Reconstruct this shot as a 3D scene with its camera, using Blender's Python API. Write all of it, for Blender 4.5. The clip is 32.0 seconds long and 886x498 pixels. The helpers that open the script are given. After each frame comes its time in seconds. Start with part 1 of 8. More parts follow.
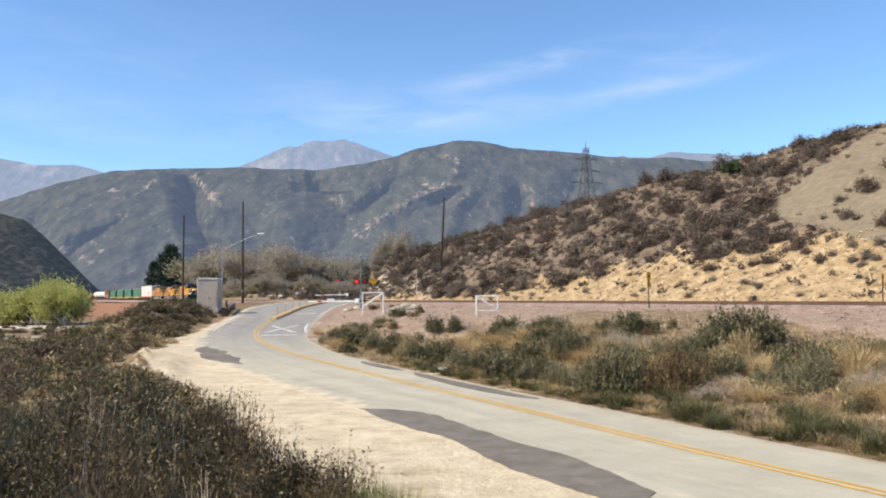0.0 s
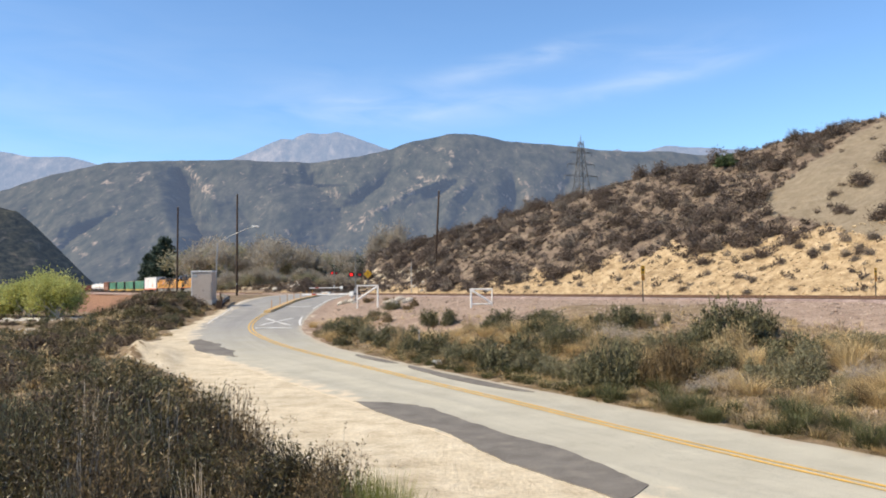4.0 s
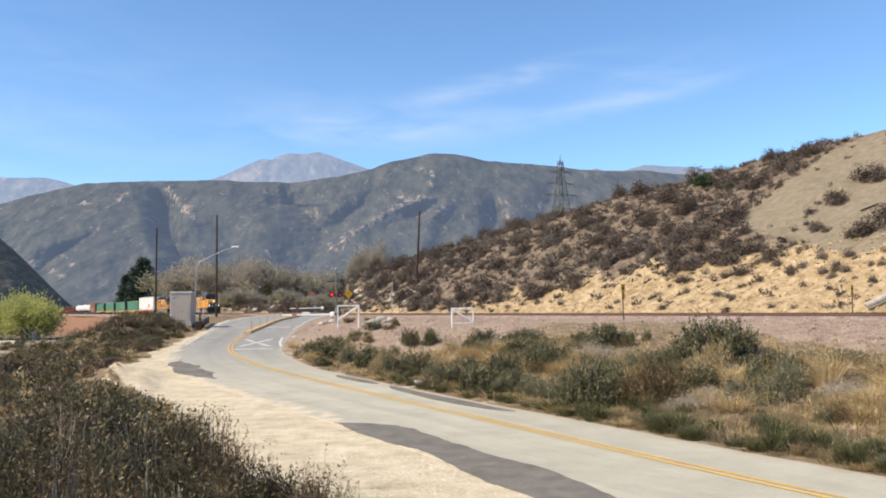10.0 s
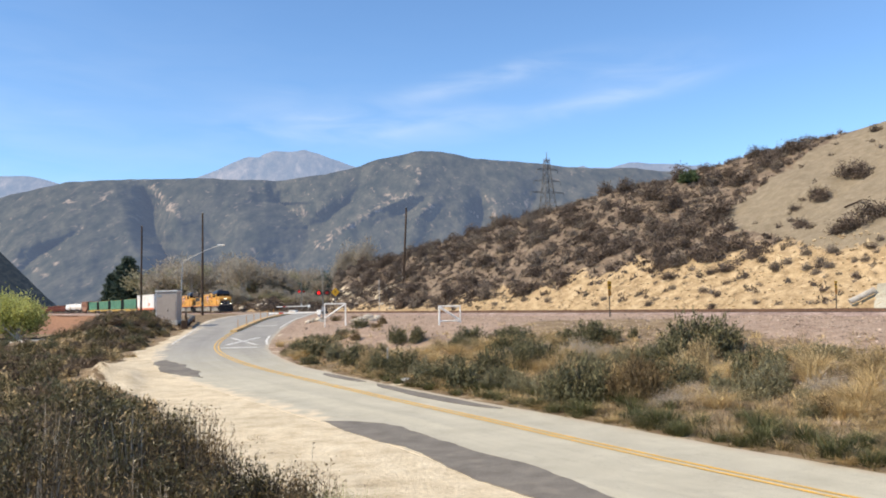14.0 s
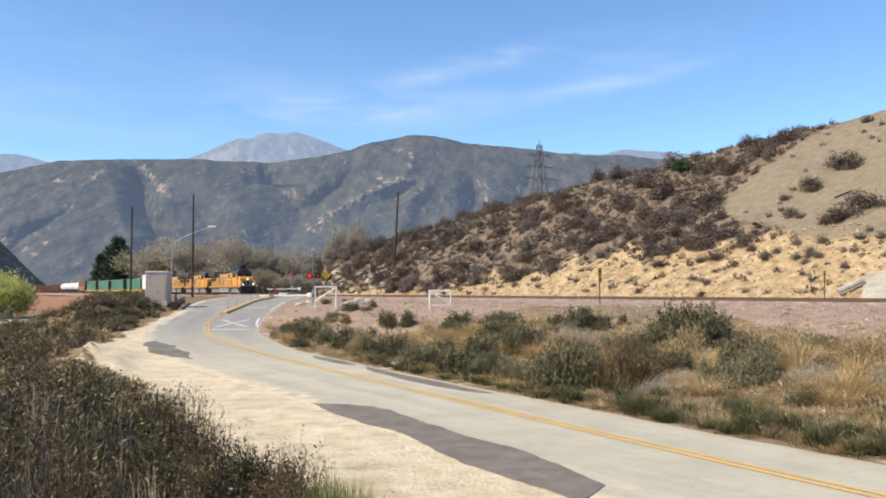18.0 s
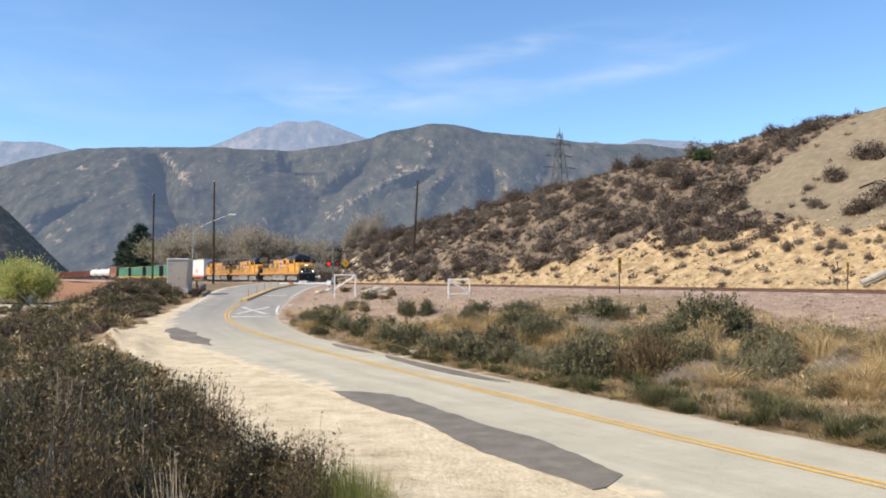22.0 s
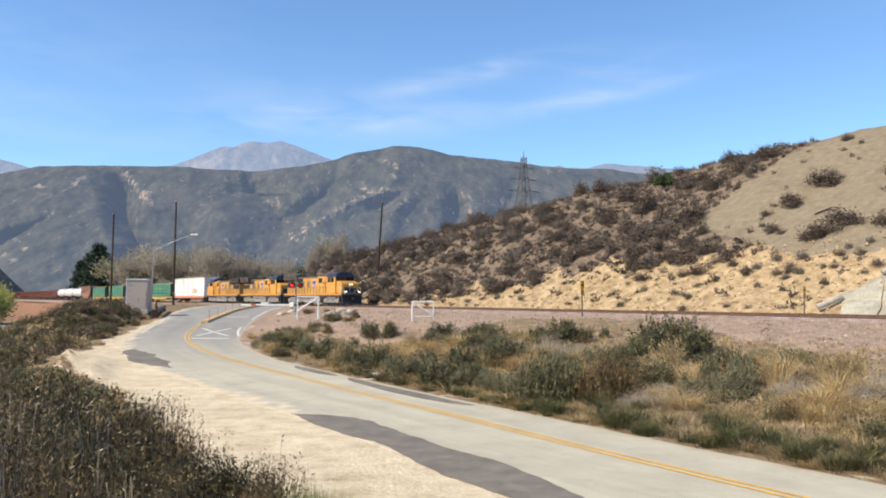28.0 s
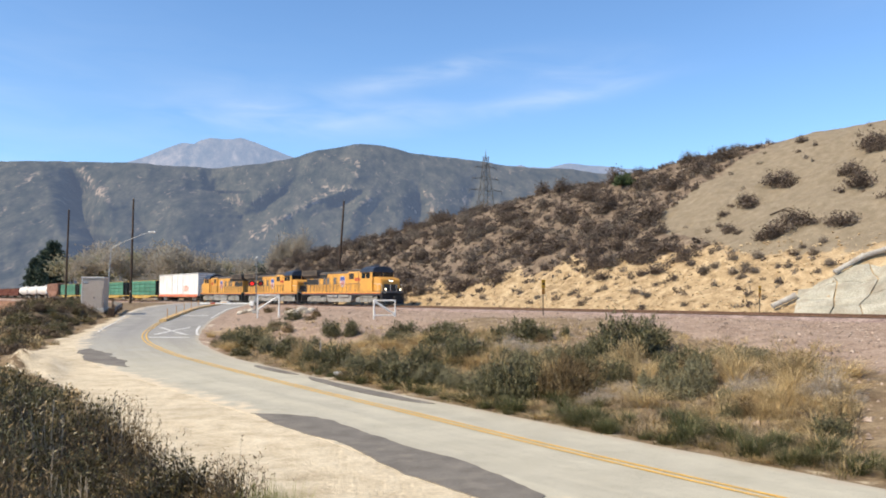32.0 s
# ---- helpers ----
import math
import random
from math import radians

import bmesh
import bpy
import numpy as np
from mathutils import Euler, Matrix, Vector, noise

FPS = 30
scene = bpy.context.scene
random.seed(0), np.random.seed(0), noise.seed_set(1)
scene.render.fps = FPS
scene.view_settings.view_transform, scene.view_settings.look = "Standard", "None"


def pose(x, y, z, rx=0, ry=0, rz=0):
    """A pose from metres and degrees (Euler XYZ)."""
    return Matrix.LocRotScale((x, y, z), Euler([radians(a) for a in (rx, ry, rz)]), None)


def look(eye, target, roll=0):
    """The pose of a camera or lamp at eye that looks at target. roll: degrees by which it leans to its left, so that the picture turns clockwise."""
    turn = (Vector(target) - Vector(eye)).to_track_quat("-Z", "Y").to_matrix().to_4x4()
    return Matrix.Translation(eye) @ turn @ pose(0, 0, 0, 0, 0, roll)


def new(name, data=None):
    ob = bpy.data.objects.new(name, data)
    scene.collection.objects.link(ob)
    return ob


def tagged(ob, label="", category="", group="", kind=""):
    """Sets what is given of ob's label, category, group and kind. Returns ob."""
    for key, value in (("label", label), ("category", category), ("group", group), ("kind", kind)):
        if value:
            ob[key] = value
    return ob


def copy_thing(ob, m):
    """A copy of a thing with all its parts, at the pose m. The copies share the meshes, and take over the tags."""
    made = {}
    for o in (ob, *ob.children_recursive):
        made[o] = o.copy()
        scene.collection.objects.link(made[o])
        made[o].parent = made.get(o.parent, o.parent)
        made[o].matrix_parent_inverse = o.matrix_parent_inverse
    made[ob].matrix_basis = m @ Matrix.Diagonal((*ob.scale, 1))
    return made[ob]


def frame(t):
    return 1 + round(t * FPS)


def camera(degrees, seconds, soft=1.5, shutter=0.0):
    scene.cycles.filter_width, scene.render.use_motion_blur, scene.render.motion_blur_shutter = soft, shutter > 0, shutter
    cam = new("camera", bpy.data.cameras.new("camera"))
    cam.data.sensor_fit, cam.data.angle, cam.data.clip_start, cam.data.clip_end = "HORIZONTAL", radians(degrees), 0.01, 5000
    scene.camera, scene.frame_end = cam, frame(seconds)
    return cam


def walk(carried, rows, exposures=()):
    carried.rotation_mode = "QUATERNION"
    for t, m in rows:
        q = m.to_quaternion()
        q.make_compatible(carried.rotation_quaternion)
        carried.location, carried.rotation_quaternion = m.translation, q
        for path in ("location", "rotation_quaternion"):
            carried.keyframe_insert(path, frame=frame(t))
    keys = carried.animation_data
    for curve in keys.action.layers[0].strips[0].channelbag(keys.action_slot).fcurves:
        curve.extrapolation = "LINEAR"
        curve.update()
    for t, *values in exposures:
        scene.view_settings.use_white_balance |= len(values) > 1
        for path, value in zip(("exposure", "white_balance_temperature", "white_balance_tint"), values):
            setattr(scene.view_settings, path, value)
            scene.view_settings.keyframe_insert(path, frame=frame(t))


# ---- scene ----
PATH = [
    (0.0, 93.10, 0.70, 0.04),
    (0.5, 92.77, 0.69, 0.01),
    (1.0, 92.57, 0.71, -0.19),
    (1.5, 92.73, 0.82, -0.30),
    (2.0, 92.75, 0.84, -0.19),
    (2.5, 93.02, 0.88, -0.24),
    (4.5, 92.35, 0.36, -0.51),
    (5.0, 92.04, 0.50, -1.11),
    (5.5, 91.80, 0.52, -1.53),
    (6.0, 91.75, 0.48, -1.97),
    (6.5, 91.99, 0.54, -2.21),
    (7.0, 92.33, 0.57, -2.78),
    (7.5, 92.63, 0.43, -2.75),
    (8.0, 92.91, 0.41, -1.77),
    (8.5, 93.14, 0.51, -1.24),
    (9.0, 93.54, 0.80, -0.92),
    (9.5, 93.66, 0.96, -1.13),
    (10.0, 93.96, 0.93, -1.65),
    (10.5, 94.22, 1.00, -2.23),
    (11.0, 94.34, 1.17, -2.22),
    (11.5, 94.45, 1.21, -2.22),
    (12.0, 94.38, 0.97, -2.27),
    (12.5, 94.29, 0.88, -2.35),
    (13.0, 94.17, 0.89, -2.35),
    (13.5, 93.97, 1.06, -2.49),
    (14.0, 93.78, 1.18, -2.55),
    (14.5, 93.56, 1.13, -2.64),
    (15.0, 93.15, 1.13, -2.74),
    (15.5, 92.65, 1.33, -3.06),
    (17.5, 92.65, 0.53, -3.61),
    (18.0, 92.70, 0.43, -3.20),
    (18.5, 92.91, 0.60, -2.93),
    (19.0, 92.72, 0.55, -2.62),
    (19.5, 92.53, 1.06, -2.55),
    (20.0, 92.63, 1.20, -2.56),
    (20.5, 92.42, 1.08, -2.56),
    (21.0, 92.15, 0.63, -2.17),
    (21.5, 91.90, 0.13, -1.81),
    (22.0, 91.93, 0.06, -1.88),
    (22.5, 91.62, -0.21, -2.10),
    (23.0, 91.91, -0.21, -2.58),
    (23.5, 91.96, -0.17, -3.18),
    (24.0, 92.41, -0.17, -3.09),
    (24.5, 93.35, -0.75, -3.57),
    (25.0, 92.08, -0.98, -4.05),
    (25.5, 91.43, -0.62, -3.52),
    (27.5, 93.13, -0.61, -5.34),
    (28.0, 93.48, -0.25, -4.39),
    (28.5, 94.07, -0.09, -4.12),
    (29.0, 94.90, 0.20, -4.20),
    (29.5, 94.84, 0.17, -4.41),
    (30.0, 95.63, 0.44, -4.41),
    (30.5, 95.17, 0.57, -5.02),
    (31.0, 93.75, 0.69, -5.55),
    (31.5, 93.72, 0.42, -6.27),
    (32.0, 93.40, -0.30, -7.04),
]

# ---- camera: stands on a bank beside the road and pans by hand ----
EYE_Z = 3.8
cam = camera(56.5, 32.0, soft=1.9)
walk(cam, [(t, pose(0, 0, EYE_Z, rx, ry, rz)) for t, rx, ry, rz in PATH], exposures=[(0, 0.26), (32, 0.26)])

# ---- daylight: clear spring sky, sun from the side ----
SUN_AZ, SUN_EL = -111.0, 44.0          # degrees from +y towards +x; above the horizon
world = bpy.data.worlds.new("sky")
scene.world = world
world.use_nodes = True
wn, wl = world.node_tree.nodes, world.node_tree.links
wn.clear()
w_out = wn.new("ShaderNodeOutputWorld")
w_bg = wn.new("ShaderNodeBackground")
w_sky = wn.new("ShaderNodeTexSky")
w_sky.sky_type = "NISHITA"
w_sky.sun_disc = False
w_sky.sun_elevation, w_sky.sun_rotation = radians(SUN_EL), radians(SUN_AZ)
w_sky.altitude, w_sky.air_density, w_sky.dust_density, w_sky.ozone_density = 900, 1.0, 0.15, 3.5
w_bg.inputs["Strength"].default_value = 0.15
# thin cirrus: soft streaks at a bearing and rise, frayed by a stretched noise
CIRRUS = ((-0.55, 0.20, 0.40, 0.14, 0.0, 0.30), (-0.13, 0.226, 0.075, 0.030, 0.0, 0.55), (-0.03, 0.215, 0.10, 0.020, 0.0, 0.6), (0.09, 0.226, 0.09, 0.017, 0.06, 0.5), (0.125, 0.283, 0.10, 0.011, 0.23, 0.75),
          (0.275, 0.254, 0.11, 0.012, 0.24, 0.85), (0.29, 0.288, 0.10, 0.020, 0.2, 0.4), (0.05, 0.262, 0.10, 0.014, 0.2, 0.35), (-0.75, 0.42, 0.3, 0.06, 0.1, 0.4), (1.1, 0.5, 0.4, 0.08, 0.1, 0.4))


def w_math(op, a, b):
    k = wn.new("ShaderNodeMath")
    k.operation = op
    for i, v in enumerate((a, b)):
        if isinstance(v, (int, float)):
            k.inputs[i].default_value = v
        elif v is not None:
            wl.new(v, k.inputs[i])
    return k.outputs[0]


w_tc = wn.new("ShaderNodeTexCoord")
w_sep = wn.new("ShaderNodeSeparateXYZ")
wl.new(w_tc.outputs["Generated"], w_sep.inputs[0])
w_y = w_math("MAXIMUM", w_sep.outputs["Y"], 0.05)
w_a, w_e = w_math("DIVIDE", w_sep.outputs["X"], w_y), w_math("DIVIDE", w_sep.outputs["Z"], w_y)
w_sum = None
for a0, e0, la, le, slope, amt in CIRRUS:
    da = w_math("SUBTRACT", w_a, a0)
    de = w_math("SUBTRACT", w_math("SUBTRACT", w_e, e0), w_math("MULTIPLY", da, slope))
    q = w_math("ADD", w_math("POWER", w_math("ABSOLUTE", w_math("DIVIDE", da, la), None), 2.0), w_math("POWER", w_math("ABSOLUTE", w_math("DIVIDE", de, le), None), 2.0))
    g_ = w_math("MULTIPLY", w_math("POWER", 2.718, w_math("MULTIPLY", q, -1.0)), amt)
    w_sum = g_ if w_sum is None else w_math("ADD", w_sum, g_)
w_map = wn.new("ShaderNodeMapping")
w_map.inputs["Rotation"].default_value = (0.0, radians(-14), 0.0)
w_map.inputs["Scale"].default_value = (2.2, 1.0, 9.0)
w_n1 = wn.new("ShaderNodeTexNoise")
w_n1.inputs["Scale"].default_value, w_n1.inputs["Detail"].default_value = 4.0, 7.0
w_n1.inputs["Distortion"].default_value = 0.7
w_ramp = wn.new("ShaderNodeMapRange")
w_ramp.inputs["From Min"].default_value, w_ramp.inputs["From Max"].default_value = 0.30, 0.72
wl.new(w_tc.outputs["Generated"], w_map.inputs["Vector"])
wl.new(w_map.outputs["Vector"], w_n1.inputs["Vector"])
wl.new(w_n1.outputs["Fac"], w_ramp.inputs["Value"])
w_mix = wn.new("ShaderNodeMix")
w_mix.data_type = "RGBA"
w_mix.inputs["B"].default_value = (5.0, 5.5, 6.2, 1)
wl.new(w_math("MULTIPLY", w_math("MULTIPLY", w_sum, w_ramp.outputs["Result"]), 0.45), w_mix.inputs["Factor"])
w_tint = wn.new("ShaderNodeMix")
w_tint.data_type, w_tint.blend_type = "RGBA", "MULTIPLY"
w_tint.inputs["Factor"].default_value = 1.0
w_tint.inputs["B"].default_value = (0.90, 1.045, 1.135, 1)      # clear mountain air
wl.new(w_sky.outputs["Color"], w_tint.inputs["A"])
wl.new(w_tint.outputs["Result"], w_mix.inputs["A"])
wl.new(w_mix.outputs["Result"], w_bg.inputs["Color"])
wl.new(w_bg.outputs["Background"], w_out.inputs["Surface"])

sun = new("sun", bpy.data.lights.new("sun", "SUN"))
sun.data.energy, sun.data.angle, sun.data.color = 5.0, radians(0.53), (1.0, 0.85, 0.62)
_a, _e = radians(SUN_AZ), radians(SUN_EL)
SUN_DIR = Vector((math.sin(_a) * math.cos(_e), math.cos(_a) * math.cos(_e), math.sin(_e)))
sun.matrix_world = look(SUN_DIR * 300, (0, 0, 0))


# ---- materials ----
def mat(name, c1, c2, scale=4.0, rough=0.85, bump=0.0, fine=None, metal=0.0, space="Object", island=0.0, rand=0.0,
        stain=None, stain_scale=0.6, lo=0.35, hi=0.65, translucent=0.0, spec=0.3, fine_amt=0.35, stretch=(1, 1, 1)):
    """Two-scale noise surface: c1 to c2 by a broad noise, grain on top, optional stains; per-piece variation."""
    m = bpy.data.materials.new(name)
    m.use_nodes = True
    n, l = m.node_tree.nodes, m.node_tree.links
    b = n["Principled BSDF"]
    b.inputs["Roughness"].default_value, b.inputs["Metallic"].default_value = rough, metal
    b.inputs["Specular IOR Level"].default_value = spec
    tc = n.new("ShaderNodeTexCoord")
    mp = n.new("ShaderNodeMapping")
    mp.inputs["Scale"].default_value = stretch
    l.new(tc.outputs[space], mp.inputs["Vector"])
    na = n.new("ShaderNodeTexNoise")
    na.inputs["Scale"].default_value, na.inputs["Detail"].default_value = scale, 5.0
    l.new(mp.outputs["Vector"], na.inputs["Vector"])
    ra = n.new("ShaderNodeMapRange")
    ra.inputs["From Min"].default_value, ra.inputs["From Max"].default_value = lo, hi
    l.new(na.outputs["Fac"], ra.inputs["Value"])
    mx = n.new("ShaderNodeMix")
    mx.data_type = "RGBA"
    mx.inputs["A"].default_value, mx.inputs["B"].default_value = (*c1, 1), (*c2, 1)
    l.new(ra.outputs["Result"], mx.inputs["Factor"])
    col = mx.outputs["Result"]
    nb = n.new("ShaderNodeTexNoise")
    nb.inputs["Scale"].default_value, nb.inputs["Detail"].default_value = fine or scale * 14, 3.0
    l.new(mp.outputs["Vector"], nb.inputs["Vector"])
    hv = n.new("ShaderNodeHueSaturation")
    rv = n.new("ShaderNodeMapRange")
    rv.inputs["From Min"].default_value, rv.inputs["From Max"].default_value = 0.25, 0.75
    rv.inputs["To Min"].default_value, rv.inputs["To Max"].default_value = 1 - fine_amt, 1 + fine_amt
    l.new(nb.outputs["Fac"], rv.inputs["Value"])
    val = rv.outputs["Result"]
    if island or rand:
        src = n.new("ShaderNodeNewGeometry").outputs["Random Per Island"] if island else n.new("ShaderNodeObjectInfo").outputs["Random"]
        amt = island or rand
        rr = n.new("ShaderNodeMapRange")
        rr.inputs["To Min"].default_value, rr.inputs["To Max"].default_value = 1 - amt, 1 + amt
        l.new(src, rr.inputs["Value"])
        mm = n.new("ShaderNodeMath")
        mm.operation = "MULTIPLY"
        l.new(val, mm.inputs[0])
        l.new(rr.outputs["Result"], mm.inputs[1])
        val = mm.outputs[0]
    l.new(val, hv.inputs["Value"])
    l.new(col, hv.inputs["Color"])
    col = hv.outputs["Color"]
    if stain:
        ns = n.new("ShaderNodeTexNoise")
        ns.inputs["Scale"].default_value, ns.inputs["Detail"].default_value = stain_scale, 6.0
        l.new(mp.outputs["Vector"], ns.inputs["Vector"])
        rs = n.new("ShaderNodeMapRange")
        rs.inputs["From Min"].default_value, rs.inputs["From Max"].default_value = 0.52, 0.72
        rs.inputs["To Max"].default_value = 0.75
        l.new(ns.outputs["Fac"], rs.inputs["Value"])
        ms = n.new("ShaderNodeMix")
        ms.data_type = "RGBA"
        ms.inputs["B"].default_value = (*stain, 1)
        l.new(rs.outputs["Result"], ms.inputs["Factor"])
        l.new(col, ms.inputs["A"])
        col = ms.outputs["Result"]
    l.new(col, b.inputs["Base Color"])
    if bump:
        bp = n.new("ShaderNodeBump")
        bp.inputs["Strength"].default_value = bump
        bp.inputs["Distance"].default_value = 0.03
        l.new(nb.outputs["Fac"], bp.inputs["Height"])
        l.new(bp.outputs["Normal"], b.inputs["Normal"])
    if translucent:
        tr = n.new("ShaderNodeBsdfTranslucent")
        l.new(col, tr.inputs["Color"])
        ad = n.new("ShaderNodeMixShader")
        ad.inputs["Fac"].default_value = translucent
        l.new(b.outputs["BSDF"], ad.inputs[1])
        l.new(tr.outputs["BSDF"], ad.inputs[2])
        l.new(ad.outputs["Shader"], n["Material Output"].inputs["Surface"])
    return m


def glow(name, color, strength):
    m = bpy.data.materials.new(name)
    m.use_nodes = True
    b = m.node_tree.nodes["Principled BSDF"]
    b.inputs["Base Color"].default_value = (*color, 1)
    b.inputs["Emission Color"].default_value = (*color, 1)
    b.inputs["Emission Strength"].default_value = strength
    return m


def ground_material():
    """Bare soil with shoulder sand, ballast gravel, cut earth, loose fill and dry wash, by what covers the ground."""
    m = bpy.data.materials.new("ground_cover")
    m.use_nodes = True
    n, l = m.node_tree.nodes, m.node_tree.links
    b = n["Principled BSDF"]
    b.inputs["Roughness"].default_value, b.inputs["Specular IOR Level"].default_value = 0.95, 0.1
    tc = n.new("ShaderNodeTexCoord")

    def noise_tex(scale, detail=5.0, dist=0.0):
        t = n.new("ShaderNodeTexNoise")
        t.inputs["Scale"].default_value, t.inputs["Detail"].default_value, t.inputs["Distortion"].default_value = scale, detail, dist
        t.inputs["Roughness"].default_value = 0.64
        l.new(tc.outputs["Object"], t.inputs["Vector"])
        return t.outputs["Fac"]

    def ramp(fac, *stops):
        r = n.new("ShaderNodeValToRGB")
        e = r.color_ramp.elements
        while len(e) < len(stops):
            e.new(0.5)
        for i, (p, c) in enumerate(stops):
            e[i].position, e[i].color = p, (*c, 1)
        l.new(fac, r.inputs["Fac"])
        return r.outputs["Color"]

    def mix(fac, a_, b_):
        x = n.new("ShaderNodeMix")
        x.data_type = "RGBA"
        l.new(fac, x.inputs["Factor"])
        l.new(a_, x.inputs["A"])
        l.new(b_, x.inputs["B"])
        return x.outputs["Result"]

    def scaled(col, fac, lo, hi):
        h = n.new("ShaderNodeHueSaturation")
        r = n.new("ShaderNodeMapRange")
        r.inputs["From Min"].default_value, r.inputs["From Max"].default_value = 0.3, 0.7
        r.inputs["To Min"].default_value, r.inputs["To Max"].default_value = lo, hi
        l.new(fac, r.inputs["Value"])
        l.new(r.outputs["Result"], h.inputs["Value"])
        l.new(col, h.inputs["Color"])
        return h.outputs["Color"]

    broad, mid, grain = noise_tex(0.16), noise_tex(1.1, 9), noise_tex(9.0, 4)
    vor = n.new("ShaderNodeTexVoronoi")
    vor.inputs["Scale"].default_value = 7.0
    l.new(tc.outputs["Object"], vor.inputs["Vector"])
    soil = scaled(ramp(mid, (0.3, (0.15, 0.105, 0.066)), (0.5, (0.25, 0.185, 0.115)), (0.7, (0.36, 0.28, 0.18))), grain, 0.7, 1.25)
    sand = scaled(scaled(ramp(mid, (0.3, (0.50, 0.41, 0.28)), (0.52, (0.66, 0.565, 0.405)), (0.7, (0.74, 0.65, 0.49))), grain, 0.8, 1.12), broad, 0.88, 1.08)
    ballast = scaled(mix(vor.outputs["Distance"], ramp(mid, (0.35, (0.235, 0.163, 0.12)), (0.65, (0.375, 0.278, 0.213))),
                         ramp(mid, (0.35, (0.325, 0.24, 0.182)), (0.65, (0.45, 0.35, 0.272)))), grain, 0.6, 1.35)
    cut = scaled(ramp(mid, (0.28, (0.22, 0.155, 0.09)), (0.45, (0.38, 0.278, 0.16)), (0.56, (0.49, 0.367, 0.22)), (0.72, (0.58, 0.458, 0.298))), grain, 0.7, 1.15)
    bare = scaled(ramp(mid, (0.3, (0.19, 0.155, 0.108)), (0.55, (0.25, 0.207, 0.148)), (0.75, (0.31, 0.26, 0.19))), grain, 0.85, 1.12)
    litter_ = scaled(ramp(mid, (0.3, (0.13, 0.098, 0.074)), (0.52, (0.20, 0.153, 0.115)), (0.68, (0.32, 0.255, 0.18))), grain, 0.7, 1.25)
    dirt = scaled(ramp(mid, (0.3, (0.22, 0.115, 0.07)), (0.6, (0.33, 0.19, 0.12))), grain, 0.75, 1.2)
    at1, at2 = n.new("ShaderNodeAttribute"), n.new("ShaderNodeAttribute")
    at1.attribute_name, at2.attribute_name = "cover_a", "cover_b"
    s1, s2 = n.new("ShaderNodeSeparateColor"), n.new("ShaderNodeSeparateColor")
    l.new(at1.outputs["Color"], s1.inputs["Color"])
    l.new(at2.outputs["Color"], s2.inputs["Color"])
    wash = ramp(mid, (0.3, (0.45, 0.41, 0.34)), (0.7, (0.66, 0.62, 0.54)))

    def ragged(mask):
        """A cover's edge, broken up by the noise."""
        a_ = n.new("ShaderNodeMath")
        a_.operation = "SUBTRACT"
        l.new(mid, a_.inputs[0])
        a_.inputs[1].default_value = 0.5
        s_ = n.new("ShaderNodeMath")
        s_.operation = "MULTIPLY_ADD"
        l.new(a_.outputs[0], s_.inputs[0])
        s_.inputs[1].default_value = 1.6
        l.new(mask, s_.inputs[2])
        r = n.new("ShaderNodeMapRange")
        r.inputs["From Min"].default_value, r.inputs["From Max"].default_value = 0.4, 0.6
        l.new(s_.outputs[0], r.inputs["Value"])
        return r.outputs["Result"]

    col = soil
    for mask, cover in ((at1.outputs["Alpha"], litter_), (s2.outputs["Green"], dirt), (s2.outputs["Blue"], wash), (s1.outputs["Blue"], cut), (s2.outputs["Red"], bare),
                        (s1.outputs["Green"], ballast), (s1.outputs["Red"], sand)):
        col = mix(ragged(mask), col, cover)
    l.new(col, b.inputs["Base Color"])
    bp = n.new("ShaderNodeBump")
    bp.inputs["Strength"].default_value, bp.inputs["Distance"].default_value = 0.8, 0.06
    l.new(grain, bp.inputs["Height"])
    bq = n.new("ShaderNodeBump")
    bq.inputs["Strength"].default_value, bq.inputs["Distance"].default_value = 0.5, 0.08
    l.new(mid, bq.inputs["Height"])
    l.new(bq.outputs["Normal"], bp.inputs["Normal"])
    l.new(bp.outputs["Normal"], b.inputs["Normal"])
    return m


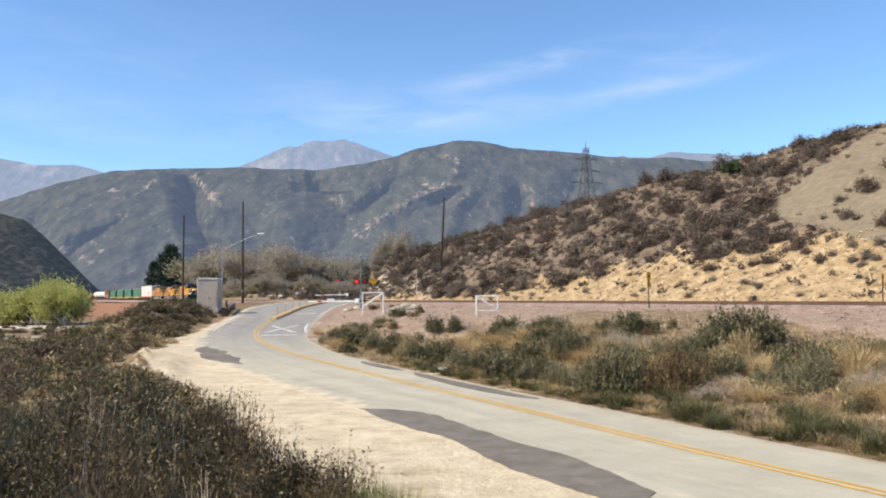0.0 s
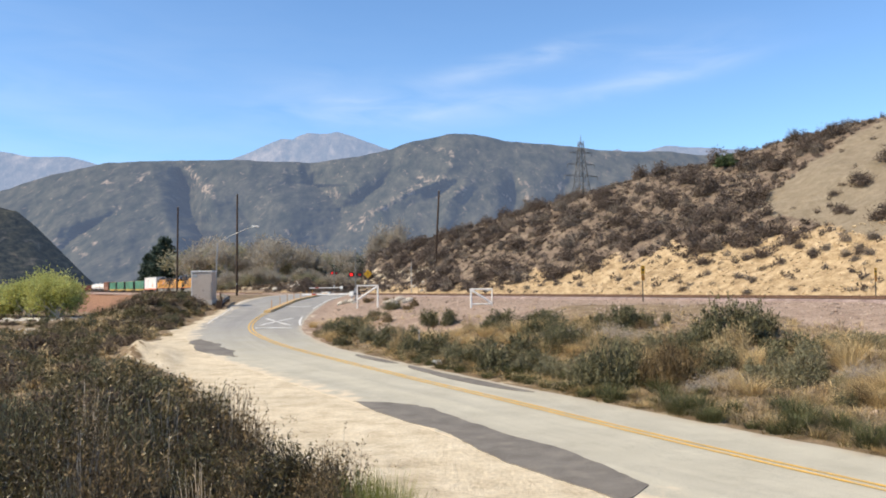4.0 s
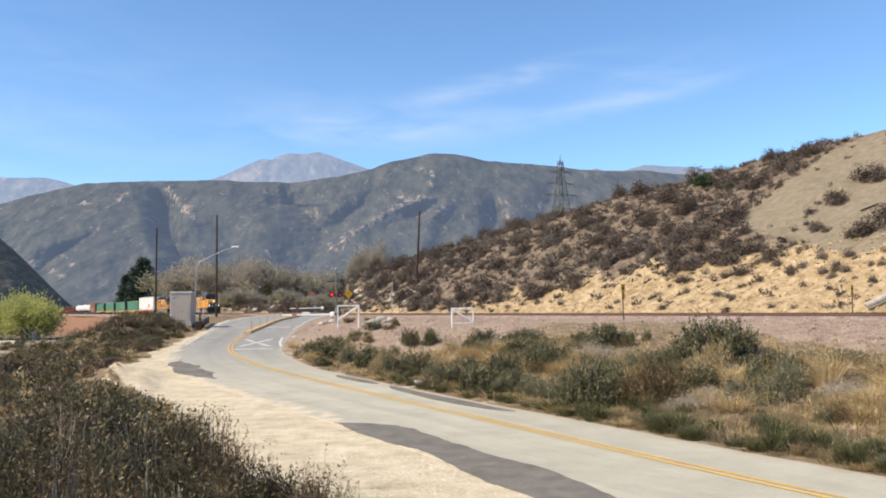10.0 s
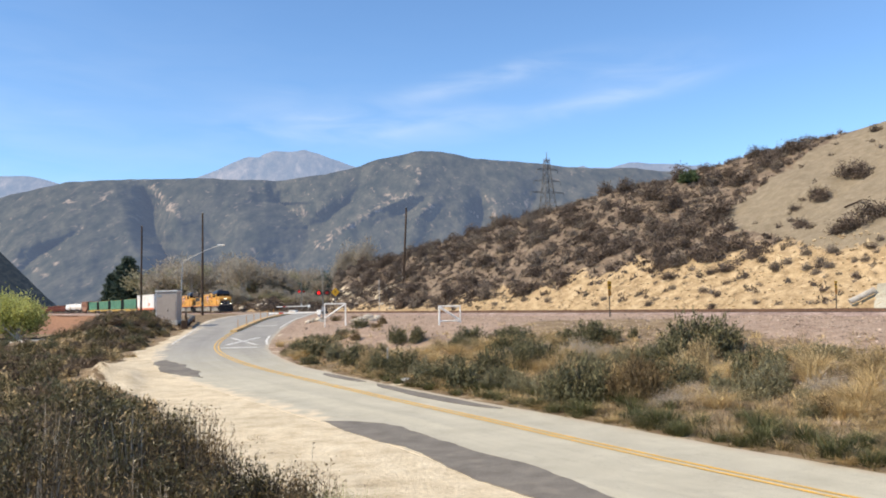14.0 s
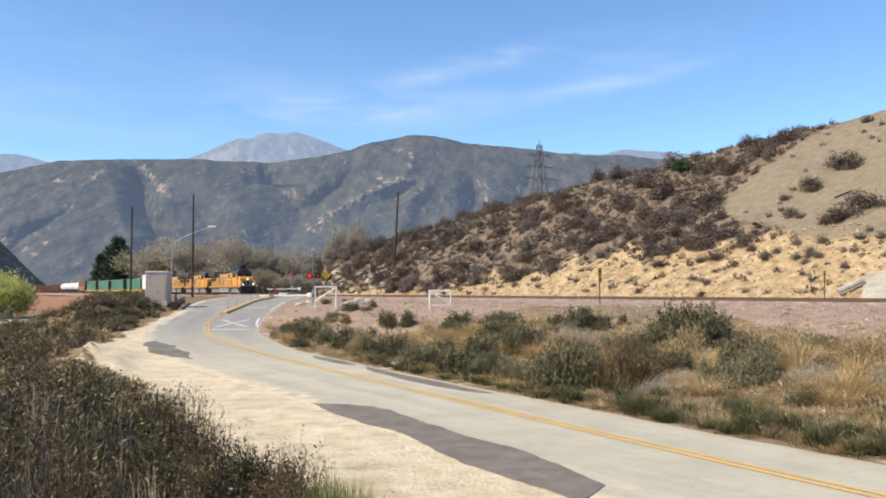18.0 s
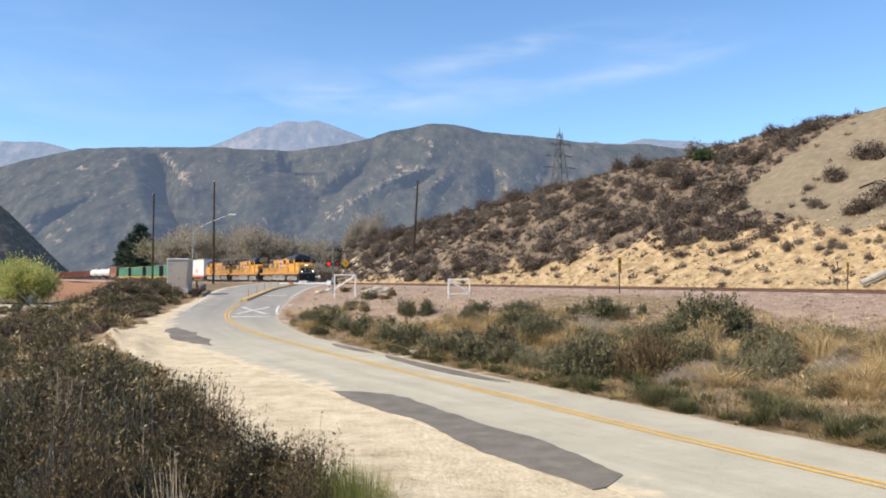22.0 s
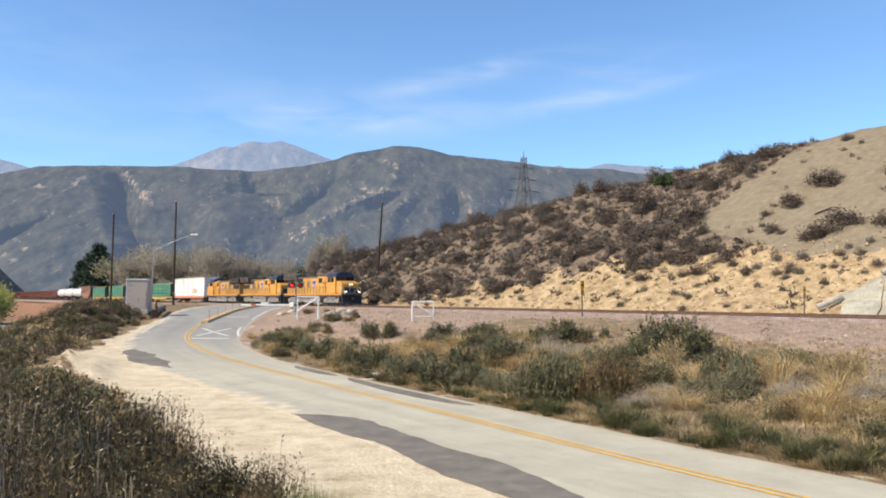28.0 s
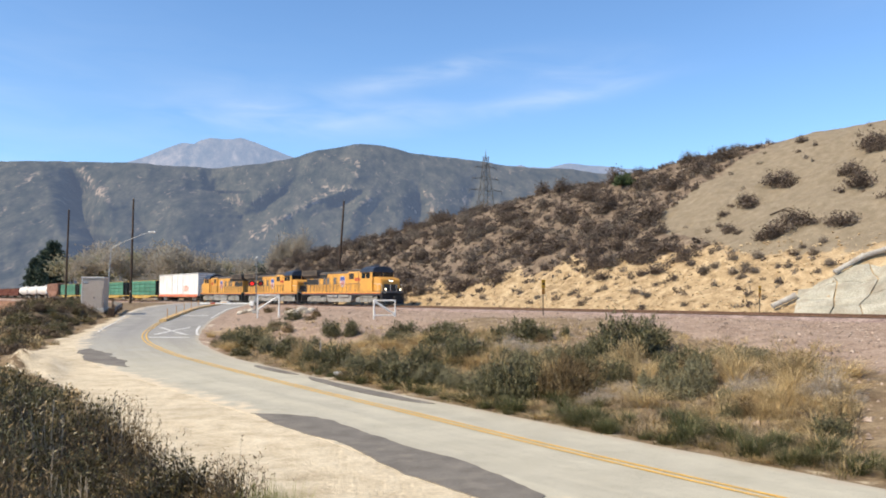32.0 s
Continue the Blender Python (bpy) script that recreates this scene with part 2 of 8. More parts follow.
def range_material(name, dark, light, rock, scale, haze, haze_strength, scarred=False):
    """Chaparral on distant slopes with bare scars; a blue emission stands in for the haze of distance."""
    m = bpy.data.materials.new(name)
    m.use_nodes = True
    n, l = m.node_tree.nodes, m.node_tree.links
    b = n["Principled BSDF"]
    b.inputs["Roughness"].default_value, b.inputs["Specular IOR Level"].default_value = 1.0, 0.0
    tc = n.new("ShaderNodeTexCoord")
    mp = n.new("ShaderNodeMapping")
    mp.inputs["Scale"].default_value = (1.0, 0.16, 0.8) if scale < 0.02 else (1.0, 0.6, 1.0)
    l.new(tc.outputs["Object"], mp.inputs["Vector"])

    def tex(s, d, dist=0.0):
        t = n.new("ShaderNodeTexNoise")
        t.inputs["Scale"].default_value, t.inputs["Detail"].default_value, t.inputs["Distortion"].default_value = s, d, dist
        l.new(mp.outputs["Vector"], t.inputs["Vector"])
        return t.outputs["Fac"]

    def mix(fac, a_, b_, lo, hi):
        r = n.new("ShaderNodeMapRange")
        r.inputs["From Min"].default_value, r.inputs["From Max"].default_value = lo, hi
        l.new(fac, r.inputs["Value"])
        x = n.new("ShaderNodeMix")
        x.data_type = "RGBA"
        l.new(r.outputs["Result"], x.inputs["Factor"])
        if isinstance(a_, tuple):
            x.inputs["A"].default_value = (*a_, 1)
        else:
            l.new(a_, x.inputs["A"])
        if isinstance(b_, tuple):
            x.inputs["B"].default_value = (*b_, 1)
        else:
            l.new(b_, x.inputs["B"])
        return x.outputs["Result"]

    veg = mix(tex(scale * 9, 6), dark, light, 0.35, 0.68)
    spots = tex(scale * (20 if scarred else 2.6), 12, 0.8)
    if scarred:                                           # bare rock where the slope has slid
        at = n.new("ShaderNodeAttribute")
        at.attribute_name = "cover_a"
        ad = n.new("ShaderNodeMath")
        ad.operation = "MULTIPLY_ADD"
        l.new(at.outputs["Fac"], ad.inputs[0])
        ad.inputs[1].default_value = 0.20
        l.new(spots, ad.inputs[2])
        spots = ad.outputs[0]
    col = mix(spots, veg, rock, 0.62 if scarred else 0.585, 0.80 if scarred else 0.75)
    speck = mix(tex(scale * 45, 5), (0.45,) * 3 if scale > 0.01 else (0.72,) * 3, (1.4,) * 3 if scale > 0.01 else (1.25,) * 3, 0.3, 0.7)
    mu = n.new("ShaderNodeMix")
    mu.data_type, mu.blend_type = "RGBA", "MULTIPLY"
    mu.inputs["Factor"].default_value = 1.0
    l.new(col, mu.inputs["A"])
    l.new(speck, mu.inputs["B"])
    l.new(mu.outputs["Result"], b.inputs["Base Color"])
    bp = n.new("ShaderNodeBump")
    bp.inputs["Strength"].default_value, bp.inputs["Distance"].default_value = 0.7 if scale > 0.01 else 0.4, 0.07 / scale
    l.new(tex(scale * 4.5, 10, 0.4), bp.inputs["Height"])
    l.new(bp.outputs["Normal"], b.inputs["Normal"])
    # haze laid on as an even blue glow of the slope itself
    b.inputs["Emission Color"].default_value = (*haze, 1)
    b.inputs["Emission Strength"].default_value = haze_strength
    return m


GROUND = ground_material()


def asphalt_material():
    """Sun-bleached asphalt: streaks along the lanes, greyer newer paving at the crossing, sand blown over its edges."""
    m = bpy.data.materials.new("old_asphalt")
    m.use_nodes = True
    n, l = m.node_tree.nodes, m.node_tree.links
    b = n["Principled BSDF"]
    b.inputs["Roughness"].default_value, b.inputs["Specular IOR Level"].default_value = 0.9, 0.25
    tc = n.new("ShaderNodeTexCoord")
    sep = n.new("ShaderNodeSeparateXYZ")
    l.new(tc.outputs["Object"], sep.inputs[0])
    la, ra = n.new("ShaderNodeAttribute"), n.new("ShaderNodeAttribute")
    la.attribute_name, ra.attribute_name = "left_gap", "right_gap"
    lane = n.new("ShaderNodeCombineXYZ")
    l.new(la.outputs["Fac"], lane.inputs["X"])
    l.new(sep.outputs["Y"], lane.inputs["Y"])

    def tex(vec, scale, detail, stretch=(1, 1, 1), rough=0.6):
        mp = n.new("ShaderNodeMapping")
        mp.inputs["Scale"].default_value = stretch
        l.new(vec, mp.inputs["Vector"])
        t = n.new("ShaderNodeTexNoise")
        t.inputs["Scale"].default_value, t.inputs["Detail"].default_value, t.inputs["Roughness"].default_value = scale, detail, rough
        l.new(mp.outputs["Vector"], t.inputs["Vector"])
        return t.outputs["Fac"]

    def ramp(v, lo, hi, a=0.0, c=1.0):
        r = n.new("ShaderNodeMapRange")
        for k, q in zip(("From Min", "From Max", "To Min", "To Max"), (lo, hi, a, c)):
            r.inputs[k].default_value = q
        l.new(v, r.inputs["Value"])
        return r.outputs["Result"]

    def mix(fac, a_, b_, mode="MIX"):
        x = n.new("ShaderNodeMix")
        x.data_type, x.blend_type = "RGBA", mode
        if isinstance(fac, float):
            x.inputs["Factor"].default_value = fac
        else:
            l.new(fac, x.inputs["Factor"])
        for k, q in (("A", a_), ("B", b_)):
            if isinstance(q, tuple):
                x.inputs[k].default_value = (*q, 1)
            else:
                l.new(q, x.inputs[k])
        return x.outputs["Result"]

    def madd(v, k, c):
        x = n.new("ShaderNodeMath")
        x.operation = "MULTIPLY_ADD"
        l.new(v, x.inputs[0])
        x.inputs[1].default_value = k
        l.new(c, x.inputs[2])
        return x.outputs[0]

    obj, ln = tc.outputs["Object"], lane.outputs["Vector"]
    blot, grain, fray = tex(obj, 0.5, 6), tex(obj, 30, 3), tex(obj, 1.4, 6)
    streak = tex(ln, 1.0, 4, (0.9, 0.05, 1))
    crack = tex(ln, 1.0, 8, (0.6, 0.35, 1), 0.75)
    old = mix(ramp(blot, 0.3, 0.7), (0.425, 0.397, 0.312), (0.53, 0.498, 0.395))
    newer = mix(ramp(blot, 0.3, 0.7), (0.27, 0.262, 0.242), (0.345, 0.335, 0.308))
    col = mix(ramp(madd(blot, 22.0, sep.outputs["Y"]), 52, 76), old, newer)
    shade = mix(ramp(streak, 0.34, 0.64), (0.89, 0.89, 0.90), (1.05, 1.05, 1.04))
    col = mix(1.0, col, shade, "MULTIPLY")
    col = mix(1.0, col, mix(ramp(grain, 0.3, 0.7), (0.88,) * 3, (1.1,) * 3), "MULTIPLY")
    vein = n.new("ShaderNodeMath")
    vein.operation = "SUBTRACT"
    l.new(crack, vein.inputs[0])
    vein.inputs[1].default_value = 0.5
    av = n.new("ShaderNodeMath")
    av.operation = "ABSOLUTE"
    l.new(vein.outputs[0], av.inputs[0])
    col = mix(ramp(av.outputs[0], 0.0, 0.008, 0.35, 0.0), col, (0.20, 0.18, 0.15))
    sand = mix(ramp(fray, 0.3, 0.7), (0.55, 0.46, 0.325), (0.68, 0.585, 0.43))
    col = mix(ramp(madd(fray, -4.5, la.outputs["Fac"]), -2.15, -1.35, 1.0, 0.0), col, sand)
    col = mix(ramp(madd(fray, -1.4, ra.outputs["Fac"]), -0.62, -0.35, 0.8, 0.0), col, (0.46, 0.40, 0.31))
    l.new(col, b.inputs["Base Color"])
    bp = n.new("ShaderNodeBump")
    bp.inputs["Strength"].default_value, bp.inputs["Distance"].default_value = 0.2, 0.02
    l.new(grain, bp.inputs["Height"])
    l.new(bp.outputs["Normal"], b.inputs["Normal"])
    return m


ASPHALT = asphalt_material()
PATCH = mat("dark_asphalt_patch", (0.150, 0.134, 0.114), (0.205, 0.186, 0.158), 1.1, 0.9, 0.3, 30, stain=(0.25, 0.225, 0.185), stain_scale=1.6, fine_amt=0.2)
YELLOW_LINE = mat("yellow_road_paint", (0.72, 0.42, 0.07), (0.60, 0.40, 0.13), 3.0, 0.7, 0.1, 30, stain=(0.42, 0.35, 0.22), stain_scale=2.2)
WHITE_LINE = mat("white_road_paint", (0.72, 0.71, 0.68), (0.55, 0.54, 0.50), 2.0, 0.7, 0.1, 30, stain=(0.36, 0.345, 0.31), stain_scale=1.4)
RAIL_STEEL = mat("rusty_rail", (0.10, 0.055, 0.035), (0.17, 0.10, 0.065), 5.0, 0.7, 0.2)
TIE_WOOD = mat("creosoted_tie", (0.055, 0.042, 0.032), (0.12, 0.095, 0.075), 3.0, 0.9, 0.4, rand=0.3)
STONE_PINK = mat("ballast_stone", (0.25, 0.182, 0.14), (0.46, 0.37, 0.30), 2.0, 0.9, 0.2, island=0.45)
POLE_WOOD = mat("dark_pole_wood", (0.035, 0.022, 0.016), (0.075, 0.05, 0.036), 6.0, 0.9, 0.4, stretch=(1, 1, 0.08))
GALV = mat("galvanised_steel", (0.30, 0.305, 0.31), (0.42, 0.425, 0.43), 3.0, 0.5, 0.05, metal=0.5)
WHITE_STEEL = mat("white_painted_steel", (0.72, 0.71, 0.68), (0.80, 0.79, 0.76), 3.0, 0.55, 0.05, stain=(0.50, 0.45, 0.38), stain_scale=2.0)
BLACK_STEEL = mat("black_painted_steel", (0.018, 0.018, 0.019), (0.035, 0.034, 0.033), 4.0, 0.6, 0.1)
CONCRETE = mat("pale_concrete", (0.42, 0.39, 0.34), (0.55, 0.52, 0.46), 1.2, 0.9, 0.3, stain=(0.30, 0.27, 0.22), stain_scale=0.8)


# ---- small tools ----
def link_mesh(name, me, material, parent=None, label="", smooth=False):
    if material is not None and not me.materials:
        me.materials.append(material)
    if smooth:
        me.polygons.foreach_set("use_smooth", [True] * len(me.polygons))
    ob = new(name, me)
    if parent is not None:
        ob.parent = parent
    if label:
        ob["label"] = label
    return ob


def part(name, bm, material, parent=None, label="", smooth=False):
    """Links a bmesh as one mesh object under a thing or a part."""
    me = bpy.data.meshes.new(name)
    bm.to_mesh(me)
    bm.free()
    return link_mesh(name, me, material, parent, label, smooth)


def np_mesh(name, verts, faces):
    """A mesh from arrays; faces all of one size."""
    me = bpy.data.meshes.new(name)
    v, f = np.asarray(verts, dtype=np.float32), np.asarray(faces, dtype=np.int32)
    me.vertices.add(len(v))
    me.vertices.foreach_set("co", v.ravel())
    k = f.shape[1]
    me.loops.add(f.size)
    me.loops.foreach_set("vertex_index", f.ravel())
    me.polygons.add(len(f))
    me.polygons.foreach_set("loop_start", np.arange(len(f), dtype=np.int32) * k)
    me.polygons.foreach_set("loop_total", np.full(len(f), k, dtype=np.int32))
    me.polygons.foreach_set("use_smooth", np.zeros(len(f), dtype=bool))
    me.update(calc_edges=True)
    return me


def thing(name, m, label, category, group="", kind=""):
    ob = new(name)
    ob.matrix_basis = m
    ob.empty_display_size = 0.2
    return tagged(ob, label, category, group, kind)


def box(bm, x0, x1, y0, y1, z0, z1, bevel=0.0, m=None):
    """A box, its edges bevelled, into bm."""
    r = bmesh.ops.create_cube(bm, size=1.0)
    vs = r["verts"]
    bmesh.ops.scale(bm, vec=(x1 - x0, y1 - y0, z1 - z0), verts=vs)
    bmesh.ops.translate(bm, vec=((x0 + x1) / 2, (y0 + y1) / 2, (z0 + z1) / 2), verts=vs)
    if bevel:
        es = list({e for v in vs for e in v.link_edges})
        r2 = bmesh.ops.bevel(bm, geom=es, offset=bevel, segments=1, affect="EDGES", profile=0.5)
        vs = list({v for f in r2["faces"] for v in f.verts} | {v for v in vs if v.is_valid})
    if m is not None:
        bmesh.ops.transform(bm, matrix=m, verts=vs)
    return bm


def rod(bm, a, b, r0, r1=None, seg=8):
    """A round bar from a to b into bm."""
    a, b = Vector(a), Vector(b)
    d = b - a
    m = Matrix.Translation((a + b) / 2) @ d.to_track_quat("Z", "Y").to_matrix().to_4x4()
    bmesh.ops.create_cone(bm, cap_ends=True, segments=seg, radius1=r0, radius2=r0 if r1 is None else r1, depth=d.length, matrix=m)
    return bm


def prism(bm, outline, y0, y1):
    """An outline in x, z pushed from y0 to y1 into bm."""
    va = [bm.verts.new((x, y0, z)) for x, z in outline]
    vb = [bm.verts.new((x, y1, z)) for x, z in outline]
    k = len(outline)
    bm.faces.new(va)
    bm.faces.new(vb[::-1])
    for i in range(k):
        bm.faces.new((va[i], vb[i], vb[(i + 1) % k], va[(i + 1) % k]))
    bmesh.ops.recalc_face_normals(bm, faces=bm.faces)
    return bm


def BM():
    return bmesh.new()


def lattice(ix, iy, seed):
    h = (ix * 374761393 + iy * 668265263 + seed * 144665) & 0x7FFFFFFF
    h = ((h ^ (h >> 13)) * 1274126177) & 0x7FFFFFFF
    return ((h ^ (h >> 16)) & 0xFFFF) / 65535.0


def vnoise(x, y, seed=0):
    """Smooth value noise on arrays, -1 to 1."""
    x, y = np.asarray(x, dtype=np.float64), np.asarray(y, dtype=np.float64)
    ix, iy = np.floor(x).astype(np.int64), np.floor(y).astype(np.int64)
    fx, fy = x - ix, y - iy
    fx, fy = fx * fx * (3 - 2 * fx), fy * fy * (3 - 2 * fy)
    a, b = lattice(ix, iy, seed), lattice(ix + 1, iy, seed)
    c, d = lattice(ix, iy + 1, seed), lattice(ix + 1, iy + 1, seed)
    return (a + (b - a) * fx + (c - a) * fy + (a - b - c + d) * fx * fy) * 2 - 1


def fbm(x, y, octaves=4, seed=0):
    s, amp, tot = 0.0, 1.0, 0.0
    for o in range(octaves):
        s = s + amp * vnoise(x * 2 ** o + o * 17.3, y * 2 ** o - o * 9.1, seed + o)
        tot += amp
        amp *= 0.5
    return s / tot


def sstep(e0, e1, x):
    t = np.clip((np.asarray(x, dtype=np.float64) - e0) / (e1 - e0), 0, 1)
    return t * t * (3 - 2 * t)


# ---- the plan: road, track, slopes ----
RAIL_Z = 2.9
TRACK_O = np.array([7.1, 96.0])
TRACK_A = np.array([-0.4819, 0.8762])     # away from the camera along the track
TRACK_N = np.array([0.8762, 0.4819])      # towards the cut hillside
TRACK_YAW = math.degrees(math.atan2(-TRACK_A[1], -TRACK_A[0]))   # heading of the train

ROAD_Y = [-160, -60, 0, 15.9, 20.8, 27.8, 36.7, 44.2, 49.8, 56.5, 60.7, 66.1, 75.1, 97.6, 128, 150, 200, 300]
ROAD_X = [101, 48, 16.2, 7.8, 5.3, 2.0, -2.5, -6.7, -9.7, -12.5, -13.8, -14.9, -15.9, -16.9, -17.5, -18.8, -23.5, -36]
RISE_Y = [-200, 0, 35, 45, 60, 78, 98, 130, 170, 300]
RISE_Z = [0.0, 0.0, 0.05, 0.3, 0.8, 1.55, 2.3, 2.82, 2.86, 3.6]
_fy = np.arange(-160, 300.1, 0.5)


def _soft(v, k):
    p = np.pad(v, k, mode="edge")
    return np.convolve(p, np.ones(2 * k + 1) / (2 * k + 1), mode="valid")


_fx = _soft(np.interp(_fy, ROAD_Y, ROAD_X), 5)
_fz = _soft(np.interp(_fy, RISE_Y, RISE_Z), 10)
_fs = np.gradient(_fx, 0.5)


def road_x(y):
    return np.interp(y, _fy, _fx)


def road_z(y):
    return np.interp(y, _fy, _fz)


def road_cos(y):
    return 1 / np.sqrt(1 + np.interp(y, _fy, _fs) ** 2)


LANE_Y = [-160, 18, 27, 36, 46, 54, 64, 76, 87, 105, 118, 132, 300]
LANE_R = [2.6, 2.5, 2.35, 2.25, 2.25, 3.0, 4.0, 4.3, 4.1, 4.1, 4.1, 4.0, 3.8]       # asphalt right of the centre line
LANE_L = [4.4, 4.4, 4.5, 4.75, 5.0, 4.7, 4.2, 4.3, 5.4, 7.3, 7.6, 6.2, 4.0]       # asphalt left of it


def track_sp(x, y):
    dx, dy = x - TRACK_O[0], y - TRACK_O[1]
    return dx * TRACK_A[0] + dy * TRACK_A[1], dx * TRACK_N[0] + dy * TRACK_N[1]


def on_track(s, p=0.0):
    q = TRACK_O + s * TRACK_A + p * TRACK_N
    return float(q[0]), float(q[1])


CREST_S = [-140, -60, -40, -22, -8, 0, 10, 31, 49, 77, 84, 108, 160, 400]
CREST_H = [20.0, 26.2, 27.0, 25.8, 24.0, 22.6, 21.8, 18.9, 15.6, 12.6, 9.2, 4.6, 4.4, 6.0]


def ground_parts(x, y):
    x, y = np.asarray(x, dtype=np.float64), np.asarray(y, dtype=np.float64)
    s, p = track_sp(x, y)
    c = road_cos(y)
    d = (x - road_x(y)) * c                                        # across the road, + to its right
    right, left = np.interp(y, LANE_Y, LANE_R), np.interp(y, LANE_Y, LANE_L)
    zr = road_z(y)
    toe = RAIL_Z - 0.42 - 0.7 * (1 - sstep(15, 50, y))
    bed = RAIL_Z - 0.45
    # bank between road and track
    r = np.maximum(d - right - 0.6, 0)
    q = np.maximum(-p - 14.0, 0)
    w = r / np.maximum(r + q, 1e-6)
    z_bank = zr + (np.maximum(toe, zr) - zr) * sstep(0, 1, w) ** 0.6 + 0.22 * fbm(x * 0.35, y * 0.35, 4, 3) * sstep(0.0, 3.0, r)
    z_bank = z_bank + 0.55 * np.exp(-((x + 2.9) / 2.2) ** 2 - ((y - 58) / 2.6) ** 2) + 0.5 * np.exp(-((x - 0.6 + 0.3 * (y - 53)) / 1.3) ** 2 - ((y - 53) / 3.2) ** 2)
    # left of the road: sandy shoulder, brush, valley floor
    e = np.maximum(-d - left, 0)
    far = sstep(70, 190, y)
    valley = -1.4 - 1.0 * far
    z_left = zr * (1 - sstep(6, 21, e)) + valley * sstep(6, 21, e) + 0.3 * fbm(x * 0.16, y * 0.16, 4, 11) * sstep(3, 9, e)
    z_left = z_left + 2.1 * np.exp(-((x + 23.9) / 4.2) ** 2 - ((y - 77) / 11.0) ** 2) * sstep(1.5, 6.0, e)
    z_left = z_left + 0.6 * np.exp(-((x + 15.0 + 0.3 * (y - 42)) / 1.3) ** 2 - ((y - 43) / 6.0) ** 2) * (1 + 0.6 * np.sin((x + 0.3 * y) * 3.9))
    pad = np.exp(-((x + 27.5) / 8.0) ** 4 - ((y - 108) / 25.0) ** 4) * sstep(0.5, 5.0, e)
    z_left = z_left + (3.0 - z_left) * pad
    mound = 2.25 * np.exp(-((x + 3.0) / 7.5) ** 2 - ((y + 1.5) / 12.0) ** 2)
    z_left = z_left + mound * sstep(1.0, 7.0, e)
    z = np.where(d > 0, z_bank, z_left)
    # embankment and ballast on the camera's side of the track
    slope = bed - np.maximum(-p - 4.0, 0) * 0.56 - 0.25 * sstep(-3.2, -4.4, p) + 0.12 * fbm(x * 0.5, y * 0.5, 3, 8)
    on_road = (d < right + 1.0) & (d > -left - 1.0)
    z = np.where((p < 0) & ~on_road, np.maximum(z, slope), z)
    # hillside behind the track
    h = np.interp(s, CREST_S, CREST_H)
    rough = 1.1 * fbm(x * 0.10, y * 0.10, 5, 21) + 0.5 * fbm(s * 0.5, p * 0.3, 4, 5) - 0.8 * np.abs(fbm(s * 0.33 + 0.1 * p, p * 0.07, 4, 15))
    rough = rough - 0.75 * np.abs(fbm(s * 0.75 + 0.12 * p, p * 0.09, 4, 19)) * (1 - sstep(9, 15, p)) * sstep(5, 7, p)      # rills in the cut
    up = 2.5 + 0.577 * np.maximum(p - 4.2, 0) + rough * sstep(4, 12, p)
    top = h + 0.9 * fbm(x * 0.09, y * 0.09, 4, 31) - 0.05 * np.maximum(p - 30, 0)
    k = 1.2
    hill = -k * np.log(np.exp(-np.clip(up, -5, 60) / k) + np.exp(-np.clip(top, -5, 60) / k))
    z = np.where(p > 0, np.maximum(np.where(p > 3, hill, bed), bed - 0.1), z)
    z = np.where(on_road & (p > -6) & (p < 60) & (s > 30), np.minimum(zr, z + 9), z)
    return z, d, e, r, s, p, right, left, zr, on_road, h


def ground_z(x, y):
    """Height of the ground."""
    z, d, e, r, s, p, right, left, zr, on_road, h = ground_parts(x, y)
    ox = np.maximum(d - right, np.maximum(-d - left, 0))
    z = np.where((ox < 2.5), zr + (z - zr) * sstep(0.2, 2.5, ox), z)
    far = np.hypot(x, y)
    return z + 14 * sstep(500, 1600, far) * (0.4 + fbm(x * 0.002, y * 0.002, 3, 51))


def gz(x, y):
    return float(ground_z(np.array([x]), np.array([y]))[0])


def stretch_axis(lo, hi, step, far, grow):
    mid = list(np.arange(lo, hi + 1e-6, step))
    a, g = [], step
    v = lo
    while v > far[0]:
        g *= grow
        v -= g
        a.append(v)
    b, g = [], step
    v = hi
    while v < far[1]:
        g *= grow
        v += g
        b.append(v)
    return np.array(a[::-1] + mid + b)


CUT_S, CUT_TOP = [-60, -36, -30, -21, -15, -9, 7, 19, 32, 50, 80], [12, 11.5, 9.0, 6.8, 6.0, 4.6, 3.2, 1.4, 0.4, 0.0, 0.0]   # how far up the cut is bare
BARE_P, BARE_S = [13, 15.5, 17.8, 18.5, 22, 30, 36, 45], [-36, -32, -26.7, -22.8, -18.3, -18.4, -19.6, -22]      # edge of the loose fill on the slope


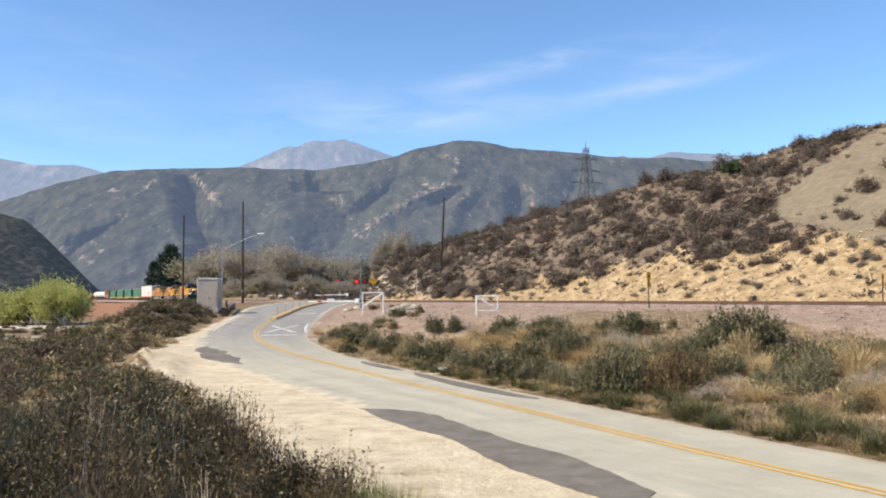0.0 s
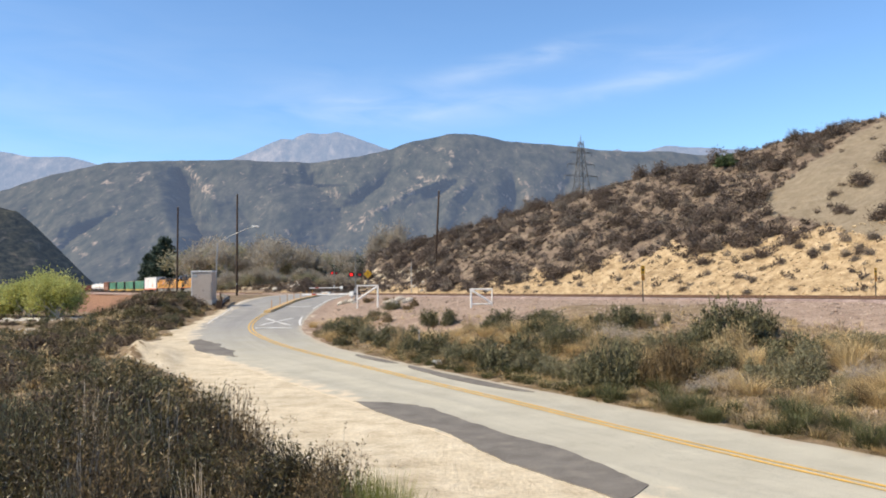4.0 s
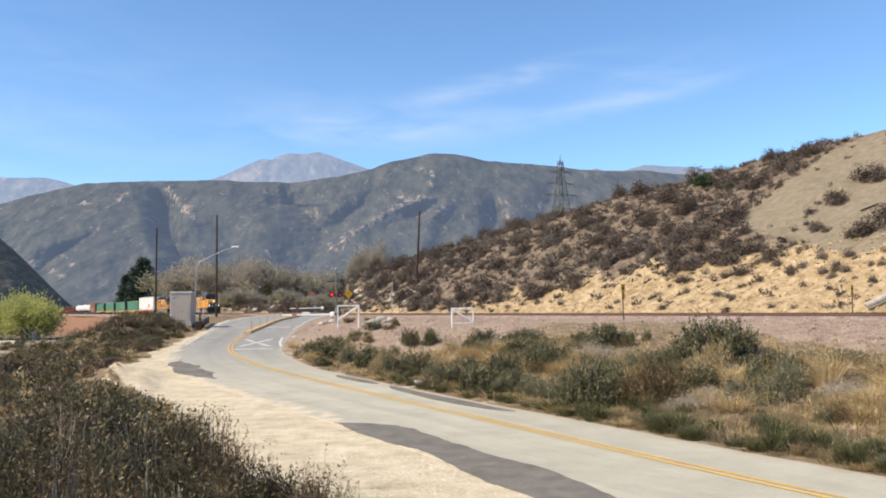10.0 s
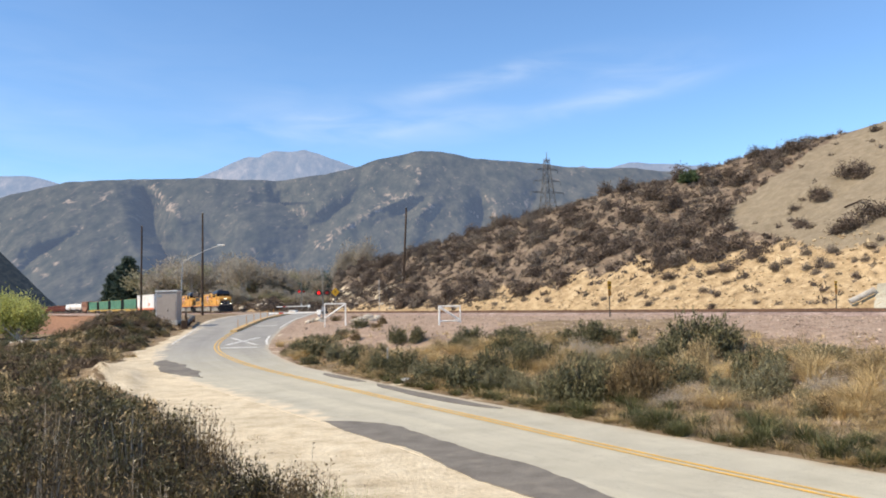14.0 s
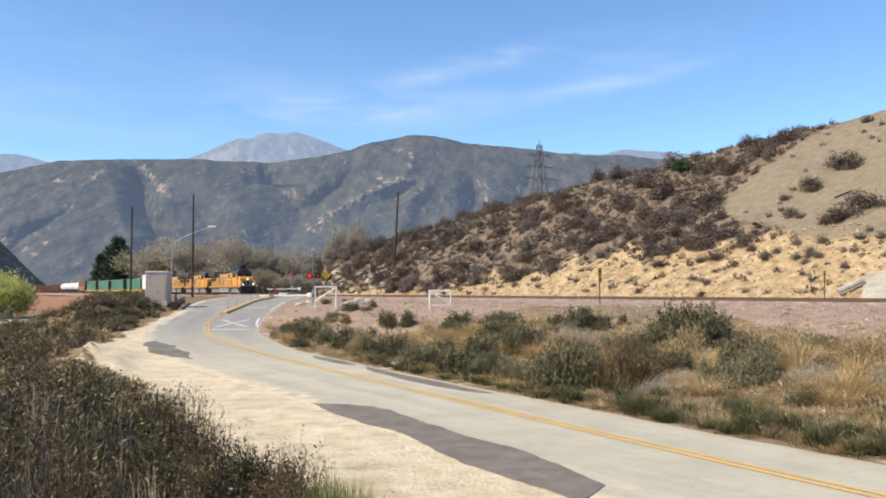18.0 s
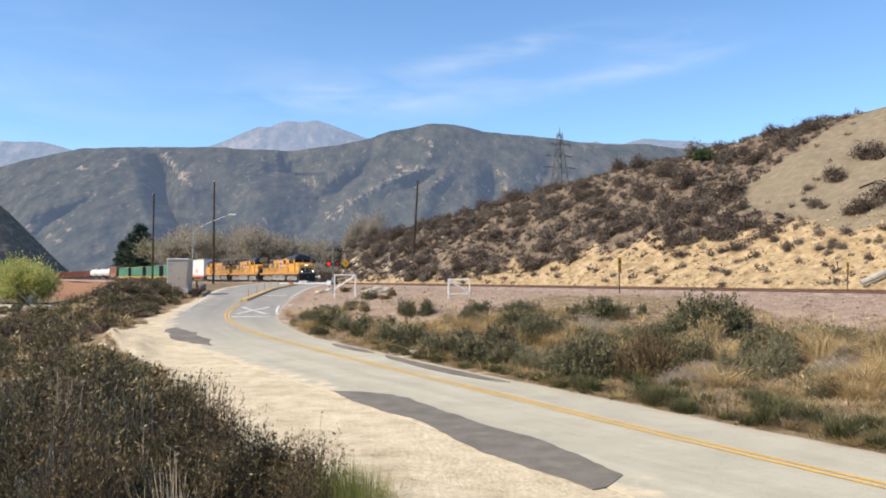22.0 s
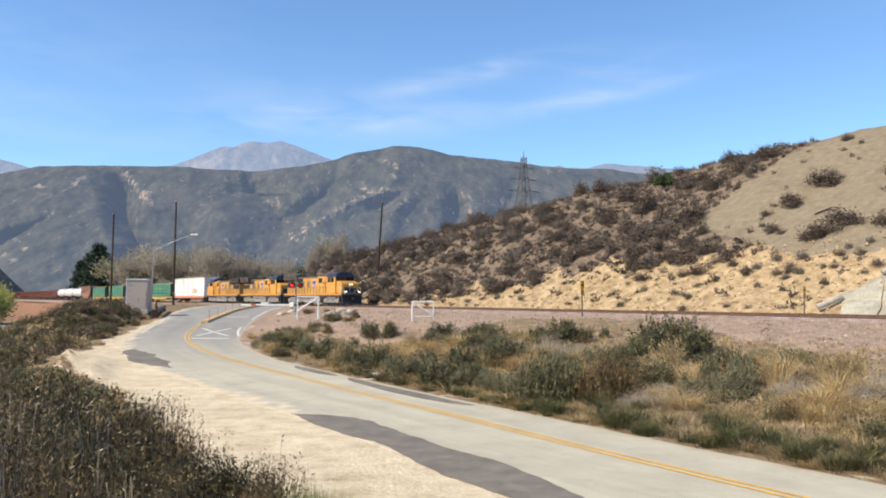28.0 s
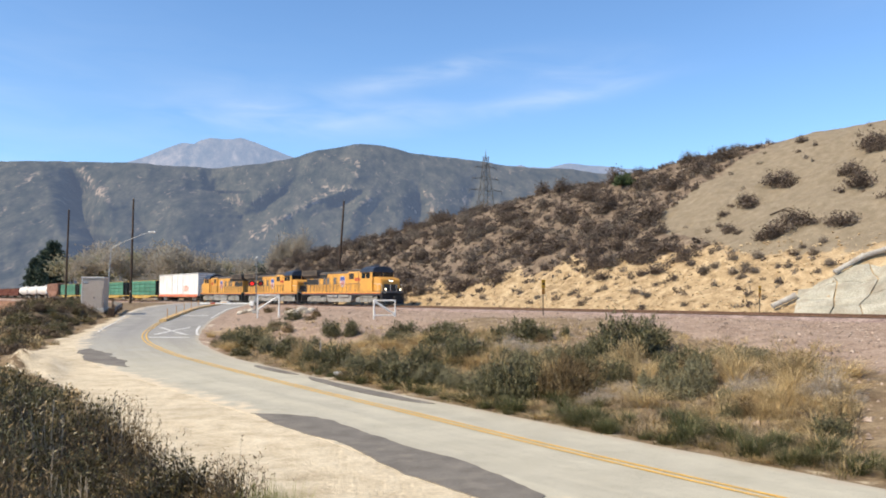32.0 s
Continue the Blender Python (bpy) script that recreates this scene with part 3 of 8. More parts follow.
def build_ground():
    xs = stretch_axis(-28, 36, 0.55, (-4200, 4200), 1.05)
    ys = stretch_axis(3, 88, 0.55, (-2500, 4800), 1.045)
    X, Y = np.meshgrid(xs, ys)
    x, y = X.ravel(), Y.ravel()
    z, d, e, r, s, p, right, left, zr, on_road, h = ground_parts(x, y)
    z = ground_z(x, y) - 0.04 * ((d < right - 0.5) & (d > -left + 0.5))
    nx, ny = len(xs), len(ys)
    i = np.arange(ny - 1)[:, None] * nx + np.arange(nx - 1)[None, :]
    f = np.stack([i, i + 1, i + nx + 1, i + nx], -1).reshape(-1, 4)
    me = np_mesh("ground", np.stack([x, y, z], 1), f)
    sand_w = np.interp(y, [-60, 10, 16, 27, 33, 40, 47, 53, 60, 66, 83, 90], [6, 5.0, 5.2, 4.6, 3.8, 4.0, 3.0, 1.6, 1.3, 0.5, 0.5, 0.5])
    sand = np.where(d < 0, 1 - sstep(0.75, 1.15, e / sand_w), 0.35 - sstep(0.0, 0.5, r)) * (1 - sstep(72, 96, y))
    sand = np.maximum(sand, 0.6 * np.exp(-((x + 14.7 + 0.3 * (y - 42)) / 2.0) ** 2 - ((y - 43) / 6.5) ** 2))
    sand = np.maximum(sand, (sstep(28, 38, s) - sstep(150, 170, s)) * sstep(7, 9, p) * (1 - sstep(12, 15, p)) * 0.5)
    track_side = 1 - sstep(150, 190, s)
    south = sstep(10, 15, x - 0.1 * y) * 11
    ballast = np.where(p < 0, 1 - sstep(9.0 + south, 17.0 + south, -p + 2 * fbm(x * 0.3, y * 0.3, 3, 77)), 1 - sstep(3.0, 4.5, p)) * track_side
    ballast = np.maximum(ballast, 0.8 * ((d > 0) & (p < 0)) * sstep(52, 60, y) * (1 - sstep(85, 100, y)) * (fbm(x * 0.2, y * 0.2, 3, 78) > -0.15))
    ballast = np.maximum(ballast, 1.0 * ((d > 1.5) & (p < 0)) * sstep(47, 50, y + 0.2 * x) * (1 - sstep(6, 9, x)))
    cut_top = np.interp(s, CUT_S, CUT_TOP)
    cut = sstep(3.6, 4.6, p) * (1 - sstep(cut_top, cut_top + 5, p - 4 + 3.0 * fbm(x * 0.16, y * 0.16, 4, 61)))
    bare_edge = np.interp(p, BARE_P, BARE_S) + 2.2 * fbm(x * 0.2, y * 0.2, 4, 71)
    bare = sstep(-1.5, 2.5, bare_edge - s) * sstep(12, 15, p)
    dirt = sstep(150, 180, s) * (1 - sstep(26, 34, -p)) * (p < 4) * (1 - sstep(420, 560, s))
    wash = ((d < 0) & (e > 24)) * sstep(0.25, 0.45, fbm(x * 0.025, y * 0.10, 3, 91)) * (1 - sstep(140, 170, y)) * (p < -40)
    wash = np.maximum(wash, (x < -40) * np.maximum(np.exp(-((x + 61) / 9) ** 2 - ((y - 118) / 9) ** 2), np.exp(-((x + 88) / 16) ** 2 - ((y - 182) / 12) ** 2)))      # dry stream bed
    brushy = sstep(3, 8, p) * (1 - sstep(120, 160, s))
    for name, cols in (("cover_a", (sand, ballast, cut, brushy)), ("cover_b", (bare, dirt, wash, brushy))):
        at = me.attributes.new(name, "FLOAT_COLOR", "POINT")
        at.data.foreach_set("color", np.stack(cols, 1).astype(np.float32).ravel())
    ob = link_mesh("ground", me, GROUND, smooth=True)
    tagged(ob, "dry sandy ground with gravel banks and a cut hillside", "ground", kind="structure")


build_ground()


def ridge(name, dist, table, base, depth, seed, rough_amp, material, label, cols=260, rows_n=46, drop=0.0):
    """A far range: its skyline by bearing, falling towards the viewer in spurs and ravines."""
    az = np.linspace(table[0][0], table[-1][0], cols)
    el = np.interp(az, [a for a, _ in table], [b for _, b in table])
    el = el + 0.0014 * fbm(az * 46, az * 0, 4, seed)
    v = np.linspace(0, 1, rows_n)
    A, V = np.meshgrid(az, v)
    top = np.interp(A, az, el) * dist + EYE_Z
    spur = fbm(A * 11 + V * 0.8, V * 1.2 + 3, 6, seed + 3)
    crease = 1 - np.abs(fbm(A * 7 - V * 1.4, V * 0.7, 6, seed + 9)) * 2.6
    prof = (1 - V) ** 1.12
    z = base + (top - base) * prof + rough_amp * (spur + 0.8 * crease - 0.5) * np.sin(np.pi * np.clip(V, 0, 1)) ** 1.9
    Y = dist - depth * V + rough_amp * 1.2 * spur * V
    X = A * dist * (1 - 0.25 * V * depth / dist)
    # back side
    xb, yb, zb = A[:1] * dist * 1.05, np.full_like(A[:1], dist + depth * 0.4), np.full_like(A[:1], base)
    X, Y, z = np.vstack([xb, X]), np.vstack([yb, Y]), np.vstack([zb, z])
    n = rows_n + 1
    i = np.arange(n - 1)[:, None] * cols + np.arange(cols - 1)[None, :]
    f = np.stack([i, i + cols, i + cols + 1, i + 1], -1).reshape(-1, 4)
    ob = link_mesh(name, np_mesh(name, np.stack([X.ravel(), Y.ravel(), z.ravel()], 1), f), material, smooth=True)
    return tagged(ob, label, "mountain", kind="structure")


# last colour and number of each: the blue glow that imitates haze
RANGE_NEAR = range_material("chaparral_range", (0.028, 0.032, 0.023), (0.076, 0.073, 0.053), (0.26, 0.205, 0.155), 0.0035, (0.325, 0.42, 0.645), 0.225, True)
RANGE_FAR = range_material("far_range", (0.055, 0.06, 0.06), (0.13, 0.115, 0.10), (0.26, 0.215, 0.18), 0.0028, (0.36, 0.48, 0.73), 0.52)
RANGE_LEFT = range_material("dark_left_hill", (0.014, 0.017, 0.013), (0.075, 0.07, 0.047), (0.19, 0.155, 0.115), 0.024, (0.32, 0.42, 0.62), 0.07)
SKYLINE = [(-1.1, 0.06), (-0.75, 0.085), (-0.58, 0.110), (-0.539, 0.118), (-0.471, 0.140), (-0.402, 0.154), (-0.333, 0.157), (-0.25, 0.157),
           (-0.153, 0.152), (-0.098, 0.160), (-0.057, 0.168), (-0.029, 0.178), (0.013, 0.186), (0.047, 0.186), (0.082, 0.177), (0.151, 0.171),
           (0.22, 0.163), (0.289, 0.162), (0.357, 0.154), (0.6, 0.15), (1.1, 0.12)]
# ravines down the slope: bearing and rise of their beds, depth and half-width in metres, steeper on the shaded wall
RAVINES = (([(-0.3135, 0.158), (-0.3105, 0.133), (-0.2987, 0.088), (-0.2842, 0.063), (-0.28, 0.0)], 300, 66),
           ([(-0.153, 0.158), (-0.148, 0.127), (-0.116, 0.097), (-0.122, 0.068), (-0.137, 0.05), (-0.15, 0.0)], 240, 130),
           ([(-0.37, 0.11), (-0.387, 0.096), (-0.415, 0.081), (-0.443, 0.061), (-0.463, 0.038), (-0.47, 0.0)], 120, 80),
           ([(-0.25, 0.12), (-0.235, 0.09), (-0.22, 0.055), (-0.22, 0.0)], 70, 60),
           ([(-0.052, 0.155), (-0.06, 0.13), (-0.085, 0.11), (-0.105, 0.085)], 100, 50),
           ([(0.034, 0.135), (0.008, 0.11), (-0.002, 0.086), (-0.03, 0.05)], 70, 50),
           ([(0.094, 0.15), (0.096, 0.123), (0.098, 0.098), (0.08, 0.06)], 150, 42),
           ([(0.075, 0.125), (0.084, 0.108), (0.095, 0.095)], 70, 30),
           ([(0.17, 0.16), (0.16, 0.12), (0.15, 0.08)], 110, 70),
           ([(-0.48, 0.13), (-0.50, 0.09), (-0.49, 0.05)], 70, 80))
# spurs that stand out of the slope, as the ravines but forward
SPURS = (([(0.03, 0.183), (0.02, 0.162), (0.010, 0.131), (-0.034, 0.114), (-0.078, 0.091), (-0.119, 0.065), (-0.14, 0.03)], 85, 90),
         ([(0.05, 0.15), (0.034, 0.12), (0.016, 0.105), (0.007, 0.086), (-0.01, 0.05)], 90, 50),
         ([(-0.275, 0.13), (-0.27, 0.112), (-0.29, 0.085), (-0.31, 0.05)], 60, 60))
SCARS = ((-0.302, 0.146, 0.005), (-0.2975, 0.141, 0.005), (-0.293, 0.136, 0.006), (-0.287, 0.128, 0.006), (-0.2817, 0.123, 0.007), (-0.276, 0.117, 0.006), (-0.270, 0.113, 0.005), (-0.277, 0.126, 0.004),
         (-0.40, 0.131, 0.006), (-0.359, 0.135, 0.008), (-0.387, 0.10, 0.004), (-0.463, 0.0585, 0.006), (-0.4376, 0.050, 0.005), (-0.415, 0.058, 0.005), (-0.429, 0.043, 0.006), (-0.281, 0.060, 0.004), (-0.426, 0.067, 0.004),
         (-0.131, 0.116, 0.007), (-0.123, 0.113, 0.005), (-0.094, 0.128, 0.005), (-0.072, 0.131, 0.004), (0.007, 0.166, 0.006), (0.018, 0.163, 0.005), (0.014, 0.15, 0.005), (-0.04, 0.141, 0.006), (0.043, 0.129, 0.004),
         (0.010, 0.131, 0.007), (0.001, 0.131, 0.006), (-0.010, 0.127, 0.007), (-0.022, 0.122, 0.007), (-0.034, 0.116, 0.007), (-0.045, 0.111, 0.006), (-0.055, 0.104, 0.006), (-0.067, 0.097, 0.006), (-0.079, 0.091, 0.006), (-0.09, 0.083, 0.006), (-0.105, 0.073, 0.007), (-0.02, 0.133, 0.005),
         (0.034, 0.12, 0.005), (0.028, 0.115, 0.005), (0.021, 0.109, 0.004), (0.016, 0.102, 0.004), (0.108, 0.120, 0.006), (0.112, 0.109, 0.006), (0.100, 0.129, 0.004), (0.106, 0.113, 0.006), (0.083, 0.110, 0.003), (0.0885, 0.105, 0.003), (0.13, 0.118, 0.005), (0.15, 0.12, 0.006))


def near_range(cols=560, rows_n=130):
    """The front range as distance by bearing and rise: an even slope, creased by ravines and smaller gullies."""
    az = np.sort(np.concatenate([np.linspace(-1.1, -0.6, 60), np.linspace(-0.597, 0.40, cols - 120), np.linspace(0.405, 1.1, 60)]))
    el = np.interp(az, [a for a, _ in SKYLINE], [b for _, b in SKYLINE]) + 0.0012 * fbm(az * 60, az * 0, 4, 95)
    u = np.linspace(0, 1, rows_n)
    A, U = np.meshgrid(az, u)
    E_ = el[None, :] * (1 - U) - 0.004 * U
    D = 2500 - 1150 * U ** 0.9
    D = D + 46 * fbm(A * 13 + U * 0.8, E_ * 12, 4, 7) + 26 * np.abs(fbm(A * 34 - U * 1.5, E_ * 30, 4, 17)) + 10 * fbm(A * 150, E_ * 150, 4, 27)
    for bed, depth, half in RAVINES + tuple((b_, -d_, h_) for b_, d_, h_ in SPURS):
        es, as_ = np.array([b for _, b in bed])[::-1], np.array([a for a, _ in bed])[::-1]
        line = np.interp(E_, es, as_) + 0.007 * fbm(E_ * 60, A * 3, 3, 37)
        q = (A - line) * 2000 / half
        v = np.where(q < 0, np.maximum(1 + q, 0), np.maximum(1 - q / 0.8, 0))
        fade = np.clip((E_ - es[0]) / 0.012 + 0.3, 0, 1) * np.clip((es[-1] - E_) / 0.032 - 0.1, 0, 1)
        D = D + depth * v ** 1.3 * fade
    X, Y, Z = A * D, D, EYE_Z + E_ * D
    scar = np.zeros_like(A)
    for a_, e_, r_ in SCARS:
        scar = np.maximum(scar, np.exp(-((A - a_) / r_) ** 2 - ((E_ - e_) / (r_ * 0.9)) ** 2))
    X, Y, Z = [np.vstack([q_, w_]) for q_, w_ in ((A[:1] * 2700, X), (np.full_like(A[:1], 3100), Y), (np.full_like(A[:1], -5), Z))]
    n, m_ = rows_n + 1, len(az)
    i = np.arange(n - 1)[:, None] * m_ + np.arange(m_ - 1)[None, :]
    f = np.stack([i, i + m_, i + m_ + 1, i + 1], -1).reshape(-1, 4)
    me = np_mesh("mountain_range", np.stack([X.ravel(), Y.ravel(), Z.ravel()], 1), f)
    sc = np.concatenate([scar[:1].ravel() * 0, scar.ravel()])
    at = me.attributes.new("cover_a", "FLOAT_COLOR", "POINT")
    at.data.foreach_set("color", np.stack([sc, sc, sc, sc * 0 + 1], 1).astype(np.float32).ravel())
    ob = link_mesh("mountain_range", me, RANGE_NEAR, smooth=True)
    tagged(ob, "chaparral mountain range with ravines and bare scars", "mountain", kind="structure")


near_range()
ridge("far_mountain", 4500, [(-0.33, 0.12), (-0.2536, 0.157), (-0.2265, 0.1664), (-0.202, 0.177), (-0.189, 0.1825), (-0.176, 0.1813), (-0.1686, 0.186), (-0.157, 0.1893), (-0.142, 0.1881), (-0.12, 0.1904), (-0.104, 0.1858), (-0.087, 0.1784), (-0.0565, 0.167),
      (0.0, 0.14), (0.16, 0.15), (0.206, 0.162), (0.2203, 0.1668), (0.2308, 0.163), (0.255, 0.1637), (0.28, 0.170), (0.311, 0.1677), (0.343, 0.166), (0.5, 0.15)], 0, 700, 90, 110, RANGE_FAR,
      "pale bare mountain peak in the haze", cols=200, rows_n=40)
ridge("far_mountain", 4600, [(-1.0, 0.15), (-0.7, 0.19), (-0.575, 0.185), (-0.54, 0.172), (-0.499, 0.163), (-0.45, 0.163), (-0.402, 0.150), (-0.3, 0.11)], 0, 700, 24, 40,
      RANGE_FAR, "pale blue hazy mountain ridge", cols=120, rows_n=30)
# the hill's material glows faintly blue in place of haze
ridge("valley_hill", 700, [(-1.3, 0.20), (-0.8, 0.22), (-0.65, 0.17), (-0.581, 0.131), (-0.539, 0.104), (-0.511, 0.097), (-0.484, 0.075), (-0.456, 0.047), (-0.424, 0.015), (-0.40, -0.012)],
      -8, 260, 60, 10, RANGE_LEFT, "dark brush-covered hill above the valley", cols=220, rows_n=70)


# ---- road ----
def strip(name, y0, y1, off_l, off_r, lift, material, parent=None, step=0.7, thick=0.05, label="", wob=0.0, seed=0):
    """A band along the road between two offsets from its centre line (numbers or functions of y), with some thickness."""
    ys = np.arange(y0, y1 + step * 0.5, step)
    fl = off_l(ys) if callable(off_l) else np.full_like(ys, off_l)
    fr = off_r(ys) if callable(off_r) else np.full_like(ys, off_r)
    if wob:
        fl = fl + wob * fbm(ys * 0.9, ys * 0 + 2, 3, seed)
        fr = fr + wob * fbm(ys * 0.9, ys * 0 + 7, 3, seed)
    t = np.interp(ys, _fy, _fs)
    c = 1 / np.sqrt(1 + t * t)
    cx, cy = c, -t * c                                    # unit vector across the road, to its right
    n = max(2, int(np.ceil(np.max(fr - fl) / 1.6)) + 1)
    V, rows_ = [], []
    for k in range(n):
        o = fl + (fr - fl) * k / (n - 1)
        px, py = road_x(ys) + cx * o, ys + cy * o
        V.append(np.stack([px, py, road_z(py) + lift], 1))
    A = np.stack(V, 1)                                    # along, across, xyz
    L = len(ys)
    top = A.reshape(-1, 3)
    idx = np.arange(L * n).reshape(L, n)
    F = [np.stack([idx[:-1, :-1], idx[:-1, 1:], idx[1:, 1:], idx[1:, :-1]], -1).reshape(-1, 4)]
    low = top.copy()
    low[:, 2] -= thick
    edge = np.concatenate([idx[:, 0], idx[-1, 1:], idx[-2::-1, -1], idx[0, -2:0:-1]])
    nxt = np.roll(edge, -1)
    F.append(np.stack([edge, nxt, nxt + L * n, edge + L * n], -1))
    me = np_mesh(name, np.vstack([top, low]), np.vstack(F))
    share = np.arange(n) / (n - 1)
    for key, v in (("left_gap", share[None, :] * (fr - fl)[:, None]), ("right_gap", (1 - share)[None, :] * (fr - fl)[:, None])):
        at = me.attributes.new(key, "FLOAT", "POINT")
        at.data.foreach_set("value", np.tile(v.ravel(), 2).astype(np.float32))
    return link_mesh(name, me, material, parent, label)


road = strip("road", -150, 290, lambda y: -np.interp(y, LANE_Y, LANE_L), lambda y: np.interp(y, LANE_Y, LANE_R), 0.008, ASPHALT, thick=0.12, wob=0.10, seed=41)
tagged(road, "pale worn two-lane asphalt road climbing to the crossing", "road", kind="structure")
for o in (-0.155, 0.115):
    strip("centre_line", -40, 77, o - 0.055, o + 0.055, 0.026, YELLOW_LINE, road, 0.5, 0.004, "faded yellow centre line")


def lobed(y0, y1, a, b, seed):
    """Offsets of an irregular patch that narrows at its ends."""
    def f(y):
        t = np.clip((y - y0) / (y1 - y0), 0, 1)
        return a + (b - a) * (1 - np.sqrt(np.clip(1 - (2 * t - 1) ** 2, 0, 1))) + 0.10 * fbm(y * 0.6, y * 0, 3, seed)
    return f


strip("asphalt_patch", 16.8, 29.4, lambda y: np.interp(y, [16.8, 18.4, 20.6, 23.4, 26.7, 29.4], [-4.75, -4.77, -4.7, -4.4, -4.6, -4.5]) + 0.16 * fbm(y * 1.1, y * 0, 4, 3), lambda y: np.interp(y, [16.8, 17.3, 18.4, 20.3, 22.65, 27.7, 28.7, 29.4], [-4.5, -3.5, -3.26, -2.96, -3.1, -2.96, -3.6, -4.45]) + 0.12 * fbm(y * 1.6, y * 0, 4, 4), 0.022, PATCH, road, 0.12, 0.05, "dark asphalt patch at the road's edge")
strip("asphalt_patch", 45, 54.6, lobed(45, 54.6, -4.9, -3.9, 5), lobed(45, 54.6, -3.3, -4.0, 6), 0.025, PATCH, road, 0.2, 0.05, wob=0.35, seed=15, label= "dark asphalt patch at the road's edge")
strip("asphalt_patch", 28.5, 37.5, lobed(28.5, 37.5, 1.2, 1.85, 7), lobed(28.5, 37.5, 1.95, 1.9, 8), 0.025, PATCH, road, 0.4, 0.05, "dark asphalt patch at the road's edge")
EDGE_Y, EDGE_O = [66, 76, 86, 105, 116, 128], [-3.5, -3.8, -4.95, -6.9, -7.2, -6.2]
strip("edge_line", 66.3, 86, lambda y: np.interp(y, EDGE_Y, EDGE_O) - 0.07, lambda y: np.interp(y, EDGE_Y, EDGE_O) + 0.07, 0.026, WHITE_LINE, road, 0.5, 0.004)
strip("edge_line", 90, 126, lambda y: np.interp(y, EDGE_Y, EDGE_O) - 0.07, lambda y: np.interp(y, EDGE_Y, EDGE_O) + 0.07, 0.026, WHITE_LINE, road, 0.5, 0.004)
strip("asphalt_patch", 38.6, 42.8, lobed(38.6, 42.8, 1.4, 1.85, 9), lobed(38.6, 42.8, 1.95, 1.9, 10), 0.025, PATCH, road, 0.3, 0.05, "dark asphalt patch at the road's edge")
strip("edge_line", 62.5, 71.5, 3.62, 3.8, 0.026, WHITE_LINE, road, 0.5, 0.004)
strip("edge_line", 82, 118, 3.66, 3.82, 0.026, WHITE_LINE, road, 0.5, 0.004)


# ---- railway track ----
def along_track(s0, s1, outline, step, name, material, parent=None, label=""):
    """An outline in (p, z) swept along the track."""
    ss = np.arange(s0, s1 + 1e-6, step)
    k = len(outline)
    V = []
    for s in ss:
        for p, z in outline:
            x, y = TRACK_O + s * TRACK_A + p * TRACK_N
            V.append((x, y, z))
    i = np.arange(len(ss) - 1)[:, None] * k + np.arange(k)[None, :]
    j = np.arange(len(ss) - 1)[:, None] * k + (np.arange(k)[None, :] + 1) % k
    f = np.stack([i, j, j + k, i + k], -1).reshape(-1, 4)
    return link_mesh(name, np_mesh(name, V, f), material, parent, label)


def build_track():
    track = thing("railway_track", pose(0, 0, 0), "single railway track on pinkish stone ballast", "railway track", kind="structure")
    along_track(-150, 620, [(-4.4, RAIL_Z - 1.0), (-2.1, RAIL_Z - 0.22), (2.1, RAIL_Z - 0.22), (4.2, RAIL_Z - 0.9)], 10, "ballast_bed", GROUND_BALLAST, track, "pinkish crushed stone ballast")
    for p in (-0.7525, 0.7525):
        along_track(-150, 620, [(p - 0.075, RAIL_Z - 0.18), (p - 0.075, RAIL_Z - 0.15), (p - 0.012, RAIL_Z - 0.13), (p - 0.012, RAIL_Z - 0.05), (p - 0.036, RAIL_Z - 0.035), (p - 0.036, RAIL_Z),
                    (p + 0.036, RAIL_Z), (p + 0.036, RAIL_Z - 0.035), (p + 0.012, RAIL_Z - 0.05), (p + 0.012, RAIL_Z - 0.13), (p + 0.075, RAIL_Z - 0.15), (p + 0.075, RAIL_Z - 0.18)],
                    10, "rail", RAIL_STEEL, track, "rust-brown steel rail")
    bm = box(BM(), -1.3, 1.3, -0.115, 0.115, -0.23, 0.0, 0.012)
    me = bpy.data.meshes.new("tie")
    bm.to_mesh(me)
    bm.free()
    me.materials.append(TIE_WOOD)
    yaw = math.atan2(TRACK_N[1], TRACK_N[0])
    for i in range(300):
        s = -62 + i * 0.55
        x, y = on_track(s)
        t = new("tie", me)
        t.parent = track
        t.matrix_basis = Matrix.Translation((x, y, RAIL_Z - 0.185)) @ Matrix.Rotation(yaw + random.uniform(-0.01, 0.01), 4, "Z")


GROUND_BALLAST = mat("ballast_bed", (0.22, 0.155, 0.13), (0.38, 0.29, 0.25), 1.4, 0.95, 0.9, 9.0, fine_amt=0.5)
build_track()


# ---- the freight train ----
LOCO_YELLOW = mat("locomotive_yellow", (0.66, 0.335, 0.062), (0.57, 0.29, 0.066), 0.7, 0.5, 0.03, stain=(0.33, 0.19, 0.065), stain_scale=0.8, fine_amt=0.16, spec=0.4)
LOCO_GREY = mat("locomotive_grey", (0.085, 0.088, 0.095), (0.12, 0.122, 0.128), 0.9, 0.5, 0.04, stain=(0.06, 0.055, 0.05), stain_scale=0.7)
LOCO_NAVY = mat("dark_cab_roof", (0.014, 0.017, 0.026), (0.028, 0.032, 0.042), 0.9, 0.4, 0.02, spec=0.5)
ROOF_BROWN = mat("sooty_hood_roof", (0.07, 0.055, 0.045), (0.13, 0.10, 0.078), 0.8, 0.8, 0.05)
TRUCK_GREY = mat("truck_grey", (0.20, 0.195, 0.185), (0.32, 0.31, 0.29), 1.5, 0.7, 0.2, stain=(0.10, 0.075, 0.05), stain_scale=1.2)
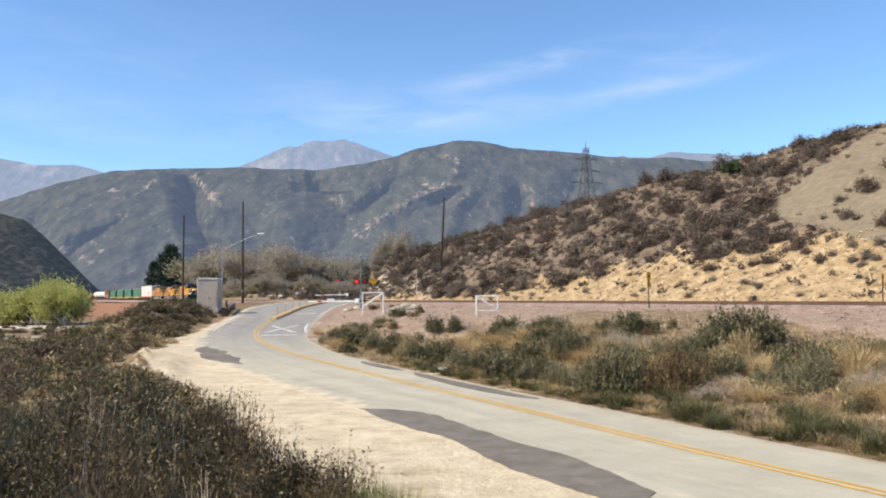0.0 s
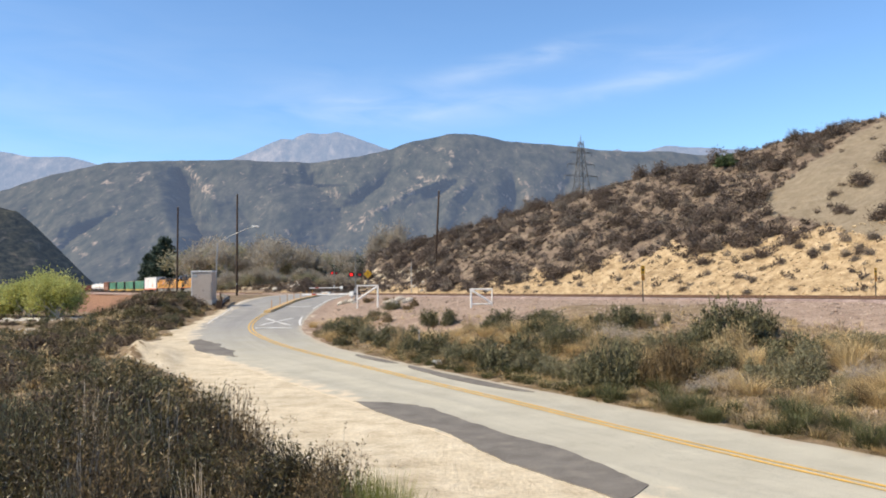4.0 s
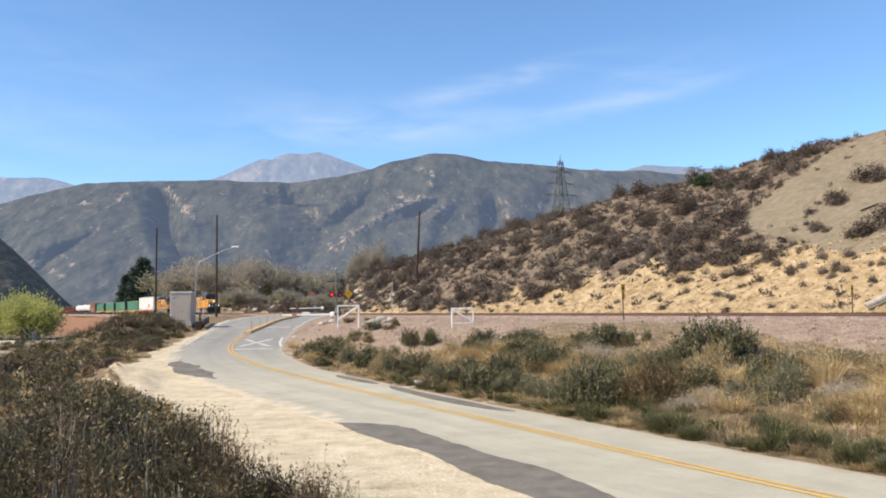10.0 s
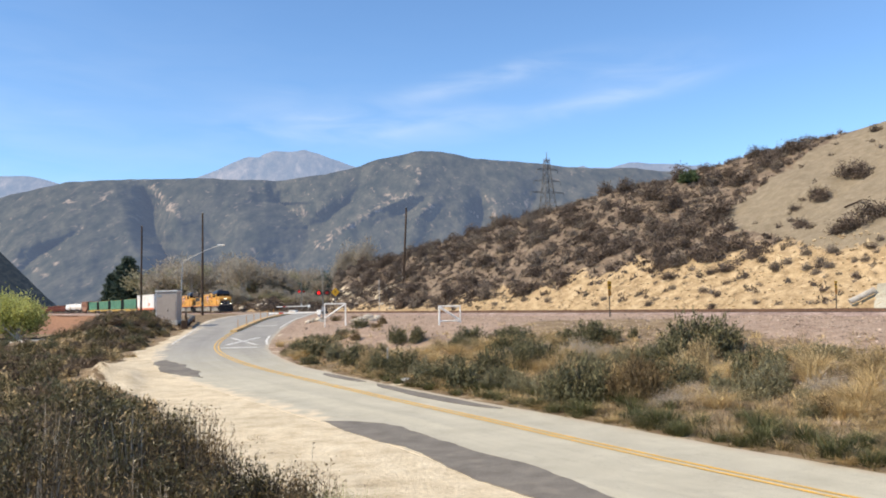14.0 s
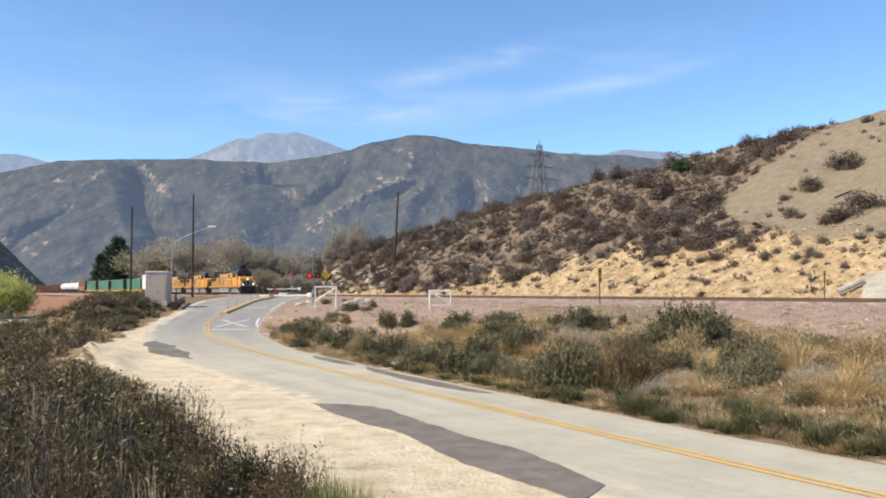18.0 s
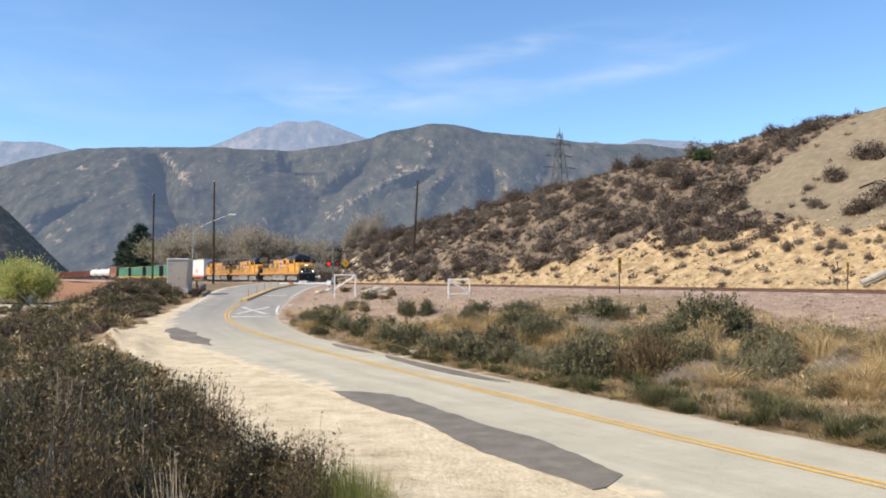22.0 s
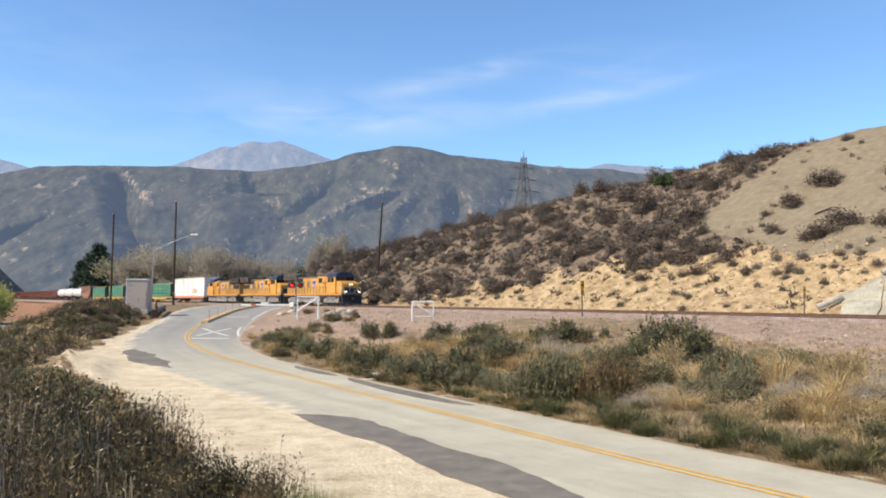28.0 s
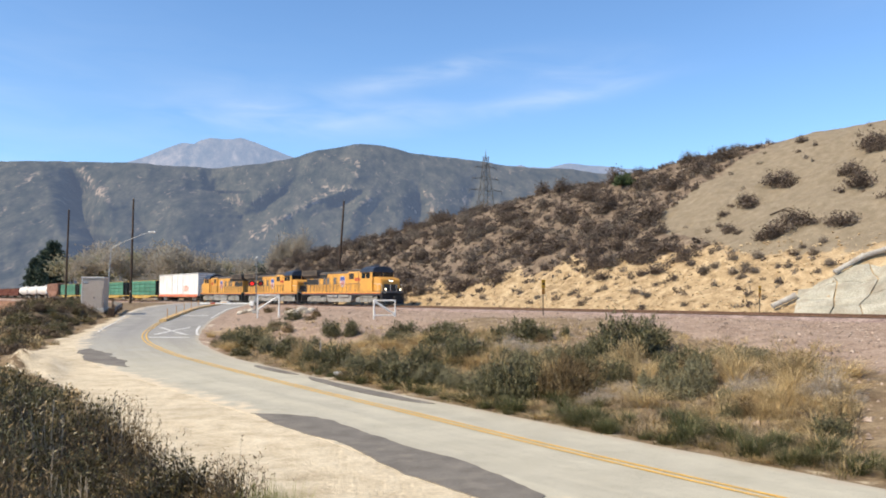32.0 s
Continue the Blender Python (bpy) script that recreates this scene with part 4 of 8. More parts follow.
TANK_GREY = mat("fuel_tank_grey", (0.26, 0.25, 0.235), (0.36, 0.35, 0.33), 1.0, 0.6, 0.1, stain=(0.12, 0.10, 0.08), stain_scale=1.0)
WHEEL_STEEL = mat("wheel_steel", (0.07, 0.06, 0.05), (0.14, 0.12, 0.10), 3.0, 0.55, 0.1, metal=0.4)
RED_TRIM = mat("red_trim", (0.42, 0.035, 0.03), (0.36, 0.05, 0.04), 2.0, 0.5)
WINDOW_DARK = mat("cab_glass", (0.012, 0.014, 0.017), (0.02, 0.023, 0.027), 1.0, 0.08, spec=0.8)
EMBLEM_BLUE = mat("emblem_blue", (0.05, 0.09, 0.30), (0.06, 0.10, 0.33), 2.0, 0.5)
EMBLEM_WHITE = mat("emblem_white", (0.52, 0.46, 0.47), (0.60, 0.54, 0.55), 2.0, 0.5)
LAMP_GLOW = glow("headlight_glow", (1.0, 0.86, 0.60), 3.5)
LAMP_OFF = mat("unlit_lamp_lens", (0.12, 0.12, 0.12), (0.2, 0.2, 0.2), 2.0, 0.2)
CAR_WHITE = mat("white_boxcar_paint", (0.78, 0.77, 0.75), (0.70, 0.69, 0.67), 0.5, 0.55, 0.03, stain=(0.52, 0.47, 0.42), stain_scale=0.5, fine_amt=0.08)
CAR_END = mat("grey_roof_and_shaded_end", (0.44, 0.44, 0.44), (0.52, 0.51, 0.50), 0.6, 0.6, 0.05, stain=(0.30, 0.27, 0.24), stain_scale=0.7)
CAR_RED = mat("red_lower_sill", (0.50, 0.13, 0.07), (0.62, 0.22, 0.12), 0.8, 0.6, 0.05)
FLAT_YELLOW = mat("flatcar_yellow", (0.55, 0.36, 0.07), (0.44, 0.29, 0.09), 0.8, 0.6, 0.05, stain=(0.25, 0.16, 0.08), stain_scale=0.8)
WRAP_GREEN = mat("green_lumber_wrap", (0.05, 0.165, 0.11), (0.08, 0.225, 0.155), 1.0, 0.55, 0.15, rand=0.18, spec=0.4)
# near-black for the shade on the lumber ends, and for the scrap load
WRAP_END = mat("shaded_end_and_scrap", (0.02, 0.026, 0.025), (0.045, 0.05, 0.048), 2.0, 0.8)
HOPPER_BROWN = mat("brown_hopper_paint", (0.24, 0.125, 0.085), (0.31, 0.18, 0.13), 0.6, 0.65, 0.05, stain=(0.16, 0.10, 0.08), stain_scale=0.5)
TANK_WHITE = mat("white_tank_paint", (0.66, 0.65, 0.62), (0.74, 0.73, 0.70), 0.5, 0.5, 0.03, stain=(0.40, 0.36, 0.31), stain_scale=0.6)
CAR_RUST = mat("rust_red_car_paint", (0.17, 0.06, 0.045), (0.24, 0.10, 0.07), 0.6, 0.7, 0.06, stain=(0.10, 0.06, 0.05), stain_scale=0.6)
WHEELS = []


def wheelset(parent, x, z=0.5, r=0.5):
    bm = BM()
    for sy in (-0.76, 0.76):
        rod(bm, (0, sy - 0.065, 0), (0, sy + 0.065, 0), r, seg=20)
        rod(bm, (0, sy + 0.065 * (1 if sy > 0 else -1), 0), (0, sy + 0.11 * (1 if sy > 0 else -1), 0), r * 0.35, seg=10)
        for k in range(5):                                   # raised plate ribs
            a = k * 2 * math.pi / 5
            box(bm, 0.18, r - 0.06, -0.02, 0.02, -0.03, 0.03, 0, Matrix.Translation((0, sy + (0.075 if sy > 0 else -0.075), 0)) @ Matrix.Rotation(a, 4, "Y"))
    rod(bm, (0, -0.9, 0), (0, 0.9, 0), 0.085, seg=10)
    ob = part("wheelset", bm, WHEEL_STEEL, parent)
    ob.location = (x, 0, z)
    return ob


def freight_truck(car, x):
    """A two-axle truck under a freight car."""
    bm = BM()
    for sy in (-1.02, 1.02):
        prism(bm, [(-1.25, 0.36), (-1.05, 0.30), (-0.45, 0.28), (0.45, 0.28), (1.05, 0.30), (1.25, 0.36), (1.25, 0.62), (0.75, 0.72), (0.4, 0.92), (-0.4, 0.92), (-0.75, 0.72), (-1.25, 0.62)], sy - 0.09, sy + 0.09)
        for k in (-0.18, 0.0, 0.18):
            rod(bm, (k, sy, 0.34), (k, sy, 0.66), 0.065, seg=8)
    box(bm, -0.22, 0.22, -1.15, 1.15, 0.55, 0.86, 0.03)
    t = part("truck", bm, TRUCK_GREY, car, "dusty cast steel truck frame")
    t.location = (x, 0, 0)
    for ax in (-0.88, 0.88):
        wheelset(t, ax, 0.46, 0.46)
    return t


def car_ends(car, half):
    """Couplers and end ladders of a freight car."""
    for sgn in (-1, 1):
        bm = box(BM(), half * sgn - 0.45, half * sgn + 0.45, -0.11, 0.11, 0.78, 0.98, 0.03)
        box(bm, half * sgn + 0.28 * sgn - 0.16, half * sgn + 0.28 * sgn + 0.16, -0.19, 0.19, 0.72, 1.04, 0.04)
        part("coupler", bm, BLACK_STEEL, car)


def loco_truck(car, x):
    bm = BM()
    for sy in (-1.12, 1.12):
        prism(bm, [(-2.75, 0.42), (-2.45, 0.34), (2.45, 0.34), (2.75, 0.42), (2.75, 0.80), (2.2, 0.98), (1.2, 0.86), (0.9, 1.02), (-0.9, 1.02), (-1.2, 0.86), (-2.2, 0.98), (-2.75, 0.80)], sy - 0.10, sy + 0.10)
        for ax in (-2.0, 0, 2.0):
            box(bm, ax - 0.24, ax + 0.24, sy - 0.17, sy + 0.17, 0.30, 0.74, 0.03)
            rod(bm, (ax - 0.36, sy, 0.5), (ax - 0.36, sy, 0.9), 0.09, seg=8)
            rod(bm, (ax + 0.36, sy, 0.5), (ax + 0.36, sy, 0.9), 0.09, seg=8)
        rod(bm, (-1.5, sy * 1.1, 1.0), (1.4, sy * 1.1, 1.0), 0.12, seg=8)
    box(bm, -2.3, 2.3, -0.9, 0.9, 0.75, 1.1, 0.05)
    t = part("truck", bm, TRUCK_GREY, car, "dusty grey three-axle truck frame")
    t.location = (x, 0, 0)
    for ax in (-2.0, 0.0, 2.0):
        wheelset(t, ax, 0.52, 0.52)


def locomotive(m):
    """A six-axle road diesel: cab forward (+x), long hood, flared radiators at the rear."""
    lo = thing("diesel_locomotive", m, "yellow diesel freight locomotive with dark grey cab roof", "locomotive", "locomotives of the train")
    part("underframe", box(BM(), -10.6, 10.3, -1.45, 1.45, 1.18, 1.52, 0.04), LOCO_GREY, lo)
    for sy in (-1, 1):
        part("side_sill", box(BM(), -10.4, 10.2, sy * 1.50 - 0.03, sy * 1.50 + 0.03, 1.40, 1.60, 0.015), LOCO_YELLOW, lo, "yellow side sill")
        part("sill_stripe", box(BM(), -10.4, 10.2, sy * 1.535 - 0.006, sy * 1.535 + 0.006, 1.36, 1.42), RED_TRIM, lo, "red stripe along the sill")
    part("walkway", box(BM(), -10.4, 10.0, -1.5, 1.5, 1.56, 1.62, 0.01), LOCO_GREY, lo)
    # fuel tank and air reservoirs
    part("fuel_tank", prism(BM(), [(-3.4, 1.15), (-3.4, 0.55), (-3.0, 0.32), (2.6, 0.32), (3.0, 0.55), (3.0, 1.15)], -1.38, 1.38), TANK_GREY, lo, "dusty grey fuel tank")
    for sy in (-1, 1):
        bm = rod(BM(), (-3.0, sy * 1.42, 1.02), (-0.4, sy * 1.42, 1.02), 0.17, seg=12)
        rod(bm, (0.2, sy * 1.42, 1.02), (2.6, sy * 1.42, 1.02), 0.15, seg=12)
        part("air_reservoir", bm, TANK_GREY, lo)
    loco_truck(lo, -6.7)
    loco_truck(lo, 6.6)
    # long hood
    def hood(x0, x1, half, z1, chamfer=0.18):
        bm = BM()
        ring = [(-half, 1.62), (half, 1.62), (half, z1 - chamfer), (half - chamfer, z1), (-half + chamfer, z1), (-half, z1 - chamfer)]
        va = [bm.verts.new((x0, y, z)) for y, z in ring]
        vb = [bm.verts.new((x1, y, z)) for y, z in ring]
        bm.faces.new(va)
        bm.faces.new(vb[::-1])
        for i in range(6):
            bm.faces.new((va[i], vb[i], vb[(i + 1) % 6], va[(i + 1) % 6]))
        bmesh.ops.recalc_face_normals(bm, faces=bm.faces)
        bmesh.ops.bevel(bm, geom=bm.edges[:], offset=0.02, segments=1, affect="EDGES")
        return bm
    part("long_hood", hood(-10.0, 2.0, 1.08, 4.08), LOCO_YELLOW, lo, "yellow engine hood with door panels")
    part("equipment_cabinet", hood(1.95, 5.4, 1.32, 4.12), LOCO_YELLOW, lo, "yellow equipment cabinet behind the cab")
    part("hood_roof", box(BM(), -6.4, 5.2, -0.86, 0.86, 4.08, 4.24, 0.05), ROOF_BROWN, lo, "dark grey hood roof")
    # flared radiator
    bm = prism(BM(), [(-1.08, 3.42), (-1.56, 3.82), (-1.56, 4.5), (1.56, 4.5), (1.56, 3.82), (1.08, 3.42)], -2.2, 2.2)
    bmesh.ops.transform(bm, matrix=Matrix.Translation((-8.3, 0, 0)) @ Matrix.Rotation(math.pi / 2, 4, "Z"), verts=bm.verts)
    part("radiator", bm, ROOF_BROWN, lo, "sooty brown flared radiator wings")
    bm = BM()
    for k in range(12):
        box(bm, -10.1 + k * 0.3, -9.95 + k * 0.3, -1.575, 1.575, 3.95, 4.4)
    part("radiator_grille", bm, BLACK_STEEL, lo)
    part("exhaust_stack", box(BM(), -2.6, -1.7, -0.28, 0.28, 4.2, 4.52, 0.04), BLACK_STEEL, lo)
    part("dynamic_brake_vent", box(BM(), 2.6, 4.6, -0.95, 0.95, 4.22, 4.42, 0.06), LOCO_GREY, lo)
    # hood doors
    dm = bpy.data.meshes.new("hood_door")
    bm = box(BM(), -0.42, 0.42, -0.012, 0.012, -0.95, 0.95, 0.006)
    bm.to_mesh(dm)
    bm.free()
    dm.materials.append(LOCO_YELLOW)
    lm = bpy.data.meshes.new("louvre_panel")
    bm = box(BM(), -0.31, 0.31, -0.024, 0.024, -0.12, 0.78, 0.01)
    bm.to_mesh(lm)
    bm.free()
    lm.materials.append(LOCO_GREY)
    sm = bpy.data.meshes.new("door_seam")
    bm = box(BM(), -0.03, 0.03, -0.016, 0.016, -1.0, 1.0)
    bm.to_mesh(sm)
    bm.free()
    sm.materials.append(BLACK_STEEL)
    for sy in (-1, 1):
        for k in range(12):
            x = -9.4 + k * 0.95
            if -1.0 < x < 1.3:
                continue
            d = new("hood_door", dm)
            d.parent, d.location = lo, (x, sy * 1.09, 2.70)
            if k % 3 != 1:
                v = new("louvre_panel", lm)
                v.parent = d
            e = new("door_seam", sm)
            e.parent, e.location = lo, (x + 0.475, sy * 1.085, 2.70)
    # dark intake grilles on the hood
    for sy in (-1, 1):
        part("intake_grille", box(BM(), -6.2, -3.9, sy * 1.095 - 0.015, sy * 1.095 + 0.015, 3.35, 3.92), BLACK_STEEL, lo, "dark air intake grille")
        part("access_panel", box(BM(), 3.7, 4.5, sy * 1.33 - 0.02, sy * 1.33 + 0.02, 1.75, 2.75, 0.01), LOCO_YELLOW, lo)
        part("panel_seam", box(BM(), 4.62, 4.69, sy * 1.33 - 0.015, sy * 1.33 + 0.015, 1.7, 4.0), BLACK_STEEL, lo)
        part("roof_edge", box(BM(), -6.4, 5.35, sy * 0.98 - 0.12, sy * 0.98 + 0.12, 3.96, 4.12, 0.03), LOCO_GREY, lo, "dark hood edge")
        part("intake_grille", box(BM(), -9.9, -6.5, sy * 1.095 - 0.02, sy * 1.095 + 0.02, 2.55, 3.3), BLACK_STEEL, lo, "dark louvred radiator intake")
        part("intake_grille", box(BM(), 2.3, 3.5, sy * 1.33 - 0.015, sy * 1.33 + 0.015, 3.2, 3.9), BLACK_STEEL, lo, "dark air intake grille")
        # shield emblem and lettering bars
        bm = BM()
        prism(bm, [(-0.62, 3.55), (-0.62, 2.75), (-0.32, 2.28), (0.0, 2.12), (0.32, 2.28), (0.62, 2.75), (0.62, 3.55), (0.0, 3.68)], sy * 1.10 - 0.012, sy * 1.10 + 0.012)
        e = part("emblem", bm, EMBLEM_WHITE, lo, "white and blue shield-shaped emblem")
        e.location.x = 0.2
        bm = box(BM(), -0.56, 0.56, sy * 1.116 - 0.004, sy * 1.116 + 0.004, 3.05, 3.52)
        part("emblem_band", bm, EMBLEM_BLUE, e)
        bm = BM()
        for k in range(3):
            box(bm, -0.36 + k * 0.28, -0.22 + k * 0.28, sy * 1.116 - 0.004, sy * 1.116 + 0.004, 2.38, 3.0)
        part("emblem_stripe", bm, RED_TRIM, e)
        bm = BM()
        for k in range(4):
            box(bm, 3.75 + k * 0.36, 4.0 + k * 0.36, sy * 1.335 - 0.006, sy * 1.335 + 0.006, 2.95, 3.35)
        part("number_bar", bm, RED_TRIM, lo, "red bars of lettering")
    # cab
    part("cab", hood(5.4, 8.25, 1.52, 3.98, 0.05), LOCO_YELLOW, lo, "yellow cab")
    bm = BM()
    ring = [(-1.55, 3.94), (-1.54, 4.06), (-1.2, 4.50), (-0.5, 4.68), (0.5, 4.68), (1.2, 4.50), (1.54, 4.06), (1.55, 3.94)]
    va = [bm.verts.new((5.35, y, z)) for y, z in ring]
    vb = [bm.verts.new((8.42 - (z - 3.94) * 0.3, y, z)) for y, z in ring]
    bm.faces.new(va)
    bm.faces.new(vb[::-1])
    for i in range(8):
        bm.faces.new((va[i], vb[i], vb[(i + 1) % 8], va[(i + 1) % 8]))
    bmesh.ops.recalc_face_normals(bm, faces=bm.faces)
    bmesh.ops.bevel(bm, geom=bm.edges[:], offset=0.03, segments=1, affect="EDGES")
    cab_top = part("cab_roof", bm, LOCO_NAVY, lo, "dark blue-grey cab roof")
    for sy in (-1, 1):
        for x0, x1 in ((5.75, 6.65), (6.80, 7.75)):
            bm = box(BM(), x0, x1, sy * 1.525 - 0.02, sy * 1.525 + 0.02, 3.22, 3.86, 0.02)
            part("side_window", bm, WINDOW_DARK, cab_top)
        bm = box(BM(), -0.04, 0.04, sy * 0.74 - 0.70, sy * 0.74 + 0.70, -0.30, 0.27, 0.02)
        w = part("windshield", bm, WINDOW_DARK, cab_top)
        w.matrix_basis = Matrix.Translation((8.27, 0, 3.70))
        part("sunshade", box(BM(), 5.8, 7.7, sy * 1.62 - 0.12, sy * 1.62 + 0.12, 3.95, 3.99), LOCO_GREY, cab_top)
    # nose
    bm = prism(BM(), [(8.24, 1.62), (10.02, 1.62), (10.02, 2.95), (9.75, 3.22), (8.24, 3.42)], -1.36, 1.36)
    bmesh.ops.bevel(bm, geom=bm.edges[:], offset=0.10, segments=2, affect="EDGES")
    nose = part("nose", bm, LOCO_YELLOW, lo, "broad yellow nose")
    part("nose_panel", box(BM(), 10.005, 10.04, -0.95, 0.95, 1.68, 2.5, 0.01), LOCO_NAVY, nose, "dark lower nose panel")
    part("nose_door", box(BM(), 10.0, 10.035, -0.95, -0.35, 2.52, 2.9, 0.01), LOCO_YELLOW, nose)
    part("headlight_box", box(BM(), 9.8, 10.06, -0.34, 0.34, 2.72, 3.06, 0.05), LOCO_GREY, nose)
    bm = rod(BM(), (10.02, 0.15, 2.89), (10.09, 0.15, 2.89), 0.095, seg=14)
    rod(bm, (10.02, -0.15, 2.89), (10.09, -0.15, 2.89), 0.095, seg=14)
    part("headlight", bm, LAMP_GLOW, nose, "lit twin headlight")
    # pilot, steps, ditch lights
    bm = prism(BM(), [(10.15, 1.52), (10.15, 0.35), (10.45, 0.16), (10.75, 0.18), (10.55, 0.60), (10.45, 1.52)], -1.48, 1.48)
    part("pilot", bm, BLACK_STEEL, lo, "black pilot plow")
    part("anticlimber", box(BM(), 10.2, 10.8, -1.2, 1.2, 1.42, 1.66, 0.04), LOCO_GREY, lo)
    bm = prism(BM(), [(-10.5, 1.52), (-10.5, 0.4), (-10.75, 0.3), (-10.75, 1.52)], -1.48, 1.48)
    part("rear_pilot", bm, BLACK_STEEL, lo)
    for sy in (-1, 1):
        part("ditch_light", rod(BM(), (10.46, sy * 1.02, 1.86), (10.62, sy * 1.02, 1.86), 0.09, seg=14), LAMP_GLOW, lo, "lit ditch light")
        part("ditch_light_box", box(BM(), 10.2, 10.5, sy * 1.02 - 0.19, sy * 1.02 + 0.19, 1.64, 2.08, 0.03), BLACK_STEEL, lo)
        for sx in (-1, 1):
            bm = BM()
            prism(bm, [(sx * 9.75 - 0.34, 1.5), (sx * 9.75 - 0.34, 0.38), (sx * 9.75 + 0.34, 0.38), (sx * 9.75 + 0.34, 1.5), (sx * 9.75 + 0.28, 1.5), (sx * 9.75 + 0.28, 0.46), (sx * 9.75 - 0.28, 0.46), (sx * 9.75 - 0.28, 1.5)], sy * 1.32 - 0.16, sy * 1.32 + 0.16)
            part("step_well", bm, BLACK_STEEL, lo)
        # side handrail
        bm = BM()
        rod(bm, (-10.2, sy * 1.46, 2.62), (5.3, sy * 1.46, 2.62), 0.022, seg=6)
        for k in range(15):
            rod(bm, (-10.2 + k * 1.1, sy * 1.46, 1.6), (-10.2 + k * 1.1, sy * 1.46, 2.62), 0.028, seg=6)
        part("handrail", bm, LOCO_GREY, lo, "dark grey walkway handrail")
        bm = BM()
        rod(bm, (8.4, sy * 1.42, 2.55), (10.3, sy * 1.42, 2.45), 0.022, seg=6)
        rod(bm, (10.3, sy * 1.42, 2.45), (10.3, sy * 1.42, 0.9), 0.022, seg=6)
        rod(bm, (9.4, sy * 1.42, 1.6), (9.4, sy * 1.42, 2.5), 0.02, seg=6)
        part("front_handrail", bm, WHITE_STEEL, lo)
        part("grab_iron", rod(BM(), (10.6, sy * 0.4, 2.5), (10.6, sy * 0.4, 1.6), 0.02, seg=6), WHITE_STEEL, lo)
    bm = rod(BM(), (6.4, 0.3, 4.7), (6.9, 0.3, 4.86), 0.05, 0.12, seg=10)
    rod(bm, (6.4, 0.0, 4.7), (6.95, 0.0, 4.88), 0.05, 0.13, seg=10)
    rod(bm, (6.4, -0.3, 4.7), (6.9, -0.3, 4.86), 0.05, 0.12, seg=10)
    part("horn", bm, LOCO_GREY, lo)
    part("roof_unit", box(BM(), 5.6, 6.3, -0.5, 0.5, 4.68, 4.86, 0.05), LOCO_GREY, lo)
    for sgn in (-1, 1):
        bm = box(BM(), sgn * 10.9 - 0.4, sgn * 10.9 + 0.35, -0.12, 0.12, 0.78, 1.0, 0.03)
        box(bm, sgn * 11.05 - 0.16, sgn * 11.05 + 0.16, -0.2, 0.2, 0.72, 1.06, 0.04)
        part("coupler", bm, BLACK_STEEL, lo)
    return lo


def boxcar(m):
    """A tall 86-foot parts boxcar."""
    half = 11.2
    c = thing("boxcar", m, "tall white boxcar with a red lower sill", "boxcar")
    part("body", box(BM(), -half, half, -1.52, 1.52, 1.05, 5.0, 0.05), CAR_WHITE, c, "white ribbed body")
    part("roof", prism(BM(), [(-half - 0.05, 5.0), (half + 0.05, 5.0), (half + 0.05, 5.08), (half, 5.18), (-half, 5.18), (-half - 0.05, 5.08)], -1.56, 1.56), CAR_END, c)
    for sy in (-1, 1):
        part("lower_sill", box(BM(), -half + 0.1, half - 0.1, sy * 1.535 - 0.03, sy * 1.535 + 0.03, 0.86, 1.30, 0.01), CAR_RED, c, "red lower sill")
        rm = bpy.data.meshes.new("side_rib")
        bm = box(BM(), -0.05, 0.05, -0.03, 0.03, 1.35, 4.95, 0.01)
        bm.to_mesh(rm)
        bm.free()
        rm.materials.append(CAR_WHITE)
        for k in range(22):
            x = -half + 0.6 + k * (2 * half - 1.2) / 21
            if abs(x) < 3.2:
                continue
            rb = new("side_rib", rm)
            rb.parent, rb.location = c, (x, sy * 1.54, 0)
        for x0 in (-3.05, 0.03):
            bm = box(BM(), x0, x0 + 3.0, sy * 1.56 - 0.03, sy * 1.56 + 0.03, 1.32, 4.9, 0.02)
            for k in range(5):
                box(bm, x0 + 0.15, x0 + 2.85, sy * 1.60 - 0.02, sy * 1.60 + 0.02, 1.55 + k * 0.72, 1.62 + k * 0.72)
            dr = part("door", bm, CAR_WHITE, c)
            part("door_bar", rod(BM(), (x0 + 0.4, sy * 1.64, 1.4), (x0 + 0.4, sy * 1.64, 4.8), 0.03, seg=6), GALV, dr)
        bm = BM()
        for k in range(5):
            box(bm, 3.9 + k * 0.5, 4.2 + k * 0.5, sy * 1.53 - 0.006, sy * 1.53 + 0.006, 1.9, 2.9)
        part("letter_bar", bm, CAR_RED, c, "faded orange bars of lettering")
    for sgn in (-1, 1):
        bm = BM()
        for k in range(9):
            box(bm, sgn * half - 0.05, sgn * half + 0.05, -1.4, 1.4, 1.3 + k * 0.42, 1.48 + k * 0.42, 0.03)
        # grey colour puts the shade of the white car's end into its ribs
        part("end_rib", bm, CAR_END, c, "ribbed end wall, greyed as in shade")
        bm = BM()
        for k in range(10):
            rod(bm, (sgn * (half - 0.1), 1.58, 1.2 + k * 0.36), (sgn * (half - 0.55), 1.58, 1.2 + k * 0.36), 0.016, seg=5)
        part("ladder", bm, GALV, c)
        freight_truck(c, sgn * 8.3)
    part("centre_sill", box(BM(), -half, half, -0.4, 0.4, 0.72, 1.05, 0.02), BLACK_STEEL, c)
    car_ends(c, half)
    return c


